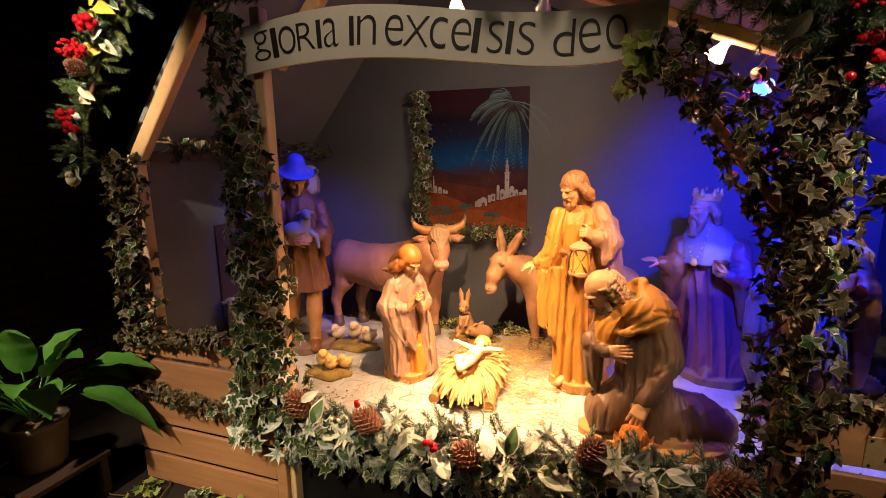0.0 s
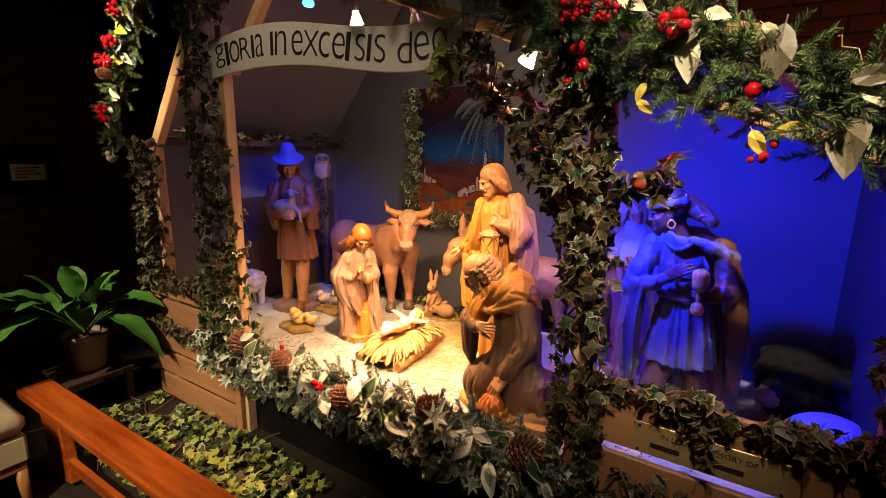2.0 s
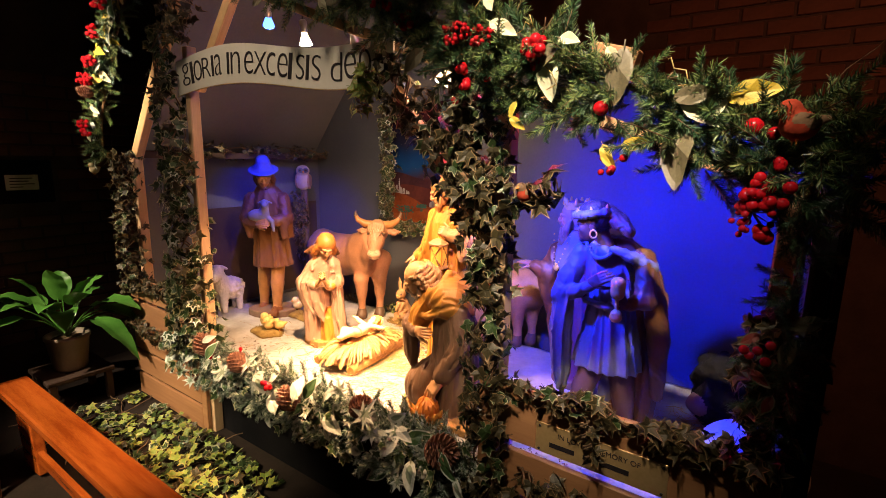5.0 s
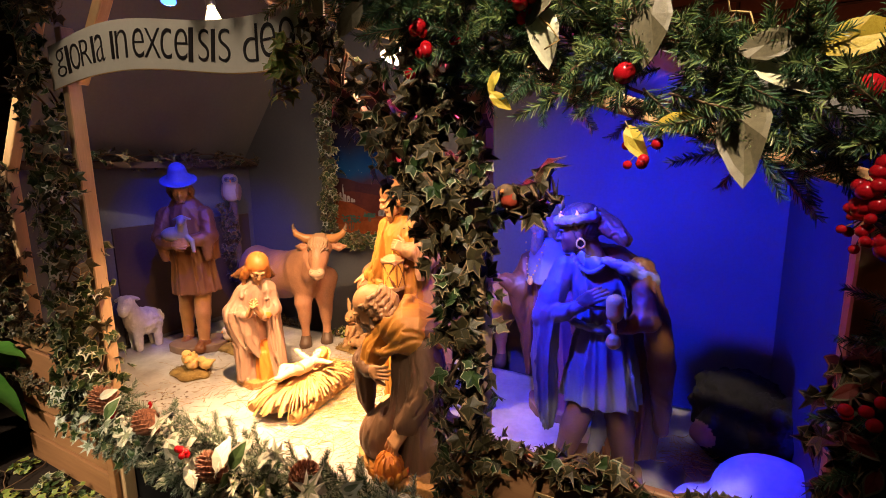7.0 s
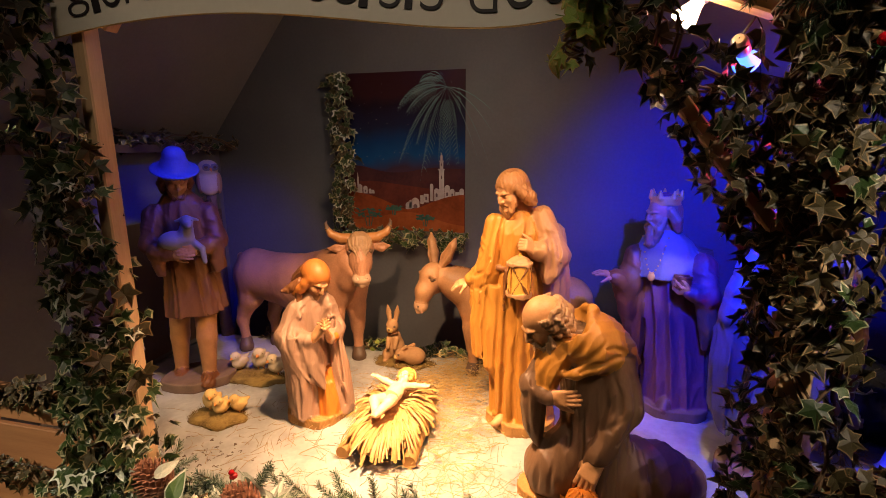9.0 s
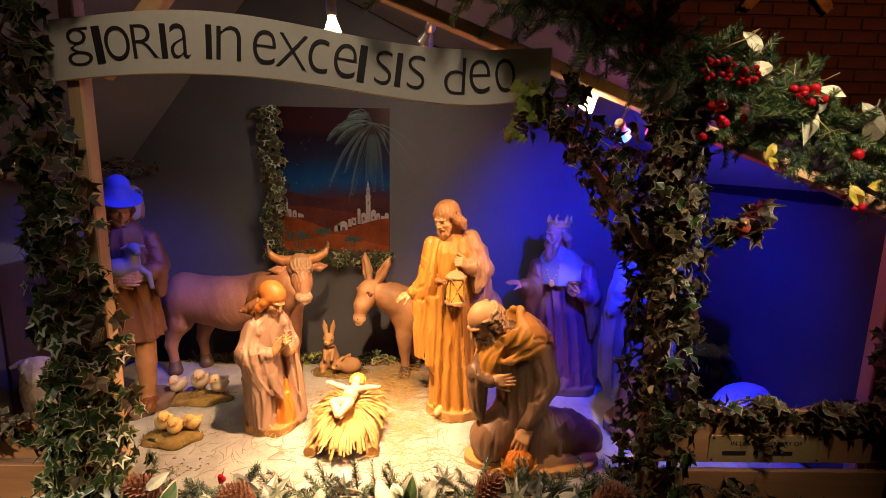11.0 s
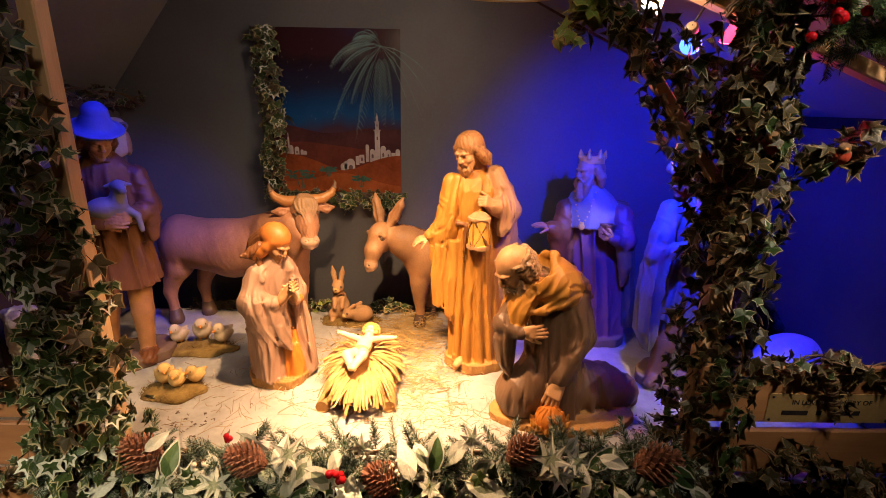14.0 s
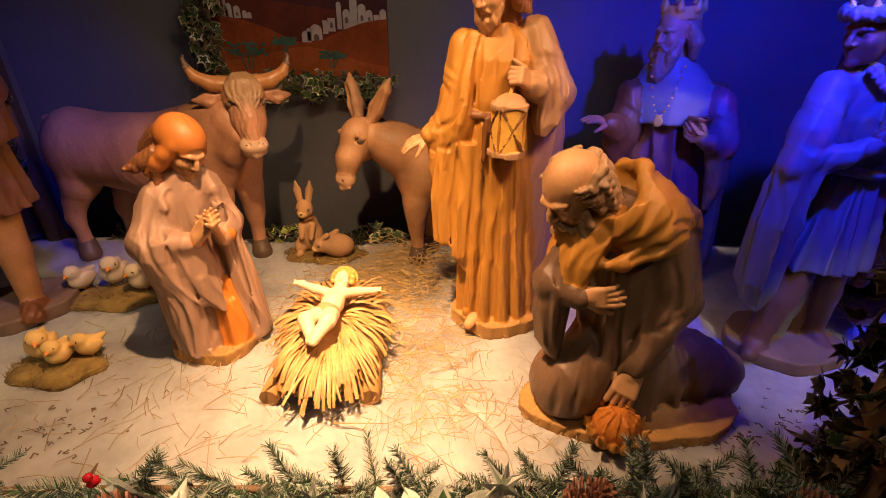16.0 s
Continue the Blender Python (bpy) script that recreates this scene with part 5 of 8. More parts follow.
# wavy hair swept back from the temples, and a curling beard
for k in (-1, 1):
    for j, (h0, h1, g) in enumerate(((0.030, 0.034, 0.009), (0.018, 0.018, 0.011), (0.004, 0.0, 0.012), (-0.010, -0.020, 0.013), (-0.022, -0.040, 0.012))):
        d.limb([w(0.043 * k, -0.020 + 0.004 * j, h0), w(0.051 * k, 0.002, h0 - 0.008 + 0.008 * (j % 2)), w(0.050 * k, 0.020, h0 + 0.002 - 0.006 * (j % 2)), w(0.046 * k, 0.038, h1 - 0.006), w(0.028 * k, 0.060, h1 - 0.004)], [g * 0.5, g * 0.8, g * 0.9, g, g * 0.7], GREYHAIR, 0.002, crease=0.0)
        d.limb([w(0.052 * k, 0.006, h0 - 0.006), w(0.060 * k, 0.022, h0 - 0.020), w(0.050 * k, 0.030, h0 - 0.030)], [g * 0.4, g * 0.6, g * 0.3], GREYHAIR, 0.002, crease=0.0)
    for x, y, z, e, g in ((0.038, -0.018, -0.026, 0.010, 0.010), (0.032, -0.032, -0.042, 0.012, 0.011), (0.022, -0.044, -0.052, 0.014, 0.011), (0.012, -0.050, -0.058, 0.016, 0.010)):
        d.limb([w(x * k, y, z), w((x + 0.006) * k, y - 0.008, z - 0.020), w((x - 0.006) * k, y - 0.012, z - 0.036 - e), w((x + 0.004) * k, y - 0.020, z - 0.046 - e)], [g * 0.7, g, g * 0.8, g * 0.35], GREYHAIR, 0.0025, crease=0.0)
    d.limb([w(0.002 * k, -0.058, -0.024), w(0.014 * k, -0.056, -0.034), w(0.026 * k, -0.048, -0.050)], [0.0055, 0.006, 0.004], GREYHAIR, 0.003, crease=0.0)
d.limb([w(0, 0.060, 0.020), w(0, 0.064, -0.02), w(0, 0.056, -0.05)], [0.018, 0.024, 0.018], GREYHAIR, 0.003, crease=0.0)
s.stand("statue", (0.165, 1.795, FLOOR - 0.002), "carved kneeling bald king in grey-brown robe and ochre hood", "statue", "nativity statues")

s = Carving(0.0052)
s.slab((0.46, 2.37, FLOOR + 0.02), (0.14, 0.12, 0.022), DARKPLINTH)
s.drape(((0.465, 0.475, 2.385, 0.122, 0.100), (0.62, 0.462, 2.39, 0.112, 0.095), (0.80, 0.445, 2.395, 0.105, 0.090), (0.98, 0.42, 2.40, 0.105, 0.085), (1.10, 0.405, 2.40, 0.10, 0.078), (1.165, 0.39, 2.39, 0.05, 0.048)), PURPLE, 8, 0.10, 0.9, 31)
s.drape(((0.50, 0.555, 2.43, 0.080, 0.07), (0.8, 0.53, 2.44, 0.088, 0.072), (1.1, 0.47, 2.43, 0.085, 0.058)), GREYBROWN, 6, 0.14, 0.8, 8)
s.drape(((0.56, 0.305, 2.375, 0.022, 0.04), (0.70, 0.308, 2.37, 0.044, 0.055), (0.95, 0.305, 2.375, 0.050, 0.06), (1.06, 0.32, 2.38, 0.04, 0.05)), BROWNCLOTH, 5, 0.16, 0.7, 18)
s.drape(((0.990, 0.405, 2.395, 0.142, 0.108), (1.06, 0.40, 2.395, 0.128, 0.096), (1.13, 0.39, 2.39, 0.092, 0.074), (1.175, 0.38, 2.385, 0.048, 0.048)), ERMINE, 5, 0.035, 0.6, 5, 0.004)
s.limb([(0.285, 2.37, 1.06), (0.275, 2.32, 0.95), (0.235, 2.275, 0.985)], [0.046, 0.048, 0.034], BROWNCLOTH, 0.012)
s.limb([(0.265, 2.31, 0.95), (0.275, 2.32, 0.84), (0.28, 2.33, 0.76)], [0.050, 0.034, 0.012], BROWNCLOTH, squash=0.7)
s.limb([(0.53, 2.36, 1.05), (0.555, 2.31, 0.95), (0.50, 2.275, 0.965)], [0.046, 0.045, 0.030], PURPLE, 0.012)
s.limb([(0.55, 2.31, 0.94), (0.565, 2.315, 0.83), (0.56, 2.33, 0.74)], [0.042, 0.030, 0.012], GREYBROWN, squash=0.7)
d = s.fine(0.003)
d.hand((0.232, 2.272, 0.988), (0.196, 2.255, 1.0), (0, -0.2, 1), SKIN, 8, 1.0, -1, 0.25)
d.hand((0.498, 2.270, 0.968), (0.470, 2.252, 0.975), (0, -0.8, -0.4), SKIN, 35, 1.0, 1)
d.slab((0.472, 2.268, 1.000), (0.030, 0.028, 0.018), BROWNCLOTH, 0.003)
d.slab((0.472, 2.268, 1.022), (0.033, 0.030, 0.004), BROWNCLOTH, 0.003)
for k in range(15):
    u = k / 14
    d.ball((0.318 + 0.09 * u, 2.298 - 0.03 * math.sin(3.14 * u), 1.155 - 0.135 * math.sin(3.14 * u)), 0.0042, GOLD, soft=0.002)
d.ball((0.363, 2.270, 1.005), (0.014, 0.008, 0.017), GOLD, soft=0.003)
d = s.fine(0.0028)
w, q = d.head((0.368, 2.360, 1.240), -45, 8, SKIN)
d.shell(w(0, 0.020, 0.012), (0.053, 0.054, 0.054), GREYHAIR, q, w(0, -0.062, 0.0), (0.050, 0.030, 0.036))
for k in (-1, 1):
    d.limb([w(0.048 * k, 0.006, 0.010), w(0.056 * k, 0.020, -0.025), w(0.048 * k, 0.030, -0.065)], [0.015, 0.021, 0.014], GREYHAIR, 0.005)
    d.limb([w(0.038 * k, -0.016, -0.020), w(0.030 * k, -0.036, -0.055), w(0.018 * k, -0.042, -0.105)], [0.010, 0.018, 0.012], GREYHAIR, 0.005)
    d.limb([w(0.003 * k, -0.058, -0.0245), w(0.020 * k, -0.050, -0.042)], [0.0055, 0.005], GREYHAIR, 0.003)
d.limb([w(0, 0.045, 0.0), w(0, 0.055, -0.07)], [0.040, 0.030], GREYHAIR, 0.006)
d.limb([w(0, -0.046, -0.056), w(0, -0.050, -0.110), w(0.004, -0.044, -0.165)], [0.018, 0.024, 0.006], GREYHAIR, 0.005)
d.slab((0.376, 2.372, 1.290), (0.055, 0.057, 0.016), GOLD, 0.003)
for k in range(7):
    a = k * 2 * math.pi / 7
    d.limb([(0.376 + 0.052 * math.cos(a), 2.372 + 0.054 * math.sin(a), 1.300), (0.376 + 0.056 * math.cos(a), 2.372 + 0.058 * math.sin(a), 1.326)], [0.012, 0.004], GOLD, 0.003)
d.ball((0.378, 2.376, 1.296), (0.045, 0.047, 0.022), PURPLE, soft=0.003)
s.limb([(0.455, 2.30, 0.49), (0.45, 2.275, 0.475)], [0.035, 0.028], DARKSKIN)
statue = s.stand("statue", (0.46, 2.37, FLOOR - 0.002), "carved standing bearded king with crown and white shoulder cape", "statue", "nativity statues")
statue.matrix_world = pose(0.465, 2.415, FLOOR - 0.002, 0, 0, -18)

s = Carving(0.005)
s.slab((0.685, 2.03, FLOOR + 0.02), (0.155, 0.125, 0.022), DARKPLINTH)
s.drape(((0.720, 0.690, 2.045, 0.120, 0.098), (0.80, 0.690, 2.045, 0.108, 0.092), (0.95, 0.690, 2.05, 0.082, 0.076), (1.0, 0.688, 2.05, 0.076, 0.070), (1.10, 0.672, 2.045, 0.088, 0.074), (1.17, 0.65, 2.04, 0.074, 0.062), (1.21, 0.63, 2.035, 0.036, 0.038)), PALECLOTH, 11, 0.12, 0.5, 41)
s.limb([(0.61, 1.975, 0.985), (0.69, 1.967, 0.975), (0.765, 1.995, 0.985)], 0.012, PALECLOTH, 0.004)
s.drape(((0.50, 0.775, 2.13, 0.075, 0.045), (0.75, 0.775, 2.13, 0.095, 0.05), (1.0, 0.755, 2.12, 0.105, 0.055), (1.16, 0.71, 2.10, 0.095, 0.055), (1.22, 0.67, 2.08, 0.055, 0.045)), TANCLOTH, 8, 0.14, 1.0, 6)
s.limb([(0.79, 2.05, 1.16), (0.845, 2.03, 1.0), (0.865, 2.05, 0.86), (0.875, 2.07, 0.64)], [0.036, 0.038, 0.040, 0.022], TANCLOTH, squash=0.7)
s.limb([(0.70, 1.985, 1.185), (0.765, 1.995, 1.165), (0.825, 2.03, 1.13)], [0.016, 0.020, 0.020], PALECLOTH, 0.008)
# the mantle over the bent arm, hanging down to the shin
s.limb([(0.57, 2.03, 1.15), (0.535, 2.0, 1.06), (0.515, 1.985, 0.99)], [0.040, 0.042, 0.038], PALECLOTH, 0.012)
s.drape(((0.60, 0.535, 2.0, 0.016, 0.03), (0.68, 0.525, 2.0, 0.036, 0.05), (0.85, 0.515, 1.995, 0.040, 0.055), (1.02, 0.525, 1.995, 0.038, 0.05)), PALECLOTH, 5, 0.22, 0.6, 44)
s.limb([(0.525, 1.985, 1.005), (0.585, 1.955, 1.020), (0.645, 1.940, 1.060)], [0.036, 0.026, 0.018], PALECLOTH, 0.008)
s.limb([(0.80, 2.03, 1.13), (0.822, 1.985, 1.02), (0.765, 1.948, 1.0)], [0.036, 0.034, 0.020], TANCLOTH, 0.012)
s.limb([(0.655, 2.03, 0.76), (0.615, 2.01, 0.62), (0.585, 2.0, 0.49)], [0.050, 0.042, 0.030], DARKSKIN)
s.limb([(0.585, 1.99, 0.48), (0.545, 1.955, 0.472)], [0.030, 0.020], DARKSKIN)
s.limb([(0.735, 2.05, 0.76), (0.760, 2.05, 0.62), (0.775, 2.05, 0.49)], [0.050, 0.042, 0.030], DARKSKIN)
s.limb([(0.775, 2.04, 0.48), (0.775, 1.985, 0.472)], [0.030, 0.020], DARKSKIN)
s.limb([(0.70, 2.06, 0.75), (0.69, 2.045, 0.60), (0.67, 2.03, 0.485)], [0.030, 0.026, 0.018], PALECLOTH, squash=0.7)
s.limb([(0.725, 2.08, 0.75), (0.73, 2.06, 0.60), (0.72, 2.045, 0.485)], [0.030, 0.024, 0.016], TANCLOTH, squash=0.7)
d = s.fine(0.0028)
d.hand((0.640, 1.940, 1.062), (0.672, 1.930, 1.085), (0, -1, 0.3), DARKSKIN, 14, 1.0, 1, 0.05)
d.hand((0.765, 1.945, 1.0), (0.745, 1.932, 1.012), (0.3, -1, 0), DARKSKIN, 50, 1.0, 1)
for h0, h1, g0, g1 in ((0.960, 0.966, 0.022, 0.020), (0.966, 1.030, 0.006, 0.007), (1.030, 1.046, 0.010, 0.024), (1.046, 1.078, 0.024, 0.026)):
    d.limb([(0.740, 1.925, h0), (0.740, 1.925, h1)], [g0, g1], GOLD, 0.003)
d = s.fine(0.0028)
w, q = d.head((0.605, 2.018, 1.268), -78, 10, DARKSKIN)
d.shell(w(0, 0.022, 0.020), (0.056, 0.060, 0.056), BLACKHAIR, q, w(0, -0.064, 0.0), (0.052, 0.032, 0.044))
ring = [w(0.054 * math.sin(k * math.pi / 8), 0.006 - 0.062 * math.cos(k * math.pi / 8), 0.040) for k in range(17)]
d.limb(ring, [0.0135 if k % 2 else 0.0165 for k in range(17)], PALECLOTH, 0.003, crease=0.002)
d.ball(w(0, 0.012, 0.054), (0.050, 0.056, 0.034), BLACKHAIR, q, 0.004)
for k in range(6):
    a = k * math.pi / 3 + 0.5
    d.limb([w(0.050 * math.sin(a), 0.008 - 0.056 * math.cos(a), 0.048), w(0.055 * math.sin(a), 0.008 - 0.062 * math.cos(a), 0.066)], [0.009, 0.003], GOLD, 0.002)
hoop = [w(0.052, 0.004 + 0.012 * math.sin(k * math.pi / 5), -0.032 + 0.014 * math.cos(k * math.pi / 5)) for k in range(11)]
d.limb(hoop, 0.0032, GOLD, 0.001)
d.limb([w(0, 0.06, 0.03), w(0.03, 0.10, -0.005), w(0.07, 0.13, -0.035)], [0.035, 0.03, 0.02], TANCLOTH, 0.006)
for k in range(13):
    u = k / 12
    d.ball((0.600 + 0.105 * u, 1.966 + 0.020 * (2 * u - 1) ** 2, 1.195 - 0.038 * math.sin(3.14 * u) - 0.01 * u), 0.0085, ERMINE, soft=0.001)
s.stand("statue", (0.685, 2.03, FLOOR - 0.002), "carved standing king in pale tunic and cloak with headband", "statue", "nativity statues")

s = Carving(0.0052)
s.slab((-1.58, 2.165, FLOOR + 0.02), (0.155, 0.125, 0.022), DARKPLINTH)
s.limb([(-1.63, 2.19, 0.84), (-1.645, 2.21, 0.66), (-1.655, 2.225, 0.49)], [0.046, 0.040, 0.028], HORN)
s.limb([(-1.655, 2.22, 0.48), (-1.66, 2.17, 0.472)], [0.032, 0.022], BROWNCLOTH)
s.limb([(-1.53, 2.145, 0.84), (-1.535, 2.12, 0.66), (-1.54, 2.11, 0.49)], [0.048, 0.042, 0.028], HORN)
s.limb([(-1.54, 2.10, 0.48), (-1.55, 2.045, 0.472)], [0.034, 0.026], BROWNCLOTH)
s.drape(((0.775, -1.565, 2.155, 0.118, 0.092), (0.88, -1.57, 2.155, 0.108, 0.086), (1.0, -1.575, 2.155, 0.098, 0.080), (1.15, -1.58, 2.155, 0.106, 0.080), (1.26, -1.582, 2.155, 0.090, 0.066), (1.31, -1.583, 2.15, 0.045, 0.042)), TANCLOTH, 9, 0.12, 0.6, 51)
s.drape(((0.96, -1.560, 2.17, 0.128, 0.088), (1.05, -1.57, 2.17, 0.130, 0.086), (1.2, -1.578, 2.165, 0.120, 0.080), (1.29, -1.583, 2.155, 0.070, 0.056), (1.325, -1.585, 2.15, 0.04, 0.04)), BROWNCLOTH, 8, 0.10, 1.0, 14)
s.limb([(-1.68, 2.14, 1.22), (-1.705, 2.10, 1.10), (-1.64, 2.035, 1.075)], [0.042, 0.042, 0.030], BROWNCLOTH, 0.012)
s.limb([(-1.675, 2.06, 1.080), (-1.625, 2.03, 1.075)], [0.042, 0.034], TANCLOTH, 0.006, crease=0.003)
s.limb([(-1.68, 2.06, 1.06), (-1.675, 2.055, 0.99)], [0.036, 0.018], TANCLOTH, squash=0.8, crease=0.003)
s.limb([(-1.48, 2.14, 1.22), (-1.455, 2.10, 1.10), (-1.51, 2.04, 1.08)], [0.042, 0.042, 0.030], BROWNCLOTH, 0.012)
s.limb([(-1.475, 2.06, 1.09), (-1.525, 2.025, 1.085)], [0.040, 0.032], TANCLOTH, 0.006, crease=0.003)
s.limb([(-1.465, 2.06, 1.06), (-1.46, 2.06, 0.985)], [0.036, 0.018], TANCLOTH, squash=0.8, crease=0.003)
d = s.fine(0.003)
d.hand((-1.63, 2.02, 1.075), (-1.595, 1.998, 1.070), (0, -1, -0.2), SKIN, 15, 1.0, 1, 0.06)
d.hand((-1.525, 2.015, 1.085), (-1.560, 1.996, 1.085), (0, -1, -0.2), SKIN, 15, 1.0, -1, 0.06)
# the lamb in his arms
d.ball((-1.610, 2.020, 1.125), (0.060, 0.042, 0.040), LAMBWOOL)
d.limb([(-1.570, 2.010, 1.135), (-1.560, 2.000, 1.195)], [0.034, 0.022], LAMBWOOL, 0.012)
d.limb([(-1.560, 1.998, 1.205), (-1.553, 1.962, 1.190)], [0.023, 0.013], LAMBWOOL, 0.010)
for k in (-1, 1):
    d.limb([(-1.560 + 0.016 * k, 2.004, 1.212), (-1.560 + 0.040 * k, 2.008, 1.205)], [0.009, 0.005], LAMBWOOL, 0.004)
    d.ball((-1.556 + 0.014 * k, 1.982, 1.206), 0.0045, HOOF, soft=0.001)
d.limb([(-1.545, 2.005, 1.115), (-1.515, 1.990, 1.09), (-1.508, 1.985, 1.035)], [0.016, 0.012, 0.009], LAMBWOOL, 0.006)
d = s.fine(0.0028)
w, q = d.head((-1.586, 2.115, 1.362), 8, 24, SKIN)
for k in (-1, 1):
    d.limb([w(0.046 * k, -0.006, 0.02), w(0.052 * k, 0.010, -0.02), w(0.048 * k, 0.020, -0.06)], [0.014, 0.018, 0.012], HAIR, 0.004)
    d.limb([w(0.032 * k, -0.026, -0.032), w(0.014 * k, -0.044, -0.062)], [0.008, 0.012], HAIR, 0.004)
d.limb([w(0, 0.045, 0.01), w(0, 0.045, -0.055)], [0.038, 0.032], HAIR, 0.006)
d.ball(w(0, 0.006, 0.046), (0.092, 0.092, 0.010), FELT, q, 0.006)
d.limb([w(0, 0.008, 0.050), w(0, 0.012, 0.098)], [0.062, 0.044], FELT, 0.016, crease=0.0)
s.stand("statue", (-1.58, 2.165, FLOOR - 0.002), "carved standing shepherd in brown cloak carrying a white lamb", "statue", "nativity statues").rotation_euler.z = radians(40)

# the child on the straw
s = Carving(0.0028, 0.006)
w, q = s.head((-0.556, 2.068, 0.622), -6, -52, PALESKIN, 0.50)
s.shell(w(0, 0.014, 0.022), (0.029, 0.031, 0.030), GOLDHAIR, q, w(0, -0.075, 0.0), (0.030, 0.024, 0.030), 0.002)
for k in range(9):
    a = radians(-20 + 27.5 * k)
    s.ball(w(0.054 * math.cos(a), -0.004, 0.014 + 0.056 * math.sin(a)), 0.009, GOLDHAIR, soft=0.002)
s.ball((-0.556, 2.092, 0.616), (0.038, 0.008, 0.036), GOLD, (-42, 0, 0), soft=0.002)
s.limb([(-0.562, 2.045, 0.606), (-0.572, 2.000, 0.596), (-0.582, 1.958, 0.586)], [0.019, 0.029, 0.027], PALESKIN)
s.limb([(-0.585, 2.030, 0.606), (-0.625, 2.030, 0.620), (-0.660, 2.040, 0.628)], [0.014, 0.0125, 0.009], PALESKIN)
s.limb([(-0.540, 2.030, 0.608), (-0.505, 2.022, 0.618), (-0.470, 2.028, 0.618)], [0.014, 0.0125, 0.009], PALESKIN)
for x, y, z in ((-0.664, 2.042, 0.630), (-0.466, 2.029, 0.618)):
    s.ball((x, y, z), (0.013, 0.011, 0.008), PALESKIN)
    for k in (-1, 0, 1):
        s.limb([(x, y, z), (x + (0.018 if x > -0.56 else -0.018), y + 0.008 * k, z + 0.004)], [0.005, 0.003], PALESKIN, 0.002)
s.limb([(-0.595, 1.955, 0.590), (-0.622, 1.915, 0.602), (-0.600, 1.868, 0.578), (-0.600, 1.850, 0.584)], [0.023, 0.020, 0.013, 0.010], PALESKIN)
s.limb([(-0.570, 1.955, 0.590), (-0.565, 1.905, 0.606), (-0.590, 1.858, 0.586), (-0.588, 1.838, 0.592)], [0.023, 0.020, 0.013, 0.010], PALESKIN)
s.ball((-0.582, 1.960, 0.592), (0.034, 0.022, 0.028), CREAM, soft=0.003)
s.stand("statue", (-0.58, 1.97, 0.545), "carved pale infant with outstretched arms lying on straw", "statue", "nativity statues")

# ---- the animals ----
s = Carving(0.0060, 0.03)
s.limb([(-1.50, 2.58, 0.835), (-1.28, 2.56, 0.815), (-1.10, 2.53, 0.840)], [0.118, 0.132, 0.124], OXHIDE)
s.limb([(-1.56, 2.60, 0.925), (-1.36, 2.58, 0.905), (-1.16, 2.55, 0.930), (-1.06, 2.53, 0.960)], [0.040, 0.036, 0.044, 0.050], OXHIDE, 0.05)
s.ball((-1.55, 2.58, 0.845), (0.098, 0.105, 0.128), OXHIDE)
s.ball((-1.06, 2.52, 0.860), (0.098, 0.108, 0.140), OXHIDE)
s.limb([(-1.06, 2.51, 0.905), (-0.965, 2.485, 0.960)], [0.108, 0.078], OXHIDE)
s.limb([(-1.00, 2.48, 0.790), (-0.955, 2.45, 0.875), (-0.920, 2.43, 0.930)], [0.040, 0.040, 0.040], OXHIDE)
h = s.fine(0.0030)
rot = Matrix.Rotation(radians(26), 3, "Z") @ Matrix.Rotation(radians(-16), 3, "X")
turn = tuple(math.degrees(k) for k in rot.to_euler())


def ox(x, y, z):
    return tuple(Vector((-0.900, 2.468, 1.010)) + rot @ Vector((x, y, z)))


h.ball(ox(0, 0.01, 0.030), (0.062, 0.060, 0.052), OXHIDE, turn)
h.limb([ox(0, 0.0, 0.010), ox(0, -0.022, -0.050), ox(0, -0.030, -0.100)], [0.060, 0.049, 0.036], OXHIDE, 0.02)
h.limb([ox(0, -0.044, 0.02), ox(0, -0.058, -0.04), ox(0, -0.058, -0.095)], [0.024, 0.016, 0.018], OXHIDE, 0.02)
h.ball(ox(0, -0.040, -0.122), (0.043, 0.034, 0.030), OXPALE, turn, soft=0.012)
h.limb([ox(-0.026, -0.034, -0.142), ox(0, -0.042, -0.148), ox(0.026, -0.034, -0.142)], [0.010, 0.013, 0.010], OXPALE, 0.006)
for k in range(13):
    u = (k - 6) / 6
    h.limb([ox(0.020 * u, -0.006 - 0.010 * (k % 2), 0.088), ox(0.044 * u, -0.044 + 0.012 * u * u, 0.070 - 0.012 * u * u), ox(0.046 * u, -0.062 + 0.014 * u * u, 0.032 - 0.014 * (k % 2)), ox(0.030 * u, -0.064, 0.012 - 0.012 * (k % 3))], [0.012, 0.010, 0.008, 0.003], GREYHAIR, 0.002, crease=0.0)
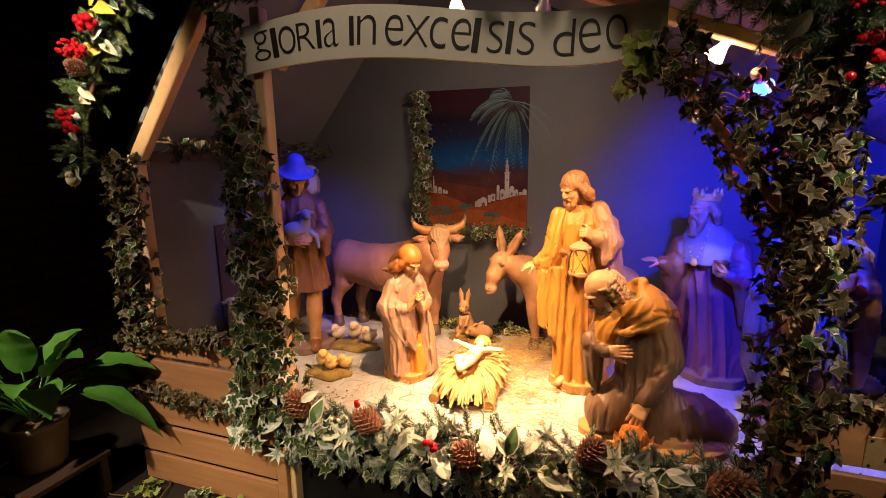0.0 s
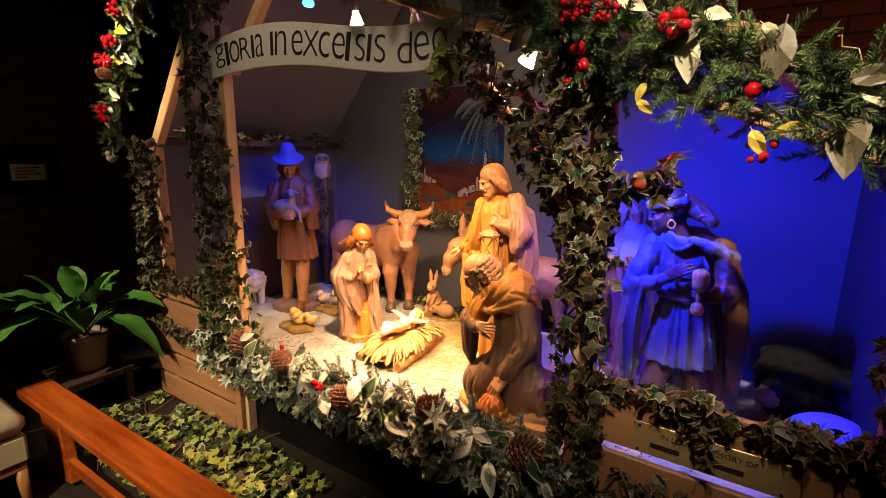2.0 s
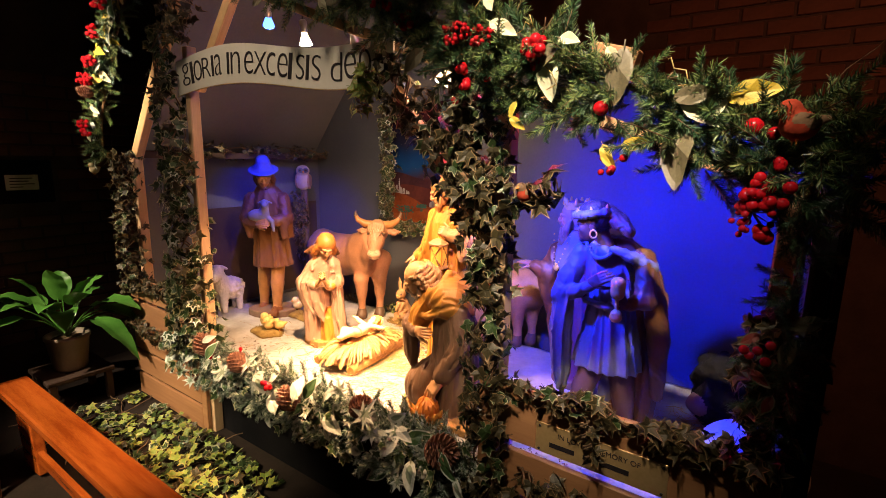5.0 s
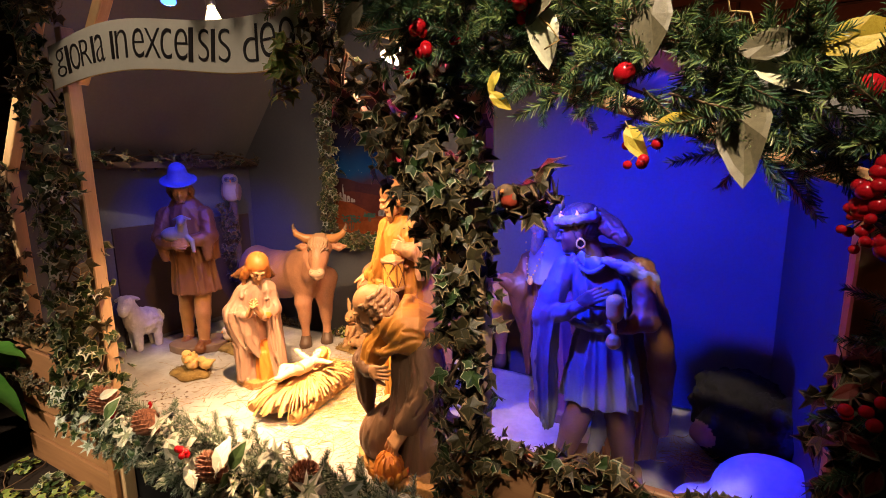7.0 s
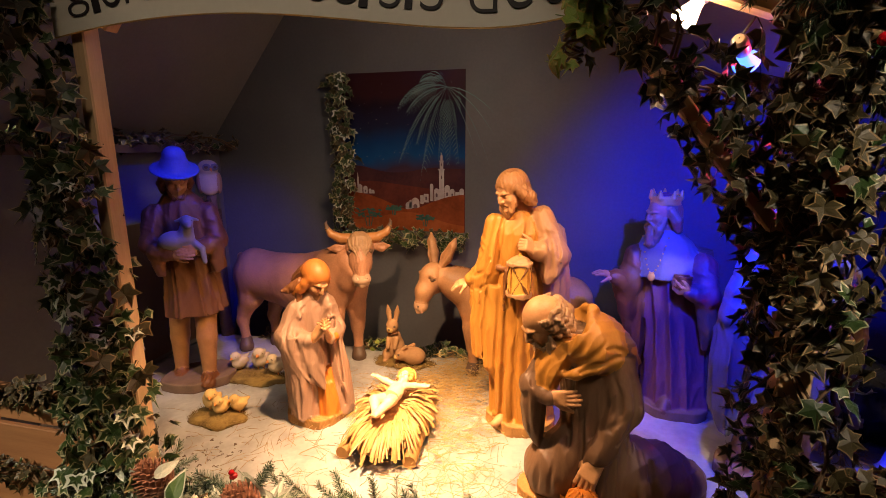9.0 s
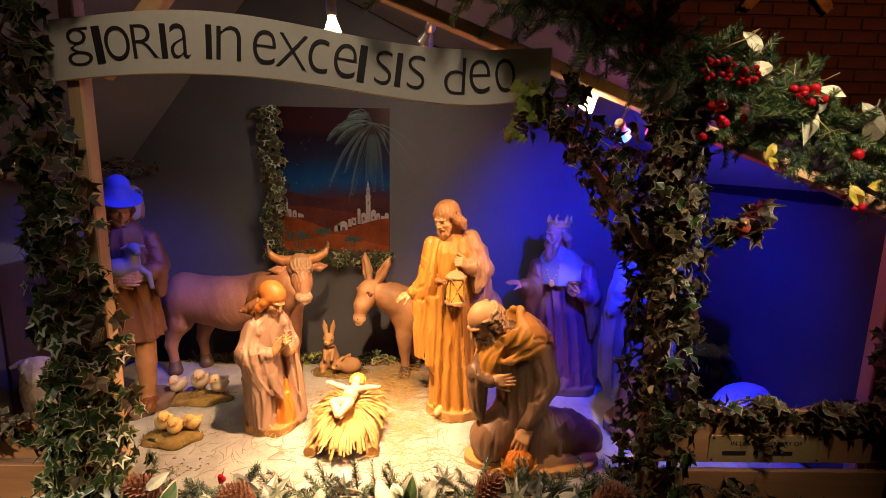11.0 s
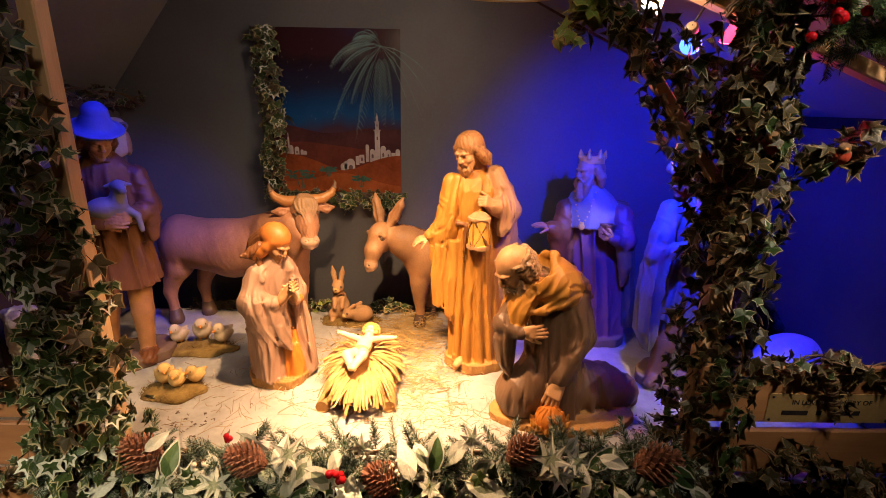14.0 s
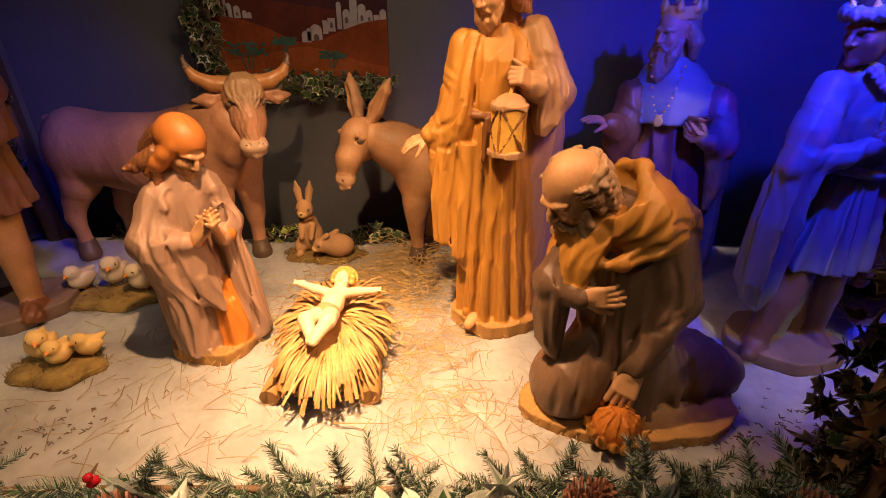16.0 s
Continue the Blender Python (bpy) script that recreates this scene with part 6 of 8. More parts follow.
for k in (-1, 1):
    h.limb([ox(0.040 * k, 0.010, 0.068), ox(0.085 * k, -0.004, 0.072), ox(0.126 * k, -0.016, 0.092), ox(0.142 * k, -0.020, 0.118)], [0.027, 0.023, 0.017, 0.011], HORN, 0.005)
    h.limb([ox(0.141 * k, -0.020, 0.116), ox(0.148 * k, -0.022, 0.138), ox(0.144 * k, -0.020, 0.152)], [0.0115, 0.007, 0.003], HOOF, 0.003)
    h.limb([ox(0.052 * k, 0.014, 0.036), ox(0.100 * k, 0.018, 0.026), ox(0.142 * k, 0.022, 0.030)], [0.015, 0.025, 0.006], OXHIDE, 0.006, squash=0.6)
    h.cut(ox(0.104 * k, -0.004, 0.026), (0.030, 0.010, 0.012), turn, 0.006)
    h.cut(ox(0.050 * k, -0.040, 0.006), (0.015, 0.012, 0.009), turn, 0.005)
    h.ball(ox(0.047 * k, -0.034, 0.006), (0.012, 0.011, 0.010), HOOF, turn, 0.002)
    h.limb([ox(0.028 * k, -0.050, 0.016), ox(0.044 * k, -0.046, 0.021), ox(0.058 * k, -0.032, 0.014)], [0.005, 0.007, 0.005], OXHIDE, 0.005)
    h.cut(ox(0.020 * k, -0.074, -0.120), (0.009, 0.010, 0.006), turn, 0.003)
    h.ball(ox(0.020 * k, -0.064, -0.120), (0.007, 0.006, 0.005), HOOF, turn, 0.001)
for x, y, hip in ((-1.605, 2.535, 0.078), (-1.49, 2.64, 0.070)):
    s.limb([(x + 0.055, y + 0.03, 0.85), (x + 0.045, y + 0.01, 0.72), (x + 0.010, y + 0.004, 0.655), (x - 0.006, y, 0.60), (x + 0.004, y, 0.49)], [hip, 0.056, 0.034, 0.026, 0.023], OXHIDE)
    s.limb([(x + 0.004, y, 0.487), (x + 0.012, y - 0.012, 0.456)], [0.030, 0.037], HOOF, 0.006)
for x, y in ((-1.035, 2.46), (-0.97, 2.565)):
    s.limb([(x - 0.02, y + 0.04, 0.82), (x - 0.005, y, 0.70), (x, y, 0.64), (x, y, 0.60), (x, y, 0.49)], [0.068, 0.042, 0.032, 0.026, 0.023], OXHIDE)
    s.limb([(x, y, 0.487), (x + 0.006, y - 0.012, 0.456)], [0.030, 0.037], HOOF, 0.006)
s.limb([(-1.635, 2.60, 0.93), (-1.668, 2.605, 0.85), (-1.66, 2.60, 0.66)], [0.020, 0.013, 0.016], OXHIDE, 0.01)
s.stand("statue", (-1.28, 2.54, FLOOR - 0.002), "carved brown ox statue with curved horns", "animal statue", "nativity animals")

s = Carving(0.0060, 0.028)
s.limb([(-0.34, 2.58, 0.775), (-0.15, 2.66, 0.765), (0.05, 2.72, 0.77)], [0.118, 0.122, 0.115], DONKEY)
s.limb([(-0.34, 2.57, 0.80), (-0.44, 2.545, 0.865), (-0.515, 2.52, 0.905)], [0.108, 0.080, 0.060], DONKEY, crease=0.0)
h = s.fine(0.0030)
rot = Matrix.Rotation(radians(-38), 3, "Z") @ Matrix.Rotation(radians(-12), 3, "X")
turn = tuple(math.degrees(k) for k in rot.to_euler())


def ass(x, y, z):
    return tuple(Vector((-0.562, 2.500, 0.900)) + rot @ Vector((x, y, z)))


h.ball(ass(0, 0.004, 0.020), (0.052, 0.062, 0.056), DONKEY, turn)
h.ball(ass(0, 0.020, -0.022), (0.044, 0.052, 0.050), DONKEY, turn, 0.02)
h.limb([ass(0, -0.010, 0.0), ass(0, -0.034, -0.060), ass(0, -0.040, -0.108)], [0.050, 0.040, 0.030], DONKEY, 0.02)
h.ball(ass(0, -0.040, -0.128), (0.034, 0.033, 0.030), DONKEYPALE, turn, 0.012)
h.limb([ass(-0.020, -0.044, -0.150), ass(0, -0.050, -0.154), ass(0.020, -0.044, -0.150)], [0.008, 0.011, 0.008], DONKEYPALE, 0.005)
for k in (-1, 1):
    h.limb([ass(0.028 * k, 0.020, 0.060), ass(0.050 * k, 0.022, 0.110), ass(0.078 * k, 0.022, 0.165), ass(0.090 * k, 0.022, 0.200)], [0.018, 0.027, 0.020, 0.006], DONKEY, 0.008)
    h.cut(ass(0.062 * k, -0.004, 0.118), (0.014, 0.016, 0.062), tuple(math.degrees(v) for v in (rot @ Matrix.Rotation(radians(24 * k), 3, "Y")).to_euler()), 0.006)
    h.cut(ass(0.044 * k, -0.038, 0.004), (0.014, 0.012, 0.009), turn, 0.005)
    h.ball(ass(0.041 * k, -0.032, 0.003), (0.011, 0.011, 0.010), HOOF, turn, 0.002)
    h.limb([ass(0.024 * k, -0.048, 0.014), ass(0.040 * k, -0.044, 0.020), ass(0.052 * k, -0.026, 0.012)], [0.005, 0.007, 0.005], DONKEY, 0.005)
    h.cut(ass(0.015 * k, -0.074, -0.128), (0.007, 0.010, 0.006), turn, 0.003)
    h.ball(ass(0.015 * k, -0.066, -0.128), (0.006, 0.005, 0.005), HOOF, turn, 0.001)
for k in range(10):
    u = k / 9
    s.limb([(-0.535 + 0.19 * u, 2.535 + 0.05 * u, 0.955 - 0.050 * u), (-0.525 + 0.19 * u, 2.522 + 0.05 * u, 0.972 - 0.055 * u)], [0.015, 0.007], HAIR, 0.005, crease=0.0)
for x, y in ((-0.375, 2.52), (-0.325, 2.62), (0.01, 2.655), (0.06, 2.74)):
    s.limb([(x + 0.01, y + 0.02, 0.76), (x, y, 0.67), (x, y - 0.004, 0.625), (x, y, 0.58), (x + 0.004, y, 0.50)], [0.068, 0.042, 0.032, 0.025, 0.023], DONKEY)
    s.limb([(x + 0.004, y, 0.487), (x, y - 0.010, 0.456)], [0.028, 0.034], HOOF, 0.006)
s.stand("statue", (-0.2, 2.6, FLOOR - 0.002), "carved brown donkey statue with long upright ears", "animal statue", "nativity animals")

# the rabbits: one upright, one crouching before it
s = Carving(0.0036, 0.012)
s.ball((-0.785, 2.600, 0.500), (0.046, 0.050, 0.062), FUR)
s.ball((-0.787, 2.590, 0.555), (0.035, 0.036, 0.040), FUR)
s.ball((-0.790, 2.572, 0.622), (0.031, 0.035, 0.034), FUR)
s.ball((-0.792, 2.545, 0.612), (0.017, 0.014, 0.015), DOWN, soft=0.006)
for k in (-1, 1):
    s.limb([(-0.790 + 0.014 * k, 2.580, 0.645), (-0.790 + 0.022 * k, 2.588, 0.690), (-0.790 + 0.026 * k, 2.586, 0.725)], [0.011, 0.014, 0.004], FUR, 0.004, squash=0.7)
    s.cut((-0.790 + 0.023 * k, 2.572, 0.688), (0.006, 0.006, 0.022), (0, 8 * k, 0), 0.003)
    s.limb([(-0.786 + 0.020 * k, 2.562, 0.560), (-0.786 + 0.017 * k, 2.540, 0.520)], [0.013, 0.010], FUR, 0.006)
    s.ball((-0.786 + 0.034 * k, 2.575, 0.470), (0.024, 0.034, 0.030), FUR)
    s.ball((-0.786 + 0.032 * k, 2.545, 0.452), (0.014, 0.026, 0.012), FUR, soft=0.006)
    s.ball((-0.790 + 0.020 * k, 2.548, 0.628), 0.0058, HOOF, soft=0.001)
s.ball((-0.792, 2.532, 0.616), (0.005, 0.003, 0.004), HOOF, soft=0.001)
s.limb([(-0.818, 2.565, 0.592), (-0.787, 2.548, 0.586), (-0.757, 2.565, 0.592)], 0.0045, TANCLOTH, 0.002, crease=0.0)
s.stand("statue", (-0.785, 2.59, FLOOR + 0.006), "small fawn rabbit figure sitting upright on moss", "animal statue", "small animals")
s = Carving(0.0036, 0.012)
s.ball((-0.672, 2.545, 0.488), (0.060, 0.046, 0.044), FUR)
s.ball((-0.728, 2.520, 0.500), (0.031, 0.029, 0.029), FUR)
s.ball((-0.748, 2.504, 0.492), (0.014, 0.012, 0.012), DOWN, soft=0.006)
for k in (-1, 1):
    s.limb([(-0.715 + 0.010 * k, 2.530 + 0.016 * k, 0.525), (-0.690 + 0.014 * k, 2.540 + 0.018 * k, 0.540)], [0.009, 0.010], FUR, 0.003)
s.ball((-0.732, 2.494, 0.508), 0.0055, HOOF, soft=0.001)
s.stand("statue", (-0.69, 2.54, FLOOR + 0.004), "small fawn rabbit figure crouching on moss", "animal statue", "small animals")


def bird(at, size, turn, body, head, label, wing=None, name="bird_figure", category="bird figure", group="small animals"):
    """A plump little bird: body, head, beak, tail and folded wings, in one piece."""
    s = Carving(max(0.0022, size * 0.07), size * 0.18)
    x, y, z = at
    c, d = math.cos(radians(turn)), math.sin(radians(turn))

    def q(a, b, h):
        return (x + size * (a * c - b * d), y + size * (a * d + b * c), z + size * h)
    k = size
    s.ball(q(0, 0, 0.74), (0.64 * k, 0.56 * k, 0.56 * k), body, (0, -12, turn))
    s.ball(q(0.36, 0, 1.30), (0.40 * k, 0.38 * k, 0.38 * k), head)
    s.limb([q(0.70, 0, 1.26), q(0.90, 0, 1.20)], [0.12 * k, 0.04 * k], BEAK, 0.05 * k)
    s.limb([q(-0.5, 0, 0.9), q(-0.85, 0, 0.98)], [0.24 * k, 0.14 * k], wing or body)
    for b in (0.46, -0.46):
        s.ball(q(-0.1, b, 0.86), (0.48 * k, 0.12 * k, 0.30 * k), wing or body, (0, -10, turn), 0.06 * k)
        s.ball(q(0.60, b * 0.62, 1.38), 0.05 * k, HOOF, soft=0.02 * k)
        s.limb([q(0.05, b * 0.4, 0.35), q(0.08, b * 0.4, 0.02)], [0.06 * k, 0.05 * k], BEAK, 0.03 * k)
    return s.stand(name, at, label, category, group)


def moss_pad(at, rx, ry, h, label):
    """A low ragged mat of moss with loose fibres."""
    bm = bmesh.new()
    r = random.Random(int(abs(at[0]) * 1000))
    rings = []
    for f, z in ((1.0, 0.0), (0.97, h * 0.6), (0.75, h), (0.35, h * 1.1)):
        rings.append([bm.verts.new((at[0] + rx * f * (1 + 0.12 * math.sin(5 * a + f) + r.uniform(-.05, .05)) * math.cos(a), at[1] + ry * f * (1 + 0.12 * math.sin(5 * a + f)) * math.sin(a), at[2] + z + r.uniform(-.003, .003))) for a in (2 * math.pi * k / 28 for k in range(28))])
    for a, b in zip(rings, rings[1:]):
        for k in range(28):
            bm.faces.new((a[k], a[(k + 1) % 28], b[(k + 1) % 28], b[k])).smooth = True
    bm.faces.new(rings[-1])
    bm.faces.new(rings[0][::-1])
    for k in range(1500):
        a, f = r.uniform(0, 6.28), math.sqrt(r.random()) * 1.06
        p = Vector((at[0] + rx * f * math.cos(a), at[1] + ry * f * math.sin(a), at[2] + h * (1.05 - 0.6 * f * f)))
        e = p + Vector((r.uniform(-.020, .020), r.uniform(-.020, .020), r.uniform(-.002, .016)))
        side = Vector((-(e - p).y, (e - p).x, 0)).normalized() * 0.0012
        bm.faces.new((bm.verts.new(p - side), bm.verts.new(p + side), bm.verts.new(e)))
    return whole("moss_mat", bm, MOSS, at, label, "moss", "moss mats")


moss_pad((-0.73, 2.56, FLOOR - 0.004), 0.15, 0.085, 0.014, "mat of brown-green moss under the rabbits")
moss_pad((-1.285, 1.905, FLOOR - 0.004), 0.115, 0.075, 0.028, "mat of brown moss under the ducklings")
moss_pad((-1.345, 2.235, FLOOR - 0.004), 0.16, 0.075, 0.026, "mat of brown moss under the chicks")
bird((-1.325, 1.93, FLOOR + 0.020), 0.060, -60, DOWN, DOWN, "yellow duckling figure with an orange beak")
bird((-1.27, 1.91, FLOOR + 0.018), 0.052, -80, DOWN, DOWN, "yellow duckling figure with an orange beak")
bird((-1.215, 1.945, FLOOR + 0.018), 0.048, -120, DOWN, DOWN, "yellow duckling figure with an orange beak")
bird((-1.445, 2.265, FLOOR + 0.018), 0.060, -100, WHITEDOWN, WHITEDOWN, "white chick figure pecking at the moss")
bird((-1.355, 2.30, FLOOR + 0.018), 0.070, -70, WHITEDOWN, WHITEDOWN, "white chick figure standing on the moss")
bird((-1.25, 2.27, FLOOR + 0.018), 0.064, -110, WHITEDOWN, WHITEDOWN, "white chick figure standing on the moss")

s = Carving(0.0065, 0.02)
s.ball((-1.855, 2.02, 0.600), (0.062, 0.098, 0.074), WOOL)
s.limb([(-1.845, 1.96, 0.63), (-1.825, 1.925, 0.705)], [0.058, 0.044], WOOL)
s.limb([(-1.818, 1.915, 0.742), (-1.790, 1.885, 0.715), (-1.776, 1.872, 0.698)], [0.040, 0.031, 0.022], WOOL, 0.01)
for a, b in (((-1.850, 1.905, 0.765), (-1.876, 1.890, 0.750)), ((-1.800, 1.940, 0.768), (-1.782, 1.962, 0.756))):
    s.limb([a, b], [0.012, 0.009], WOOL, 0.004)
s.ball((-1.812, 1.876, 0.742), 0.006, HOOF, soft=0.001)
s.ball((-1.786, 1.906, 0.742), 0.006, HOOF, soft=0.001)
s.ball((-1.770, 1.866, 0.700), (0.008, 0.008, 0.005), DUSTY, soft=0.002)
for x, y in ((-1.885, 1.965), (-1.83, 1.96), (-1.885, 2.07), (-1.83, 2.07)):
    s.limb([(x, y, 0.57), (x, y, 0.455)], [0.028, 0.019], WOOL)
for k in range(110):
    a, b = rng.uniform(0, 6.28), rng.uniform(-1, 1)
    q = math.sqrt(1 - b * b)
    s.ball((-1.855 + 0.060 * q * math.cos(a), 2.02 + 0.095 * q * math.sin(a), 0.602 + 0.071 * b), 0.014, WOOL, soft=0.006)
s.stand("statue", (-1.855, 2.0, FLOOR - 0.002), "white woolly sheep figure standing by the ivy post", "animal statue", "small animals")

# owl on its ivy stump
bm = tube(bmesh.new(), [(-1.83, 2.68, FLOOR - 0.02), (-1.84, 2.67, 0.8), (-1.83, 2.66, 1.24)], [0.035, 0.03, 0.026], 10)
whole("branch_stump", bm, BARK, (-1.83, 2.68, FLOOR - 0.02), "upright brown branch behind the shepherd", "branch")
s = Carving(0.005, 0.012)
s.ball((-1.83, 2.65, 1.31), (0.055, 0.050, 0.072), WHITEDOWN)
s.ball((-1.828, 2.64, 1.385), (0.050, 0.046, 0.042), WHITEDOWN)
for dx in (-0.02, 0.02):
    s.ball((-1.812 + dx, 2.597 + dx * 0.2, 1.39), (0.019, 0.010, 0.019), ERMINE, soft=0.004)
    s.ball((-1.812 + dx, 2.587 + dx * 0.2, 1.39), 0.007, HOOF, soft=0.002)
s.limb([(-1.812, 2.592, 1.38), (-1.81, 2.588, 1.368)], [0.006, 0.003], BEAK, 0.002)
s.ball((-1.875, 2.655, 1.305), (0.018, 0.040, 0.058), CREAM, soft=0.006)
s.ball((-1.785, 2.655, 1.305), (0.018, 0.040, 0.058), CREAM, soft=0.006)
s.stand("owl_figure", (-1.83, 2.655, 1.236), "white owl figure perched on a branch stump", "bird figure", "small animals").rotation_euler.z = radians(35)

# snow mound and black fleece in the kings' bay
s = Carving(0.009, 0.03)
s.ball((1.17, 2.06, 0.50), (0.150, 0.115, 0.135), SNOW)
s.ball((1.26, 2.10, 0.47), (0.10, 0.10, 0.10), SNOW)
s.ball((1.04, 2.02, 0.45), (0.12, 0.12, 0.05), SNOW)
s.stand("snow_mound", (1.17, 2.06, FLOOR - 0.03), "rounded mound of white snow cloth", "snow mound")
s = Carving(0.009, 0.03)
s.ball((1.20, 2.36, 0.55), (0.17, 0.13, 0.125), BLACKWOOL)
# the second, taller black body also fills in the shadow behind the fleece
s.ball((1.10, 2.44, 0.60), (0.15, 0.11, 0.13), BLACKWOOL)
s.ball((1.06, 2.30, 0.56), (0.09, 0.08, 0.10), BLACKWOOL)
s.ball((0.995, 2.255, 0.565), (0.045, 0.042, 0.036), DUSTY)
s.limb([(1.03, 2.27, 0.64), (1.06, 2.26, 0.60)], [0.022, 0.014], BLACKWOOL)
for k in range(110):
    q = jitter(rng, 1).normalized()
    if k % 2:
        s.ball((1.10 + 0.145 * q.x, 2.44 + 0.105 * q.y, 0.60 + 0.125 * q.z), rng.uniform(0.016, 0.030), BLACKWOOL, soft=0.012)
    else:
        s.ball((1.20 + 0.165 * q.x, 2.36 + 0.125 * q.y, 0.56 + 0.12 * abs(q.z)), rng.uniform(0.016, 0.030), BLACKWOOL, soft=0.012)
s.stand("statue", (1.15, 2.33, FLOOR - 0.004), "black fleeced lying animal figure with a fawn muzzle, bulked out for shadow", "animal statue", "small animals")

# ---- foliage ----
def leaf_mesh(name, outline, materials, rim=0.78, fold=0.18, curl=-0.22, seed=0):
    """A leaf with a darker middle and a rim of its own, folded along its midrib, bent and curled at the tip."""
    bm = bmesh.new()
    q = random.Random(seed + 77)
    wob = 0.07 if seed else 0.0
    lean, roll, ripple = q.uniform(-.25, .25) * (seed > 0), q.uniform(-.35, .35) * (seed > 0), q.uniform(0, 6)

    def v(x, y):
        z = fold * abs(x) + curl * y * y * (1 if y > 0 else 0.4) + roll * x * y + 0.05 * math.sin(7 * x + 5 * y + ripple)
        return bm.verts.new((x + lean * y * y, y, z))
    full = [(x + q.uniform(-wob, wob) * (x > 0), y + q.uniform(-wob, wob)) for x, y in outline]
    full += [(-x - q.uniform(-wob, wob), y + q.uniform(-wob, wob)) for x, y in outline[::-1] if x > 1e-6]
    outer = [v(x, y) for x, y in full]
    inner = [v(x * rim, 0.12 + (y - 0.12) * rim) for x, y in full]
    mid = v(0, 0.14)
    n = len(full)
    for k in range(n):
        f = bm.faces.new((outer[k], outer[(k + 1) % n], inner[(k + 1) % n], inner[k]))
        f.material_index = 1
        bm.faces.new((inner[k], inner[(k + 1) % n], mid))
    tube(bm, [(0, -0.55, 0.06), (0, -0.2, 0.0), (0, 0.0, 0.01)], 0.022, 3)
    bmesh.ops.recalc_face_normals(bm, faces=bm.faces)
    return mesh_of(name, bm, materials)


IVY = [(0, 1.0), (0.17, 0.52), (0.30, 0.46), (0.68, 0.56), (0.46, 0.16), (0.60, -0.16), (0.20, -0.26), (0.0, -0.12)]
OVAL = [(0, 1.0), (0.14, 0.8), (0.30, 0.45), (0.34, 0.15), (0.22, -0.2), (0.0, -0.42)]
STAR = [(0, 1.0), (0.17, 0.28), (0.55, 0.62), (0.36, 0.10), (0.85, -0.08), (0.28, -0.22), (0.40, -0.72), (0.0, -0.32)]
ivy_green = [leaf_mesh("ivy_leaf", IVY, (IVYGREEN, IVYEDGE), r, f, c, k + 1) for k, (r, f, c) in enumerate(((0.84, 0.3, -0.35), (0.92, 0.1, -0.6), (0.74, 0.45, -0.15), (0.9, -0.2, -0.5), (0.86, 0.5, 0.2)))]
ivy_dark = [leaf_mesh("ivy_leaf_dark", IVY, (IVYDARK, IVYRIM), r, f, c, k + 9) for k, (r, f, c) in enumerate(((0.88, 0.35, -0.45), (0.92, 0.12, -0.7), (0.82, 0.5, -0.1), (0.9, -0.25, -0.5), (0.86, 0.55, 0.25)))]
ivy_lime = [leaf_mesh("ivy_leaf_lime", IVY, (IVYLIME, IVYYELLOW), r, f, c, k + 21) for k, (r, f, c) in enumerate(((0.8, 0.2, -0.3), (0.72, 0.12, -0.5), (0.85, 0.4, -0.2)))]
ivy_pale = [leaf_mesh("ivy_leaf_pale", IVY, (IVYGREEN, FROSTLEAF), r, f, c) for r, f, c in ((0.62, 0.2, -0.2), (0.7, 0.12, -0.35))]
leaf_cream, leaf_gold = leaf_mesh("silk_leaf", OVAL, (CREAMLEAF, CREAMLEAF), 0.8, 0.25, -0.25), leaf_mesh("silk_leaf_gold", OVAL, (GOLDLEAF, GOLDLEAF), 0.6, 0.25, -0.35)
leaf_brown, leaf_frost = leaf_mesh("silk_leaf_brown", OVAL, (BROWNLEAF, BROWNLEAF), 0.8, 0.25, -0.15), leaf_mesh("frosted_leaf", OVAL, (FROSTGREEN, FROSTLEAF), 0.55, 0.2, -0.3)
leaf_green, star_flower = leaf_mesh("green_leaf", OVAL, (GREENLEAF, FROSTLEAF), 0.86, 0.25, -0.3), leaf_mesh("star_leaf", STAR, (FROSTGREEN, FROSTLEAF), 0.5, 0.15, -0.15)
leaf_white = leaf_mesh("white_leaf", OVAL, (FROSTLEAF, FROSTLEAF), 0.8, 0.2, -0.3)
leaf_red = leaf_mesh("silk_leaf_red", OVAL, (REDLEAF, BROWNLEAF), 0.8, 0.25, -0.2)


def sprig_mesh(name, seed, materials, n=130, length=0.105, needle=0.024):
    """A twig of artificial pine with flat needles all round it."""
    r = random.Random(seed)
    bm = bmesh.new()
    bend = Vector((r.uniform(-.02, .02), 0, r.uniform(-.02, .02)))
    tube(bm, [(0, 0, 0), Vector((0, length * 0.5, 0)) + bend * 0.4, Vector((0, length, 0)) + bend], [0.0022, 0.0018, 0.001], 3, 2)
    for k in range(n):
        s = 0.04 + 0.96 * k / n
        p = Vector((0, length * s, 0)) + bend * s * s
        a = k * 2.4 + r.uniform(-.4, .4)
        out = Vector((math.cos(a), 0.75 + 0.5 * s, math.sin(a))).normalized()
        e = p + out * needle * (1.1 - 0.45 * s) * r.uniform(0.75, 1.15)
        w = out.cross(Vector((r.uniform(-1, 1), r.uniform(-1, 1), r.uniform(-1, 1)))).normalized() * 0.0011
        f = bm.faces.new((bm.verts.new(p - w), bm.verts.new(p + w), bm.verts.new(e + w * 0.5), bm.verts.new(e - w * 0.5)))
        f.material_index = 1 if r.random() < 0.5 else 0
    return mesh_of(name, bm, materials)


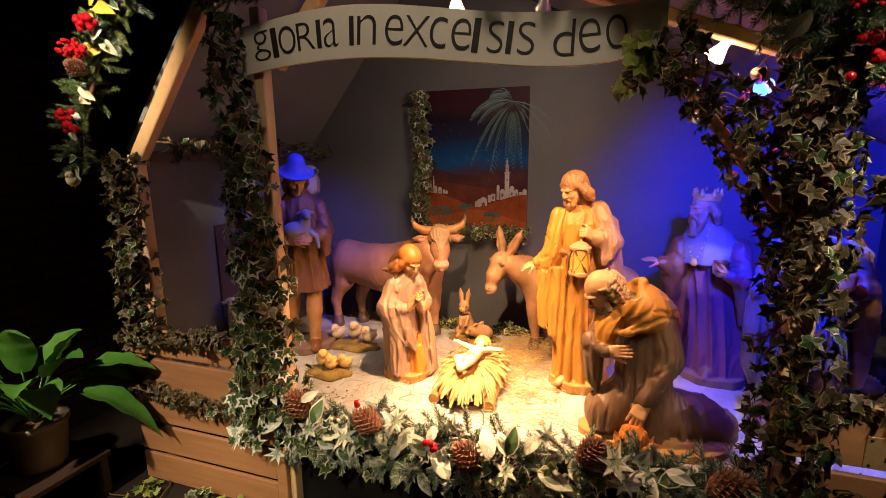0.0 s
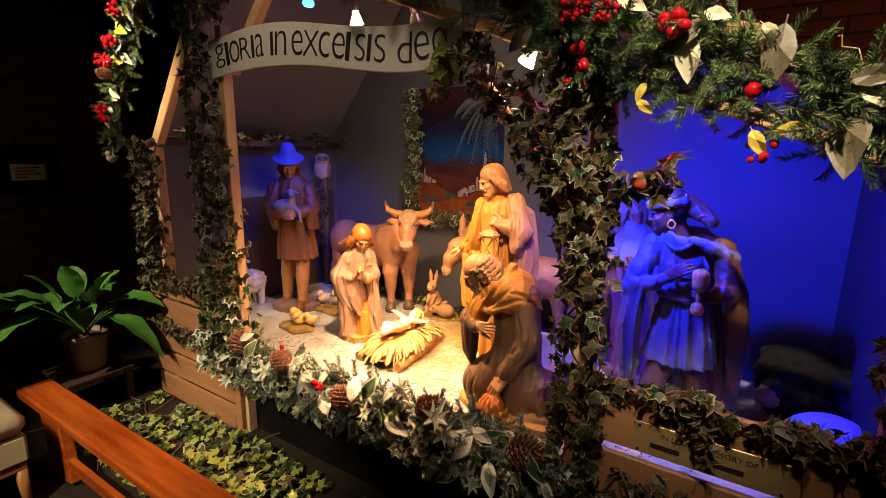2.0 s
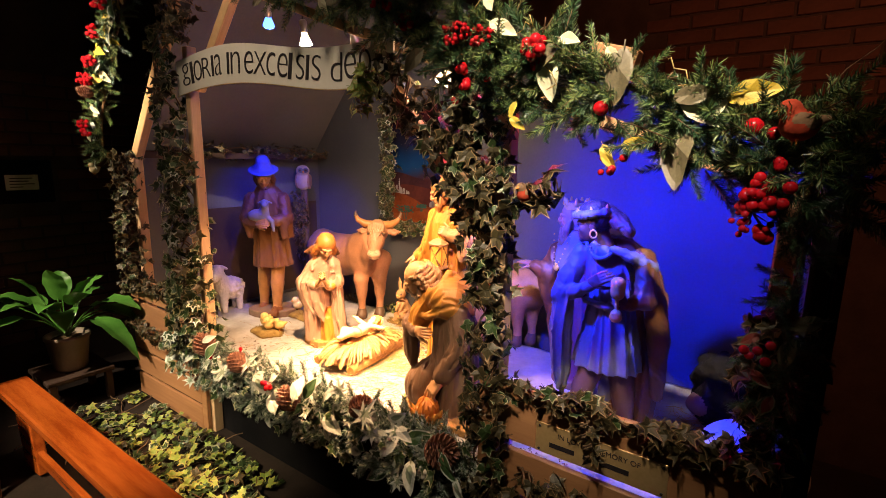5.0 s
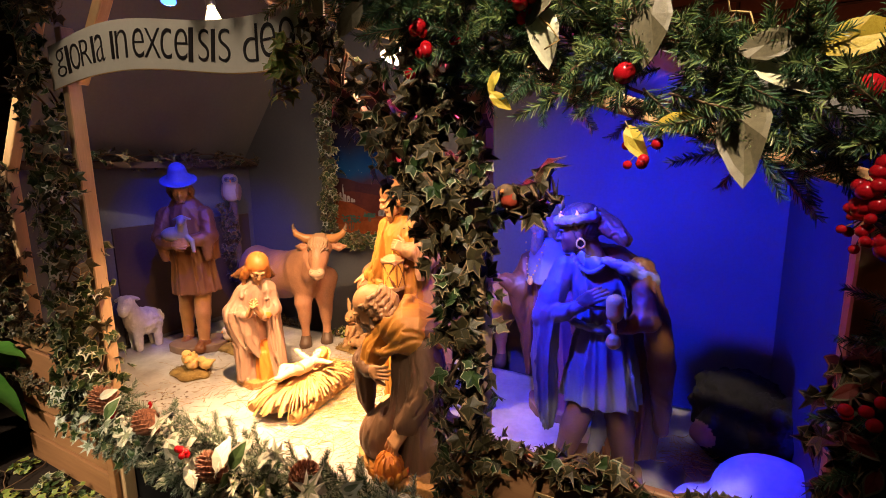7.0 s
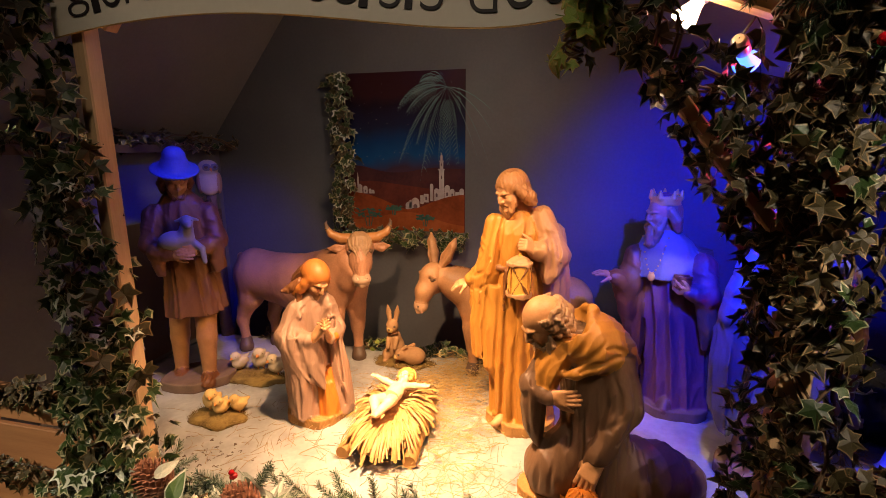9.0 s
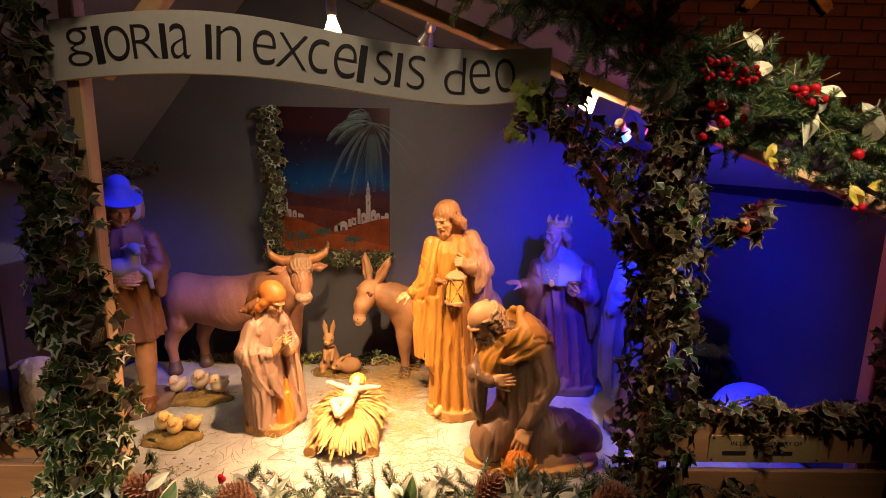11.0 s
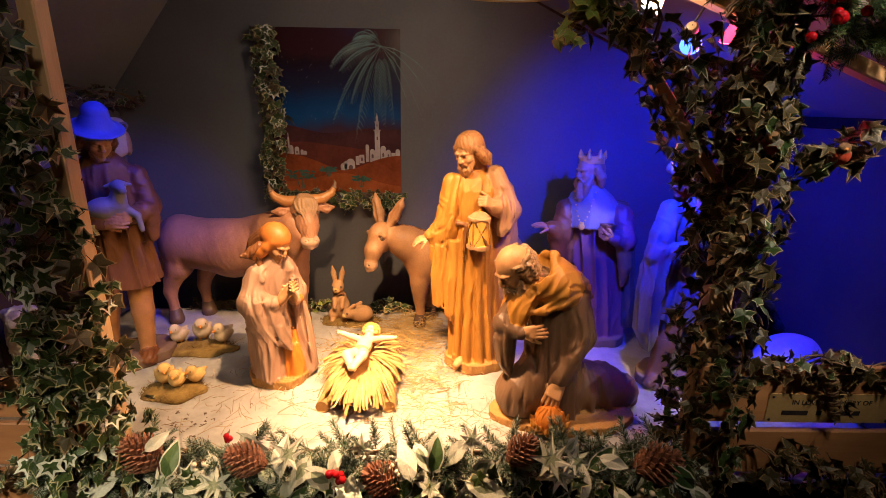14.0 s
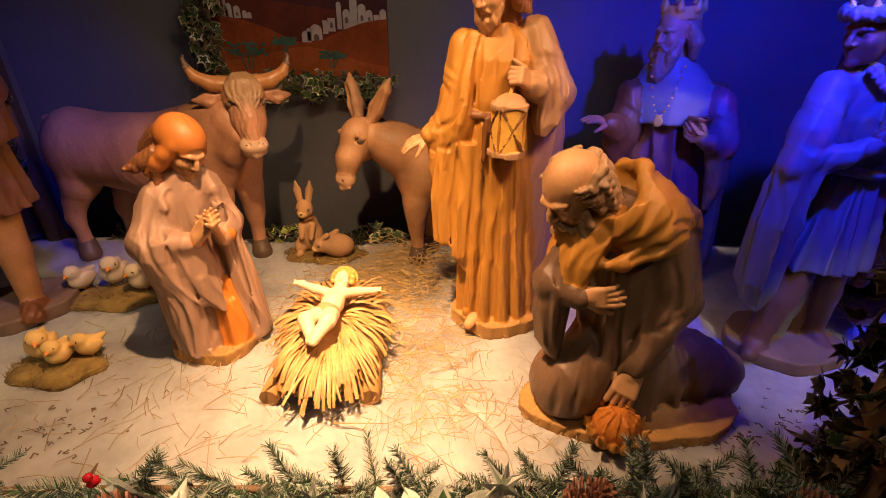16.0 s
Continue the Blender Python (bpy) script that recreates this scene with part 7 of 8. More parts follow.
sprig_plain = [sprig_mesh("pine_sprig", k, (NEEDLE, NEEDLETIP, BARK)) for k in range(3)]
sprig_dark = [sprig_mesh("pine_sprig_dark", k + 5, (NEEDLE, NEEDLE, BARK)) for k in range(3)]
sprig_frost = [sprig_mesh("pine_sprig_frosted", k + 9, (NEEDLE, FROST, BARK), 180, 0.10, 0.027) for k in range(3)]
sprig_white = [sprig_mesh("pine_sprig_white", k + 19, (FROST, NEEDLE, BARK), 170, 0.10, 0.026) for k in range(2)]


def cone_mesh():
    """A pine cone of spiralling woody scales round a core."""
    bm = bmesh.new()
    lathe(bm, ((0.004, -0.026), (0.018, -0.012), (0.017, 0.010), (0.006, 0.030)), (0, 0, 0), 8)
    n = 120
    for k in range(n):
        s = k / n
        z = -0.028 + 0.062 * s
        r = 0.029 * math.sin(math.pi * (0.16 + 0.78 * s)) + 0.003
        a = k * 2.39996
        u, t = Vector((math.cos(a), math.sin(a), 0)), Vector((-math.sin(a), math.cos(a), 0))
        base = Vector((0, 0, z)) + u * r * 0.35
        tip = Vector((0, 0, z + 0.010 + 0.004 * s)) + u * r
        w = 0.0052 * (1 - 0.35 * s)
        q = [bm.verts.new(v) for v in (base - t * w * 0.5, base + t * w * 0.5, tip + t * w - u * 0.003, tip + u * 0.001 + Vector((0, 0, 0.0035)), tip - t * w - u * 0.003)]
        low = [bm.verts.new(v.co - Vector((0, 0, 0.0022)) + u * 0.0006) for v in q]
        bm.faces.new(q)
        bm.faces.new(low[::-1])
        for i in range(5):
            bm.faces.new((q[i], low[i], low[(i + 1) % 5], q[(i + 1) % 5]))
    bmesh.ops.recalc_face_normals(bm, faces=bm.faces)
    return mesh_of("pine_cone", bm, CONE)


PINECONE = cone_mesh()


def berry_mesh(name, material):
    bm = bmesh.new()
    bmesh.ops.create_icosphere(bm, subdivisions=2, radius=1.0)
    smooth(bm)
    return mesh_of(name, bm, material)


RED, WHITEB = berry_mesh("berry", REDBERRY), berry_mesh("berry_white", WHITEBERRY)


def berry_cluster(parent, at, n, spread, size, mesh=None, seed=1):
    """Berries on wire stalks, as parts of the garland that they are wired into."""
    r = random.Random(seed)
    at = Vector(at)
    bm = bmesh.new()
    for k in range(n):
        d = jitter(r, 1).normalized() * spread * r.uniform(0.45, 1)
        p = at + Vector((d.x, d.y * 0.7 - spread * 0.25, d.z * 0.8))
        put("berry", mesh or RED, Matrix.Translation(p) @ Matrix.Diagonal((*[size * r.uniform(0.85, 1.15)] * 3, 1)), parent)
        tube(bm, [at + Vector((0, 0.02, 0.01)), at.lerp(p, 0.6) + Vector((0, 0, 0.006)), p], 0.0012, 3)
    part("berry_stalk", bm, BARK, parent)


BULB_AT = Vector((0.235, 1.58, 1.765))
# the ivy is parted in front of the white bulb
CLEAR = [Vector(v).normalized() for v in ((0.62, -1.30, -0.17), (0.30, -1.30, -0.15), (-0.10, -1.3, -0.15))]


def ivy_garland(pts, n, spread, sizes, meshes, label, seed, stems=3, front=0.5, flat_to=None, down=0.6, taper=None):
    """Ivy wound along a line: wandering stems with leaves that face outwards."""
    r = random.Random(seed)
    base = Vector(pts[0])
    g = thing("ivy_garland", base, label, "ivy", "ivy garlands")
    for k in range(stems):
        path = []
        ph = r.uniform(0, 6.28)
        for i in range(25):
            p, d = along(pts, i / 24)
            x = d.orthogonal().normalized()
            a = ph + i * 0.9
            path.append(p + (x * math.cos(a) + d.cross(x) * math.sin(a)) * spread * 0.5)
        part("stem", tube(bmesh.new(), path, 0.0032, 4), BARK, g)
    for k in range(n):
        sft = r.random()
        p, d = along(pts, sft)
        w = spread * (taper(sft) if taper else 1.0)
        x = d.orthogonal().normalized()
        y = d.cross(x)
        a = r.uniform(0, 6.28)
        out = x * math.cos(a) + y * math.sin(a)
        if out.y > 0 and r.random() < front:
            out = Vector((out.x, -out.y, out.z))
        q = p + out * w * math.sqrt(r.uniform(0.12, 1.0))
        if flat_to is not None:
            q.y = min(q.y, flat_to)
        if any(((q - BULB_AT) - way * max(0, (q - BULB_AT).dot(way))).length < 0.055 for way in CLEAR):
            continue
        normal = out + Vector((0, -0.45, 0.25)) + jitter(r, 1.0)
        tip = Vector((r.uniform(-1, 1), r.uniform(-.4, .2), -down + r.uniform(-.7, .7)))
        put("leaf", r.choice(meshes), facing(q, normal, tip, r.uniform(*sizes)), g)
    return g


ivy_garland([(-1.90, 1.47, 0.70), (-1.905, 1.47, 1.05), (-1.90, 1.47, 1.50)], 230, 0.085, (0.025, 0.045), ivy_dark + ivy_green[:1], "dark green ivy wound round the outer stable post", 11)
ivy_garland([(-1.24, 1.47, 0.47), (-1.25, 1.47, 0.9), (-1.265, 1.47, 1.4), (-1.33, 1.46, 1.75), (-1.34, 1.46, 2.12)], 300, 0.105, (0.030, 0.058), ivy_green + ivy_dark[:1], "variegated ivy wound thickly round the stable post", 12, taper=lambda u: 1.35 - 0.8 * u)
ivy_garland([(-1.25, 1.45, 0.60), (-1.26, 1.45, 1.0), (-1.30, 1.45, 1.5)], 170, 0.095, (0.027, 0.056), ivy_green + ivy_pale[:1], "variegated ivy wound thickly round the stable post", 34, taper=lambda u: 1.3 - 0.5 * u)
ivy_garland([(-1.33, 1.45, 0.50), (-1.30, 1.46, 0.75), (-1.27, 1.46, 1.0)], 130, 0.10, (0.027, 0.053), ivy_green + ivy_pale[:1], "variegated ivy bushing out at the foot of the post", 13)
ivy_garland([(0.50, 1.46, 0.44), (0.495, 1.45, 0.8), (0.485, 1.45, 1.2), (0.46, 1.45, 1.5), (0.42, 1.46, 1.78)], 300, 0.080, (0.026, 0.049), ivy_dark + ivy_green[:2], "dark ivy with pale edges wound round the middle post", 14)
ivy_garland([(0.44, 1.545, 0.50), (0.44, 1.55, 0.9), (0.44, 1.545, 1.35)], 170, 0.062, (0.026, 0.048), ivy_dark + ivy_green[:2], "dark ivy wound round the inner side of the middle post", 35, front=0.0)
ivy_garland([(0.47, 1.53, 1.24), (0.36, 1.52, 1.44), (0.23, 1.48, 1.62), (0.08, 1.45, 1.79)], 230, 0.080, (0.024, 0.048), ivy_dark + ivy_green[:1], "dark ivy with warm lit-looking rims trailing up the slanting brace", 15, taper=lambda u: 1.0 + 0.15 * math.sin(u * 5))
ivy_garland([(0.47, 1.44, 1.40), (0.42, 1.44, 1.60), (0.36, 1.44, 1.78)], 150, 0.090, (0.024, 0.048), ivy_dark + ivy_green[:1], "dark ivy bunched at the head of the middle post", 16)
ivy_garland([(0.03, 1.44, 1.78), (0.01, 1.43, 1.71), (0.0, 1.43, 1.64)], 34, 0.04, (0.027, 0.045), ivy_lime, "bright lime ivy sprig hanging from the banner's end", 17)
ivy_garland([(0.56, 1.43, 1.41), (0.63, 1.42, 1.40), (0.70, 1.42, 1.43)], 26, 0.05, (0.030, 0.057), ivy_dark + ivy_green[:1], "ivy twig sticking out beside the middle post", 18)
ivy_garland([(0.50, 1.47, 0.81), (0.75, 1.475, 0.845), (1.0, 1.47, 0.825), (1.24, 1.47, 0.83)], 125, 0.040, (0.025, 0.048), ivy_dark + ivy_green[:1], "dark ivy along the top of the pine board", 19)
ivy_garland([(0.60, 1.44, 0.56), (0.85, 1.43, 0.50), (1.1, 1.43, 0.46)], 90, 0.07, (0.027, 0.050), ivy_dark, "dark ivy hanging below the memorial plate", 20)
ivy_garland([(0.80, 1.455, 0.80), (0.82, 1.45, 0.74), (0.83, 1.45, 0.70)], 12, 0.03, (0.020, 0.034), ivy_dark, "ivy tendril hanging over the memorial plate", 33)
ivy_garland([(-2.02, 1.455, 0.735), (-1.7, 1.455, 0.755), (-1.34, 1.455, 0.76)], 130, 0.042, (0.022, 0.042), ivy_dark + ivy_green[:1], "dark ivy along the crate's top slat", 21)
ivy_garland([(-2.02, 1.455, 0.50), (-1.75, 1.45, 0.47), (-1.36, 1.44, 0.46)], 120, 0.040, (0.022, 0.042), ivy_dark + ivy_green[:1], "dark ivy strung across the crate's slats", 22)
ivy_garland([(-1.165, 2.86, 1.86), (-1.15, 2.86, 1.6), (-1.13, 2.86, 1.4), (-1.165, 2.86, 1.2), (-1.15, 2.86, 1.02)], 230, 0.066, (0.025, 0.048), ivy_green + ivy_dark[:2] + ivy_pale[:1], "ivy with pale and warm lit-looking rims down the painting's side", 23, flat_to=2.885, front=0.95)
ivy_garland([(-1.13, 2.86, 1.00), (-0.9, 2.86, 1.01), (-0.7, 2.86, 1.015), (-0.48, 2.86, 1.0)], 130, 0.055, (0.025, 0.048), ivy_green + ivy_dark[:1], "variegated ivy along the painting's foot", 24, flat_to=2.885, front=0.95)
ivy_garland([(-1.88, 1.62, 1.53), (-1.89, 2.1, 1.52), (-1.87, 2.6, 1.53), (-1.80, 2.86, 1.50)], 130, 0.05, (0.025, 0.045), ivy_dark + ivy_green[:1], "ivy lying along the brown ledge", 25)
ivy_garland([(-1.83, 2.63, 0.7), (-1.83, 2.62, 1.0), (-1.82, 2.61, 1.24)], 80, 0.05, (0.025, 0.045), ivy_dark, "ivy climbing the branch stump", 26)
ivy_garland([(-1.0, 2.66, 0.46), (-0.9, 2.68, 0.475), (-0.80, 2.67, 0.46)], 34, 0.035, (0.022, 0.042), ivy_green + ivy_lime[:1], "small green ivy at the back of the stage", 27)
ivy_garland([(-0.66, 2.68, 0.46), (-0.5, 2.68, 0.475), (-0.42, 2.66, 0.46)], 34, 0.035, (0.022, 0.042), ivy_green, "small green ivy beside the donkey", 28)
ivy_garland([(-1.60, 2.68, 0.46), (-1.45, 2.69, 0.465), (-1.25, 2.68, 0.46)], 30, 0.035, (0.022, 0.042), ivy_dark, "small dark ivy behind the ox", 29)
ivy_garland([(-1.22, 1.45, 2.02), (-1.15, 1.45, 2.12), (-1.06, 1.45, 2.22)], 60, 0.075, (0.027, 0.053), ivy_dark, "dark ivy over the head of the stable post", 30)
ivy_garland([(1.20, 1.45, 0.82), (1.19, 1.45, 1.0), (1.20, 1.45, 1.20)], 120, 0.060, (0.025, 0.045), ivy_dark, "dark ivy round the foot of the end post", 31)


def pine_garland(pts, n, spread, sprigs, label, seed, sag=0.25, base_mesh=None, up=0.2):
    """A rope of pine sprigs wired to a core."""
    r = random.Random(seed)
    g = thing("pine_garland", Vector(pts[0]), label, "garland", "pine garlands")
    core = [along(pts, i / 16)[0] for i in range(17)]
    part("core", tube(bmesh.new(), core, 0.008, 5), BARK, g)
    for k in range(n):
        u = (k + r.random()) / n
        p, d = along(pts, u)
        x = d.orthogonal().normalized()
        a = r.uniform(0, 6.28)
        out = x * math.cos(a) + d.cross(x) * math.sin(a)
        if out.y > 0.2:
            out.y = -out.y
        way = out * 0.9 + d * r.choice((-1, 1)) * r.uniform(0.1, 1.0) + Vector((0, 0, up - sag * r.random()))
        put("sprig", r.choice(sprigs), facing(p + out * spread * 0.15, jitter(r, 1), way, spread / 0.12 * r.uniform(0.8, 1.2)), g)
    return g


RG = [(-0.66, 1.43, 2.22), (-0.30, 1.42, 2.10), (0.10, 1.41, 1.97), (0.45, 1.40, 1.82), (0.75, 1.385, 1.705), (1.05, 1.365, 1.595), (1.30, 1.345, 1.52)]
garland = pine_garland(RG, 300, 0.118, sprig_plain + sprig_dark[:1], "green pine garland with berries and leaves along the roof edge", 41)


for k in range(170):
    p, d = along(RG, rng.random())
    q = p + Vector((rng.uniform(-.04, .04), rng.uniform(-.05, .04), rng.uniform(-.07, .05)))
    put("sprig", rng.choice(sprig_plain), facing(q, jitter(rng, 1), d * rng.choice((-1, 1)) * rng.uniform(.2, 1) + Vector((0, -0.4, rng.uniform(-.9, .6))), rng.uniform(0.8, 1.25)), garland)


for k in range(130):
    p, e = along(RG, rng.uniform(0.45, 1.0))
    put("sprig", rng.choice(sprig_plain + sprig_dark), facing(p + Vector((0, rng.uniform(-.06, .08), rng.uniform(-.12, -.03))), jitter(rng, 1), e * rng.choice((-1, 1)) * rng.uniform(.4, 1) + Vector((0, -0.3, rng.uniform(-.8, .2))), rng.uniform(0.8, 1.1)), garland)


def deck(g, pts, mesh, n, sizes, seed, name="leaf", spread=0.09, low=-0.4, high=0.6, lo=0.0, hi=1.0):
    r = random.Random(seed)
    for k in range(n):
        u = lo + (hi - lo) * (k + r.random()) / n
        p, d = along(pts, u)
        q = p + Vector((r.uniform(-.03, .03), -spread * r.uniform(0.5, 1.0), spread * r.uniform(-1.0, 0.9)))
        put(name, mesh, facing(q, Vector((r.uniform(-.6, .6), -1, r.uniform(low, high))), Vector((r.uniform(-1, 1), -0.2, r.uniform(-1, .5))), r.uniform(*sizes)), g)


deck(garland, RG, leaf_cream, 4, (0.042, 0.06), 5, hi=0.5)
deck(garland, RG, leaf_gold, 4, (0.035, 0.062), 6, hi=0.5)
deck(garland, RG, leaf_brown, 5, (0.05, 0.075), 7, spread=0.11, lo=0.1, hi=0.9)
for mesh, x, z, tx, tz, sz in ((leaf_cream, 0.565, 1.815, 0.8, -0.3, 0.055), (leaf_cream, 0.700, 1.705, 0.2, -1, 0.075), (leaf_cream, 0.545, 1.865, -0.3, 0.6, 0.05), (leaf_cream, 0.735, 1.765, 0.6, -0.2, 0.045),
                               (leaf_cream, 1.005, 1.610, 0.9, -0.5, 0.070), (leaf_cream, 1.030, 1.590, 0.6, 0.7, 0.060), (leaf_gold, 1.085, 1.625, 1, 0.15, 0.068), (leaf_gold, 0.895, 1.535, 0.9, 0.1, 0.044), (leaf_gold, 0.845, 1.520, 0.4, -0.8, 0.046),
                               (leaf_gold, 0.620, 1.625, -0.3, -0.6, 0.034), (leaf_gold, 0.621, 1.592, 0.6, -0.5, 0.034), (leaf_brown, 0.990, 1.545, 0.05, -1, 0.105), (leaf_brown, 0.864, 1.70, -0.1, -1, 0.085), (leaf_cream, 0.84, 1.725, 0.5, -0.6, 0.038)):
    put("leaf", mesh, facing(Vector((x, 1.315, z)), (rng.uniform(-.5, .3), -1, rng.uniform(-.1, .5)), (tx, -0.2, tz), sz), garland)
for i, (at, n, sp, sz) in enumerate((((0.456, 1.31, 1.806), 34, 0.045, 0.0065), ((0.536, 1.31, 1.789), 26, 0.036, 0.0065), ((0.670, 1.31, 1.741), 15, 0.042, 0.0125), ((0.464, 1.32, 1.717), 4, 0.022, 0.012), ((0.490, 1.32, 1.680), 4, 0.020, 0.012), ((0.449, 1.32, 1.652), 2, 0.014, 0.011), ((0.542, 1.32, 1.703), 2, 0.014, 0.010),
                                     ((0.827, 1.315, 1.608), 1, 0.010, 0.0155), ((1.115, 1.295, 1.559), 1, 0.010, 0.0175), ((1.147, 1.295, 1.550), 1, 0.010, 0.0145), ((0.86, 1.33, 1.49), 5, 0.04, 0.008), ((0.20, 1.33, 1.93), 26, 0.045, 0.0065), ((-0.15, 1.35, 2.02), 22, 0.05, 0.0065), ((0.33, 1.33, 1.95), 9, 0.04, 0.011), ((-0.40, 1.35, 2.06), 18, 0.05, 0.0065), ((0.28, 1.33, 1.86), 8, 0.035, 0.011))):
    berry_cluster(garland, at, n, sp, sz, seed=i + 3)
for k in range(16):
    bm = bmesh.new()
    u = rng.uniform(0.35, 0.98)
    p, d = along(RG, u)
    q = [p + Vector((0, -0.05, 0.02))]
    for j in range(5):
        q.append(q[-1] + Vector((rng.uniform(-.03, .035), rng.uniform(-.02, .01), rng.uniform(-.02, .03) if k % 3 else rng.uniform(-.045, .0))))
    tube(bm, q, 0.0016, 3)
    part("curly_twig", bm, STRAW if k % 2 else BARK, garland)
bm = tube(bmesh.new(), [(1.21, 1.33, 1.62), (1.235, 1.33, 1.66), (1.27, 1.33, 1.69), (1.30, 1.33, 1.73)], [0.0016, 0.0014, 0.0012, 0.0008], 3)
part("curly_twig", bm, BARK, garland)

swag = pine_garland([(1.22, 1.36, 1.52), (1.215, 1.38, 1.35), (1.215, 1.40, 1.15), (1.22, 1.42, 0.95)], 60, 0.085, sprig_dark, "dark pine and berry swag hanging on the end post", 42)
for i, (at, n, sp, sz) in enumerate((((1.150, 1.285, 1.445), 26, 0.048, 0.0105), ((1.13, 1.28, 1.40), 20, 0.045, 0.0065), ((1.155, 1.285, 1.50), 3, 0.014, 0.010), ((1.145, 1.285, 1.375), 3, 0.014, 0.013), ((1.16, 1.36, 1.13), 5, 0.04, 0.011))):
    berry_cluster(swag, at, n, sp, sz, seed=i + 60)
for k, (x, z, mesh, sz) in enumerate(((1.16, 1.15, leaf_red, 0.036), (1.22, 1.14, leaf_brown, 0.05), (1.26, 1.12, leaf_brown, 0.05), (1.17, 1.07, leaf_red, 0.036), (1.20, 1.02, leaf_red, 0.036), (1.25, 1.20, leaf_brown, 0.045))):
    put("leaf", mesh, facing(Vector((x, 1.38, z)), (rng.uniform(-.5, .5), -1, 0.4), (rng.uniform(-1, 1), -.1, -0.5), sz), swag)

LG = [(-2.03, 1.41, 1.46), (-1.99, 1.40, 1.62), (-1.87, 1.40, 1.84), (-1.71, 1.40, 2.04), (-1.50, 1.40, 2.28), (-1.40, 1.40, 2.40)]
left_garland = pine_garland(LG, 200, 0.10, sprig_plain * 2 + sprig_dark[:1] + sprig_white[:1], "green pine garland with berries along the outer rafter", 43)
deck(left_garland, LG, leaf_gold, 18, (0.045, 0.075), 15, lo=0.42, spread=0.07)
deck(left_garland, LG, leaf_cream, 9, (0.045, 0.06), 17, lo=0.1, spread=0.07)
deck(left_garland, LG, leaf_green, 10, (0.05, 0.07), 16, spread=0.07)
deck(left_garland, LG, leaf_white, 8, (0.035, 0.05), 18, spread=0.07)
for i, (at, n, sp, sz) in enumerate((((-1.955, 1.315, 1.645), 14, 0.034, 0.011), ((-1.93, 1.315, 1.60), 12, 0.030, 0.011), ((-1.881, 1.315, 1.872), 44, 0.052, 0.0075), ((-1.83, 1.315, 1.86), 24, 0.036, 0.0085), ((-1.781, 1.315, 1.955), 20, 0.040, 0.012), ((-1.70, 1.315, 2.08), 16, 0.038, 0.011), ((-1.60, 1.315, 2.20), 16, 0.04, 0.012), ((-1.52, 1.315, 2.27), 12, 0.04, 0.011))):
    berry_cluster(left_garland, at, n, sp, sz, seed=i + 80)
put("pine_cone", PINECONE, Matrix.Translation((-1.835, 1.30, 1.80)) @ Matrix.Rotation(1.2, 4, "X"), left_garland, "red-brown pine cone")

# the frosted garland along the stage's front edge
FG = [(-1.42, 1.48, 0.49), (-1.15, 1.525, 0.485), (-0.80, 1.535, 0.480), (-0.45, 1.535, 0.480), (-0.10, 1.535, 0.482), (0.25, 1.53, 0.488), (0.47, 1.49, 0.50)]
front_garland = pine_garland(FG, 300, 0.112, sprig_frost + sprig_white * 2, "frosted pine garland with cones along the stage's front", 44, 0.35, up=0.12)
low = [(x, y - 0.095, z - 0.085) for x, y, z in FG[1:]]
for k in range(120):
    p, d = along(low, rng.random())
    put("sprig", rng.choice(sprig_frost), facing(p, jitter(rng, 1), Vector((rng.uniform(-.8, .8), -0.45, rng.uniform(-1, .1))), rng.uniform(0.6, 0.9)), front_garland)
mid = [(x, y - 0.06, z - 0.02) for x, y, z in FG]
for k in range(150):
    p, d = along(mid, rng.random())
    put("sprig", rng.choice(sprig_frost + sprig_white), facing(p, jitter(rng, 1), Vector((rng.uniform(-1, 1), rng.uniform(-.6, .5), rng.uniform(-.2, .7))), rng.uniform(0.7, 1.0)), front_garland)
deck(front_garland, FG, leaf_white, 26, (0.05, 0.075), 24, spread=0.13, low=0.2, high=1.2)
deck(front_garland, FG, leaf_frost, 24, (0.055, 0.08), 25, spread=0.12, low=0.1, high=1.0)
deck(front_garland, FG, leaf_green, 18, (0.055, 0.085), 26, spread=0.13, low=0.0, high=0.9)
deck(front_garland, FG, star_flower, 24, (0.045, 0.062), 27, "star_leaf", 0.13, 0.0, 0.8)
for k in range(70):
    p, d = along(FG, rng.random() ** 1.0)
    put("leaf", rng.choice(ivy_pale + ivy_green), facing(p + Vector((0, -0.13, rng.uniform(-.15, .04))), Vector((rng.uniform(-.5, .5), -1, rng.uniform(0, .8))), Vector((rng.uniform(-1, 1), -.2, rng.uniform(-1, .2))), rng.uniform(0.028, 0.045)), front_garland)
for x, y, z, s in ((-1.10, 1.43, 0.545, 1.7), (-0.808, 1.43, 0.535, 1.55), (-0.425, 1.42, 0.475, 1.6), (-0.05, 1.44, 0.560, 1.4), (0.329, 1.43, 0.535, 1.8)):
    put("pine_cone", PINECONE, Matrix.Translation((x, y, z)) @ Euler((rng.uniform(-.3, .5), rng.choice((-1, 1)) * rng.uniform(0.7, 1.3), rng.uniform(-.6, .6))).to_matrix().to_4x4() @ Matrix.Diagonal((s, s, s, 1)), front_garland, "red-brown pine cone")
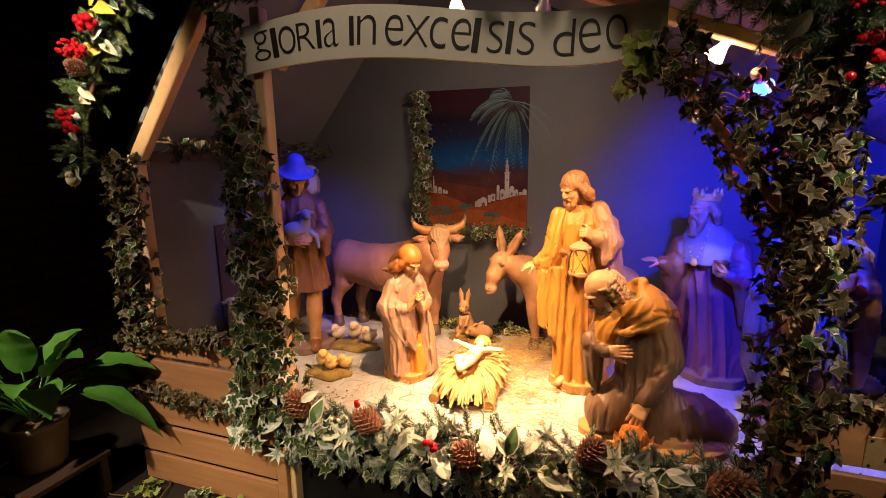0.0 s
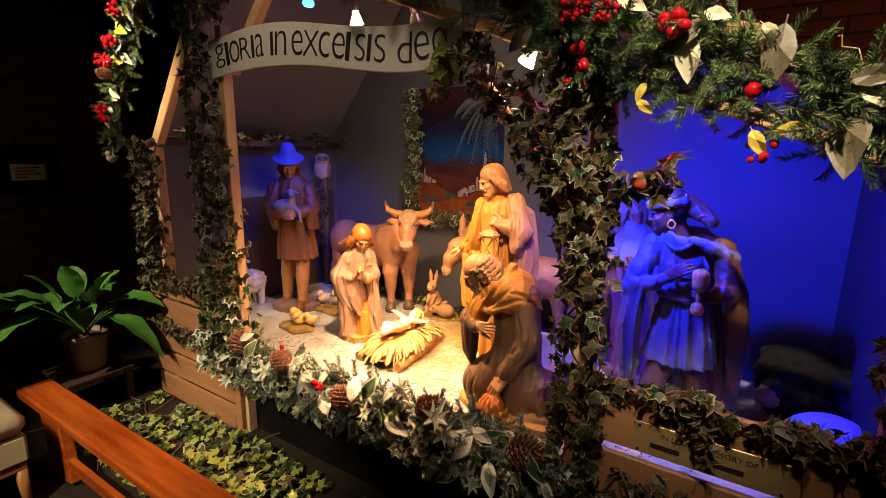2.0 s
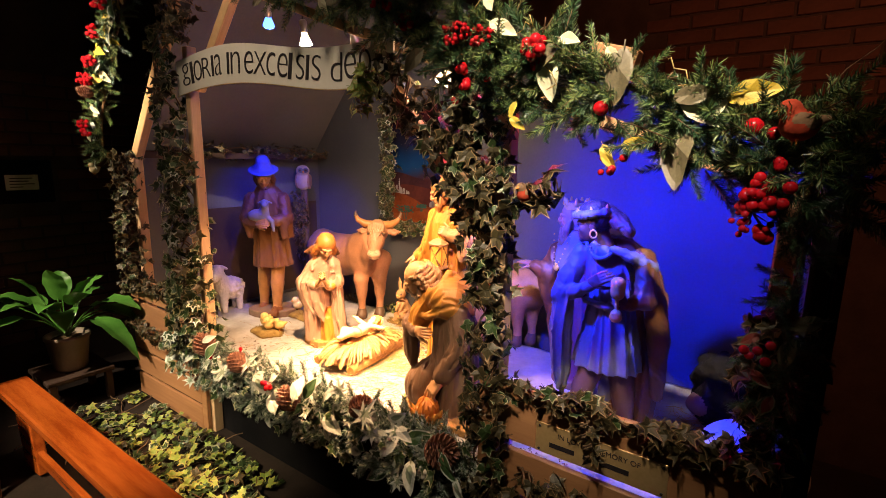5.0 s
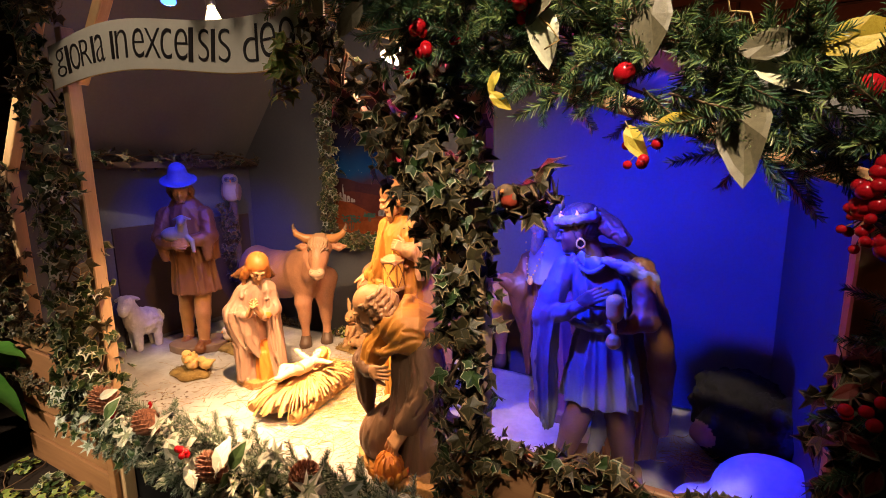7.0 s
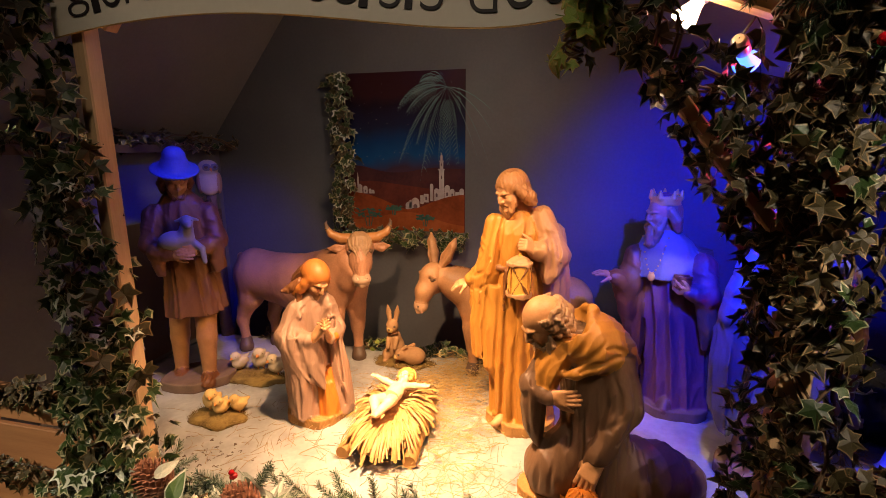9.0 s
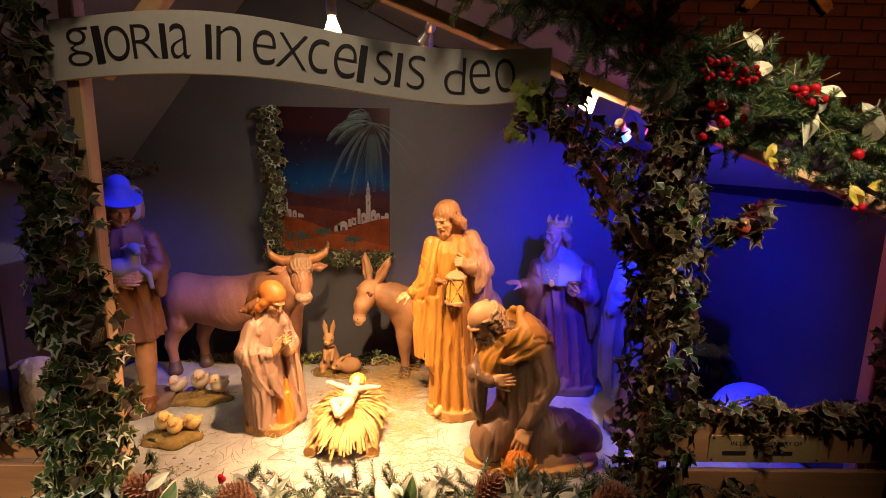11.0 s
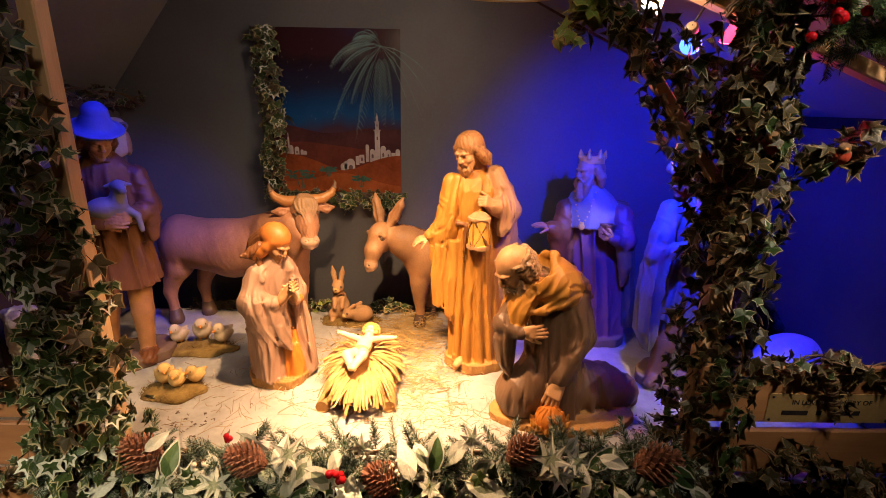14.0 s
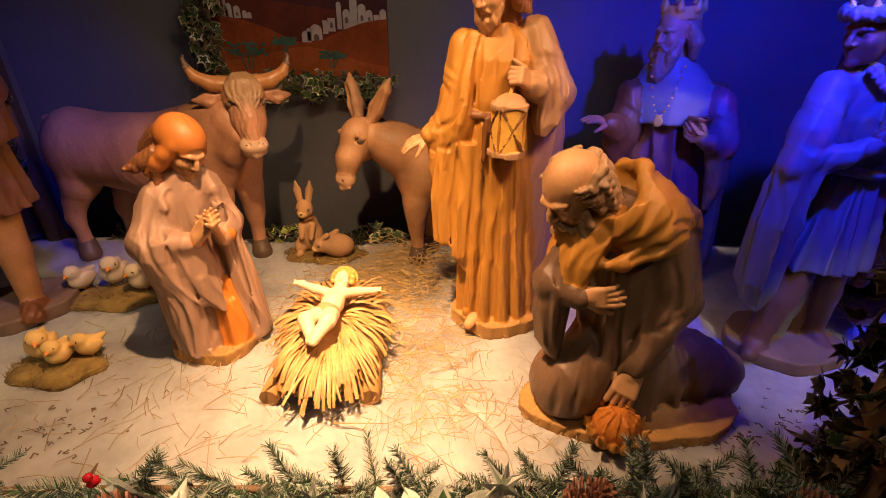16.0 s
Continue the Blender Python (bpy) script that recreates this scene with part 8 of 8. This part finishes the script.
for mesh, x, z, tx, tz, sz in ((star_flower, -0.69, 0.605, 0.2, 1, 0.066), (leaf_white, -0.71, 0.575, -0.3, 0.8, 0.085), (leaf_frost, -0.62, 0.540, 0.8, -0.5, 0.085), (leaf_white, -0.361, 0.565, 0.1, 1, 0.085), (leaf_white, -0.516, 0.455, -0.2, 0.7, 0.090), (leaf_frost, -0.17, 0.510, 0.9, -0.2, 0.085),
                               (star_flower, -0.30, 0.500, 0, 1, 0.060), (star_flower, 0.03, 0.600, 0.2, 1, 0.070), (star_flower, 0.06, 0.545, -0.5, 0.5, 0.060), (leaf_white, 0.13, 0.50, 0.3, 0.8, 0.070), (star_flower, -1.05, 0.505, 0.2, 0.9, 0.060), (star_flower, -0.90, 0.505, -0.4, -0.8, 0.062), (leaf_frost, -0.97, 0.500, 0.6, 0.5, 0.080), (leaf_green, -0.29, 0.585, 0.4, 0.9, 0.075), (leaf_green, -1.02, 0.56, 0.3, 0.9, 0.075), (leaf_white, -1.20, 0.50, -0.6, -0.4, 0.075), (leaf_frost, 0.24, 0.47, 0.3, -0.8, 0.08)):
    put("leaf", mesh, facing(Vector((x, 1.395, z - 0.02)), (rng.uniform(-.4, .4), -0.8, rng.uniform(.3, .9)), (tx, -0.2, tz), sz), front_garland)
for i, (at, n, sp, sz, mesh) in enumerate((((-0.561, 1.40, 0.515), 11, 0.028, 0.0105, RED), ((-0.90, 1.50, 0.56), 4, 0.016, 0.009, RED), ((-1.03, 1.42, 0.52), 3, 0.022, 0.008, RED), ((-0.95, 1.43, 0.515), 8, 0.03, 0.007, WHITEB), ((-0.40, 1.44, 0.51), 9, 0.028, 0.006, WHITEB), ((0.30, 1.39, 0.47), 6, 0.025, 0.008, WHITEB))):
    berry_cluster(front_garland, at, n, sp, sz, mesh, seed=i + 100)

# birds among the greenery
bird((1.180, 1.262, 1.530), 0.046, 200, ROBINRED, ROBINRED, "robin ornament with a red breast on the garland", ROBINBROWN, "bird_ornament", "ornament", "bird ornaments")
bird((0.452, 1.385, 1.405), 0.036, 230, ROBINRED, ROBINBROWN, "robin ornament with a red breast in the ivy", ROBINBROWN, "bird_ornament", "ornament", "bird ornaments")
bird((0.62, 1.395, 1.385), 0.034, 250, ROBINRED, ROBINBROWN, "brown and red bird ornament on an ivy twig", ROBINBROWN, "bird_ornament", "ornament", "bird ornaments")
bird((-2.06, 1.37, 1.372), 0.040, -70, WHITEDOWN, WHITEDOWN, "white snowbird ornament on the rafter garland", WHITEDOWN, "bird_ornament", "ornament", "bird ornaments")

# ---- straw, manger, litter on the snow ----
manger = thing("manger", (-0.575, 2.0, FLOOR - 0.01), "low log manger heaped with golden raffia straw", "manger")
for a, b in (((-0.695, 1.785, 0.465), (-0.66, 2.24, 0.465)), ((-0.455, 1.790, 0.465), (-0.50, 2.24, 0.465))):
    part("log", tube(bmesh.new(), [a, Vector(a).lerp(Vector(b), 0.5) + Vector((0.004, 0, 0.003)), b], [0.024, 0.026, 0.023], 9), PLINTH, manger)
bm = bmesh.new()
bmesh.ops.create_uvsphere(bm, u_segments=28, v_segments=14, radius=1)
for v in bm.verts:
    v.co = Vector((-0.575 + 0.128 * v.co.x, 2.0 + 0.235 * v.co.y, 0.485 + (0.062 if v.co.z > 0 else 0.03) * v.co.z + 0.006 * noise.noise(v.co * 5)))
part("straw_bed", smooth(bm), HUSK, manger)
bm = bmesh.new()
r = random.Random(9)


def strip(p, d, length, wide, droop, steps=7):
    """A flat husk strip from p along d that bends down under its weight, with a torn end."""
    side = Vector((-d.y, d.x, 0)).normalized() * wide
    side += Vector((0, 0, r.uniform(-0.5, 0.5) * wide))
    last, cup = None, r.uniform(0.2, 0.6) * wide
    curl = r.uniform(-0.22, 0.22)
    for j in range(steps + 1):
        u = j / steps
        k = 0.55 + 0.45 * math.sin(min(1.0, u * 1.6) * math.pi / 2)
        row = (bm.verts.new(p - side * k), bm.verts.new(p + Vector((0, 0, cup))), bm.verts.new(p + side * k))
        if last:
            bm.faces.new((last[0], last[1], row[1], row[0])).smooth = True
            bm.faces.new((last[1], last[2], row[2], row[1])).smooth = True
        last = row
        p = p + d * (length / steps)
        d = (d + Vector((-d.y * curl / steps, d.x * curl / steps, -droop / steps))).normalized()
        if p.z < FLOOR + 0.010:
            p.z, d.z = FLOOR + 0.010 + r.uniform(0, 0.006), max(d.z, 0.0)


def bed(x, y):
    u, v = (x + 0.575) / 0.118, (y - 2.0) / 0.235
    return 0.490 + 0.064 * math.sqrt(max(0, 1 - u * u - v * v))


# sheaves laid outwards in rings, the outer ones first
for ring, n in ((0.95, 240), (0.75, 230), (0.52, 190), (0.30, 120)):
    for k in range(n):
        a = 6.283 * (k + r.random()) / n
        f = ring * r.uniform(0.85, 1.05)
        x, y = -0.575 + 0.095 * f * math.cos(a), 2.0 + 0.190 * f * math.sin(a)
        if ring < 0.6 and abs(x + 0.58) < 0.030 and 1.86 < y < 2.10:
            continue
        way = Vector((math.cos(a) * 0.8, math.sin(a) * 1.1, 0)) + Vector((0, -0.25, 0)) + jitter(r, 0.30)
        way.z = r.uniform(0.05, 0.45)
        strip(Vector((x, y, bed(x, y) + r.uniform(0, 0.006))), way.normalized(), r.uniform(0.060, 0.105) * (1.25 if y < 1.9 else 1.0), r.uniform(0.0020, 0.0055), r.uniform(1.0, 2.2))
part("raffia", bm, HUSK, manger, "curling strands of golden raffia")


def straw_litter(name, spots, n, seed, label, lengths=(0.03, 0.10), width=0.0011, mat=STRAW, lift=0.012):
    bm = bmesh.new()
    r = random.Random(seed)
    for k in range(n):
        x, y, sx, sy = r.choice(spots)
        p = Vector((r.gauss(x, sx), r.gauss(y, sy), FLOOR + r.uniform(0.008, lift)))
        p.y = min(max(p.y, 1.50), 2.66)
        a = r.uniform(0, 6.28)
        d = Vector((math.cos(a), math.sin(a), r.uniform(-.03, .06))) * r.uniform(*lengths)
        b = Vector((-d.y, d.x, 0)).normalized() * r.uniform(-.012, .012)
        tube(bm, [p, p + d * 0.5 + b, p + d], r.uniform(0.6, 1.3) * width, 3)
    return whole(name, bm, mat, (spots[0][0], spots[0][1], FLOOR), label, "straw", kind="stuff")


straw_litter("straw", ((-0.57, 2.15, 0.17, 0.12), (-0.42, 2.42, 0.10, 0.08), (-0.37, 2.05, 0.10, 0.2), (-0.48, 2.32, 0.14, 0.1)), 1500, 3, "loose yellow straw strewn round the manger", lift=0.03)
straw_litter("straw", ((-0.8, 1.75, 0.25, 0.12), (-0.25, 1.8, 0.2, 0.12), (-1.0, 1.9, 0.2, 0.2), (-0.1, 1.75, 0.2, 0.1)), 420, 4, "scattered straw stalks on the snow cloth", (0.02, 0.11), 0.0009, DRYSTALK)
straw_litter("straw", ((-0.46, 2.56, 0.07, 0.04), (-0.35, 2.50, 0.06, 0.05)), 200, 5, "heap of straw by the donkey's hooves", (0.03, 0.08), lift=0.06)
straw_litter("straw", ((0.97, 2.22, 0.05, 0.05),), 160, 6, "heap of straw beside the black fleece", (0.03, 0.07), lift=0.07)
straw_litter("bark_crumbs", ((-1.12, 1.70, 0.06, 0.05), (0.55, 1.72, 0.12, 0.06), (0.35, 1.66, 0.1, 0.05)), 150, 8, "dark crumbs of moss and bark on the snow", (0.004, 0.014), 0.0016, BARK)

# ---- in front of and beside the crib ----
ivy_heap = thing("ivy_heap", (-1.1, 1.25, 0.0), "green and yellow ivy strewn on the floor before the crib", "ivy")
r = random.Random(31)
bm = bmesh.new()
for k in range(40):
    q = [Vector((r.uniform(-1.95, -0.2), r.uniform(0.98, 1.44), 0.012))]
    a = r.uniform(0, 6.28)
    for j in range(6):
        a += r.uniform(-.6, .6)
        q.append(q[-1] + Vector((0.05 * math.cos(a), 0.04 * math.sin(a), r.uniform(-.004, .008))))
    tube(bm, q, 0.003, 4)
part("stem", bm, BARK, ivy_heap)
for k in range(300):
    p = Vector((r.uniform(-2.0, -0.30), r.uniform(0.95, 1.45), 0.0))
    p.z = 0.02 + 0.045 * abs(noise.noise((p.x * 4, p.y * 4, 2))) + r.uniform(0, 0.03)
    if noise.noise((p.x * 3.1, p.y * 5, 7)) < -0.32:
        continue
    put("leaf", r.choice(ivy_green[:3] * 2 + ivy_dark[:2] + ivy_lime * 4), facing(p, Vector((0, -0.25, 1)) + jitter(r, 0.55), jitter(r, 1), r.uniform(0.026, 0.046)), ivy_heap)
bm = bmesh.new()
small = leaf_mesh("small_leaf", IVY, (IVYLIME, IVYYELLOW))
vs = np.array([v.co for v in small.vertices])
verts, faces = [], []
for k in range(800):
    p = Vector((r.uniform(-2.0, -0.2), r.uniform(0.95, 1.46), 0.0))
    if noise.noise((p.x * 3.1, p.y * 5, 7)) < -0.26:
        continue
    p.z = 0.012 + 0.045 * abs(noise.noise((p.x * 4, p.y * 4, 2))) * r.random() + r.uniform(0, 0.012)
    m = facing(p, Vector((0, -0.2, 1)) + jitter(r, 0.5), jitter(r, 1), r.uniform(0.020, 0.036))
    o = len(verts)
    verts += [m @ Vector(c) - ORIGIN[ivy_heap.name] for c in vs]
    faces += [[i + o for i in f.vertices] for f in small.polygons]
me = bpy.data.meshes.new("under_leaves")
me.from_pydata(verts, [], faces)
me.materials.append(IVYGREEN)
me.materials.append(IVYLIME)
me.polygons.foreach_set("material_index", [(k // len(small.polygons)) % 3 // 2 for k in range(len(faces))])
under = new("under_leaves", me)
under.parent = ivy_heap
tagged(under, "layer of darker ivy leaves", kind="stuff")

rail = thing("low_rail", (-0.95, 0.86, 0), "varnished orange-brown wooden kneeler rail on splayed legs", "rail")
part("rail_top", beam(bmesh.new(), (-1.82, 0.828, 0.372), (0.2, 0.846, 0.372), 0.045, 0.135, (0.03, 1, 0), 0.008), RAILWOOD, rail)
for x in (-1.60, -0.1):
    bm = bmesh.new()
    y0 = 0.828 + (x + 1.82) * 0.009
    for a, b in (((x - 0.05, y0, 0.357), (x + 0.02, y0, 0.0)),):
        beam(bm, a, b, 0.20, 0.045, (0, 1, 0), 0.006)
    part("leg", bm, RAILWOOD, rail)
part("stretcher", beam(bmesh.new(), (-1.60, 0.83, 0.10), (-0.1, 0.843, 0.10), 0.06, 0.025), RAILWOOD, rail)

chair = thing("chair", (-1.66, 0.48, 0), "cream upholstered chair with splayed brown wooden legs", "chair")
part("seat", smooth(block(bmesh.new(), (-1.85, 0.27, 0.33), (-1.47, 0.70, 0.43), 0.035)), LINEN, chair)
part("skirt", block(bmesh.new(), (-1.84, 0.28, 0.215), (-1.48, 0.69, 0.332), 0.010), LINEN, chair)
part("seat_frame", block(bmesh.new(), (-1.83, 0.29, 0.175), (-1.49, 0.68, 0.214), 0.008), CHAIRWOOD, chair)
for x in (-1.81, -1.51):
    for y in (0.31, 0.66):
        e = 0.03 if x > -1.7 else -0.03
        part("leg", tube(bmesh.new(), [(x, y, 0.178), (x + e * 0.4, y, 0.10), (x + e, y, 0.0)], [0.024, 0.020, 0.014], 8), CHAIRWOOD, chair)
part("backrest", smooth(block(bmesh.new(), (-1.91, 0.27, 0.40), (-1.84, 0.70, 0.80), 0.03)), LINEN, chair)

# the peace lily
stand = thing("plant_stand", (-2.26, 1.20, 0), "dark low stand under the peace lily", "stand")
part("top", block(bmesh.new(), (-2.43, 1.03, 0.175), (-2.09, 1.37, 0.205), 0.006), DARKBROWN, stand)
for x in (-2.40, -2.12):
    for y in (1.06, 1.34):
        part("leg", block(bmesh.new(), (x - 0.018, y - 0.018, 0.0), (x + 0.018, y + 0.018, 0.176), 0.003), DARKBROWN, stand)
lily = thing("peace_lily", (-2.26, 1.20, 0.205), "glossy green peace lily in a cream pot", "plant")
pot = part("pot", lathe(bmesh.new(), ((0.082, 0.0), (0.088, 0.02), (0.108, 0.19), (0.116, 0.195), (0.116, 0.215), (0.104, 0.215), (0.098, 0.19)), (-2.26, 1.20, 0.205), 28), CREAMPOT, lily, "cream glazed pot")
part("soil", lathe(bmesh.new(), ((0.099, 0.0), (0.05, 0.008), (0.01, 0.01)), (-2.26, 1.20, 0.392), 18), BARK, pot)


def lily_leaf(end, rise, width, k):
    """A stalk that arches from the pot, ending in a pointed blade with a sunk midrib."""
    o = Vector((-2.26, 1.20, 0.40))
    end = Vector(end)
    c = o.lerp(end, 0.45) + Vector((0, 0, rise))
    def at(t):
        return o * (1 - t) ** 2 + c * 2 * t * (1 - t) + end * t * t
    bm = bmesh.new()
    tube(bm, [at(t) for t in (0, 0.12, 0.24, 0.36, 0.45)], [0.005, 0.0045, 0.004, 0.0036, 0.003], 5)
    prev = None
    n = 10
    for i in range(n + 1):
        s = i / n
        p, d = at(0.42 + 0.58 * s), (at(min(1, 0.44 + 0.58 * s)) - at(0.40 + 0.58 * s)).normalized()
        side = d.cross(Vector((0, 0, 1))).normalized()
        nrm = side.cross(d)
        w = width * math.sin(math.pi * (0.06 + 0.94 * s) ** 0.75) ** 0.9 + 0.001
        wave = 0.10 * math.sin(i * 1.9 + k)
        row = [bm.verts.new(p + side * w * u + nrm * w * (0.30 * abs(u) + wave * u * u)) for u in (-1, -0.5, 0, 0.5, 1)]
        if prev:
            for a in range(4):
                bm.faces.new((prev[a], prev[a + 1], row[a + 1], row[a])).smooth = True
        prev = row
    return bm


r = random.Random(17)
ENDS = [(-1.80, 1.40, 0.30, 0.34), (-1.92, 1.52, 0.42, 0.32), (-1.86, 1.46, 0.58, 0.26), (-2.02, 1.02, 0.64, 0.22), (-2.30, 0.74, 0.56, 0.30), (-2.36, 0.70, 0.68, 0.24), (-2.20, 0.72, 0.40, 0.34), (-2.12, 0.88, 0.66, 0.2), (-2.30, 0.98, 0.80, 0.16),
        (-2.18, 1.12, 0.84, 0.14), (-2.10, 1.34, 0.78, 0.16), (-2.42, 1.24, 0.78, 0.16), (-2.40, 0.86, 0.66, 0.24), (-2.60, 1.05, 0.56, 0.24), (-2.00, 1.26, 0.70, 0.2), (-2.24, 1.42, 0.74, 0.16), (-2.44, 1.48, 0.60, 0.24), (-2.02, 1.12, 0.50, 0.28), (-1.95, 1.58, 0.34, 0.34)]
for k, (x, y, z, h) in enumerate(ENDS):
    part("leaf", lily_leaf((x, y, z), h, r.uniform(0.052, 0.074), k), LILY, lily)

# framed card on the brick wall, straw star high on the wall
notice = thing("framed_notice", (-2.79, 1.2, 1.16), "small white card in a dark frame on the brick wall", "notice")
part("frame", block(bmesh.new(), (-2.798, 1.00, 1.17), (-2.772, 1.38, 1.44), 0.004), BLACKBOX, notice)
card = part("card", block(bmesh.new(), (-2.771, 1.135, 1.255), (-2.767, 1.30, 1.35), 0.0), CARD, notice)
for z, y in ((1.325, 1.27), (1.307, 1.25), (1.289, 1.28), (1.271, 1.22)):
    part("text_bar", block(bmesh.new(), (-2.7665, 1.155, z), (-2.7655, y, z + 0.006), 0.0), DARKBROWN, card)
star = thing("straw_star", (1.86, 3.19, 2.4), "plaited straw star hanging on the dark wall", "ornament")
for k in range(5):
    a = radians(90 + 72 * k)
    for j in range(9):
        o = (j - 4) * 0.020
        c0 = Vector((1.86 - o * math.sin(a), 3.165 - 0.003 * (j % 2), 2.86 + o * math.cos(a)))
        e = Vector((1.86 + 0.44 * math.cos(a) - 0.25 * o * math.sin(a), 3.165, 2.86 + 0.44 * math.sin(a) + 0.25 * o * math.cos(a)))
        part("straw", tube(bmesh.new(), [c0, c0.lerp(e, 0.94 + 0.06 * rng.random())], 0.010, 5), STRAW, star)

# ---- bricks of the church walls, last ----
bm = bmesh.new()
block(bm, (-0.105, -0.008, -0.031), (0.105, 0.008, 0.031), 0.003)
brick = mesh_of("brick", bm, BRICK)
for j in range(30):
    for i in range(10):
        z, y = 0.30 + 0.075 * j, 0.62 + 0.225 * i + (0.1125 if j % 2 else 0)
        if z > 2.0 or (0.88 < y < 1.50 and 1.12 < z < 1.49):
            continue
        put("brick", brick, Matrix.Translation((-2.800, y, z)) @ Matrix.Rotation(radians(90), 4, "Z"), wall_west)
for j in range(15):
    for i in range(14):
        z, x = 1.62 + 0.075 * j, 0.55 + 0.225 * i + (0.1125 if j % 2 else 0)
        if x < 3.8:
            put("brick", brick, Matrix.Translation((x, 3.200, z)), wall_north)
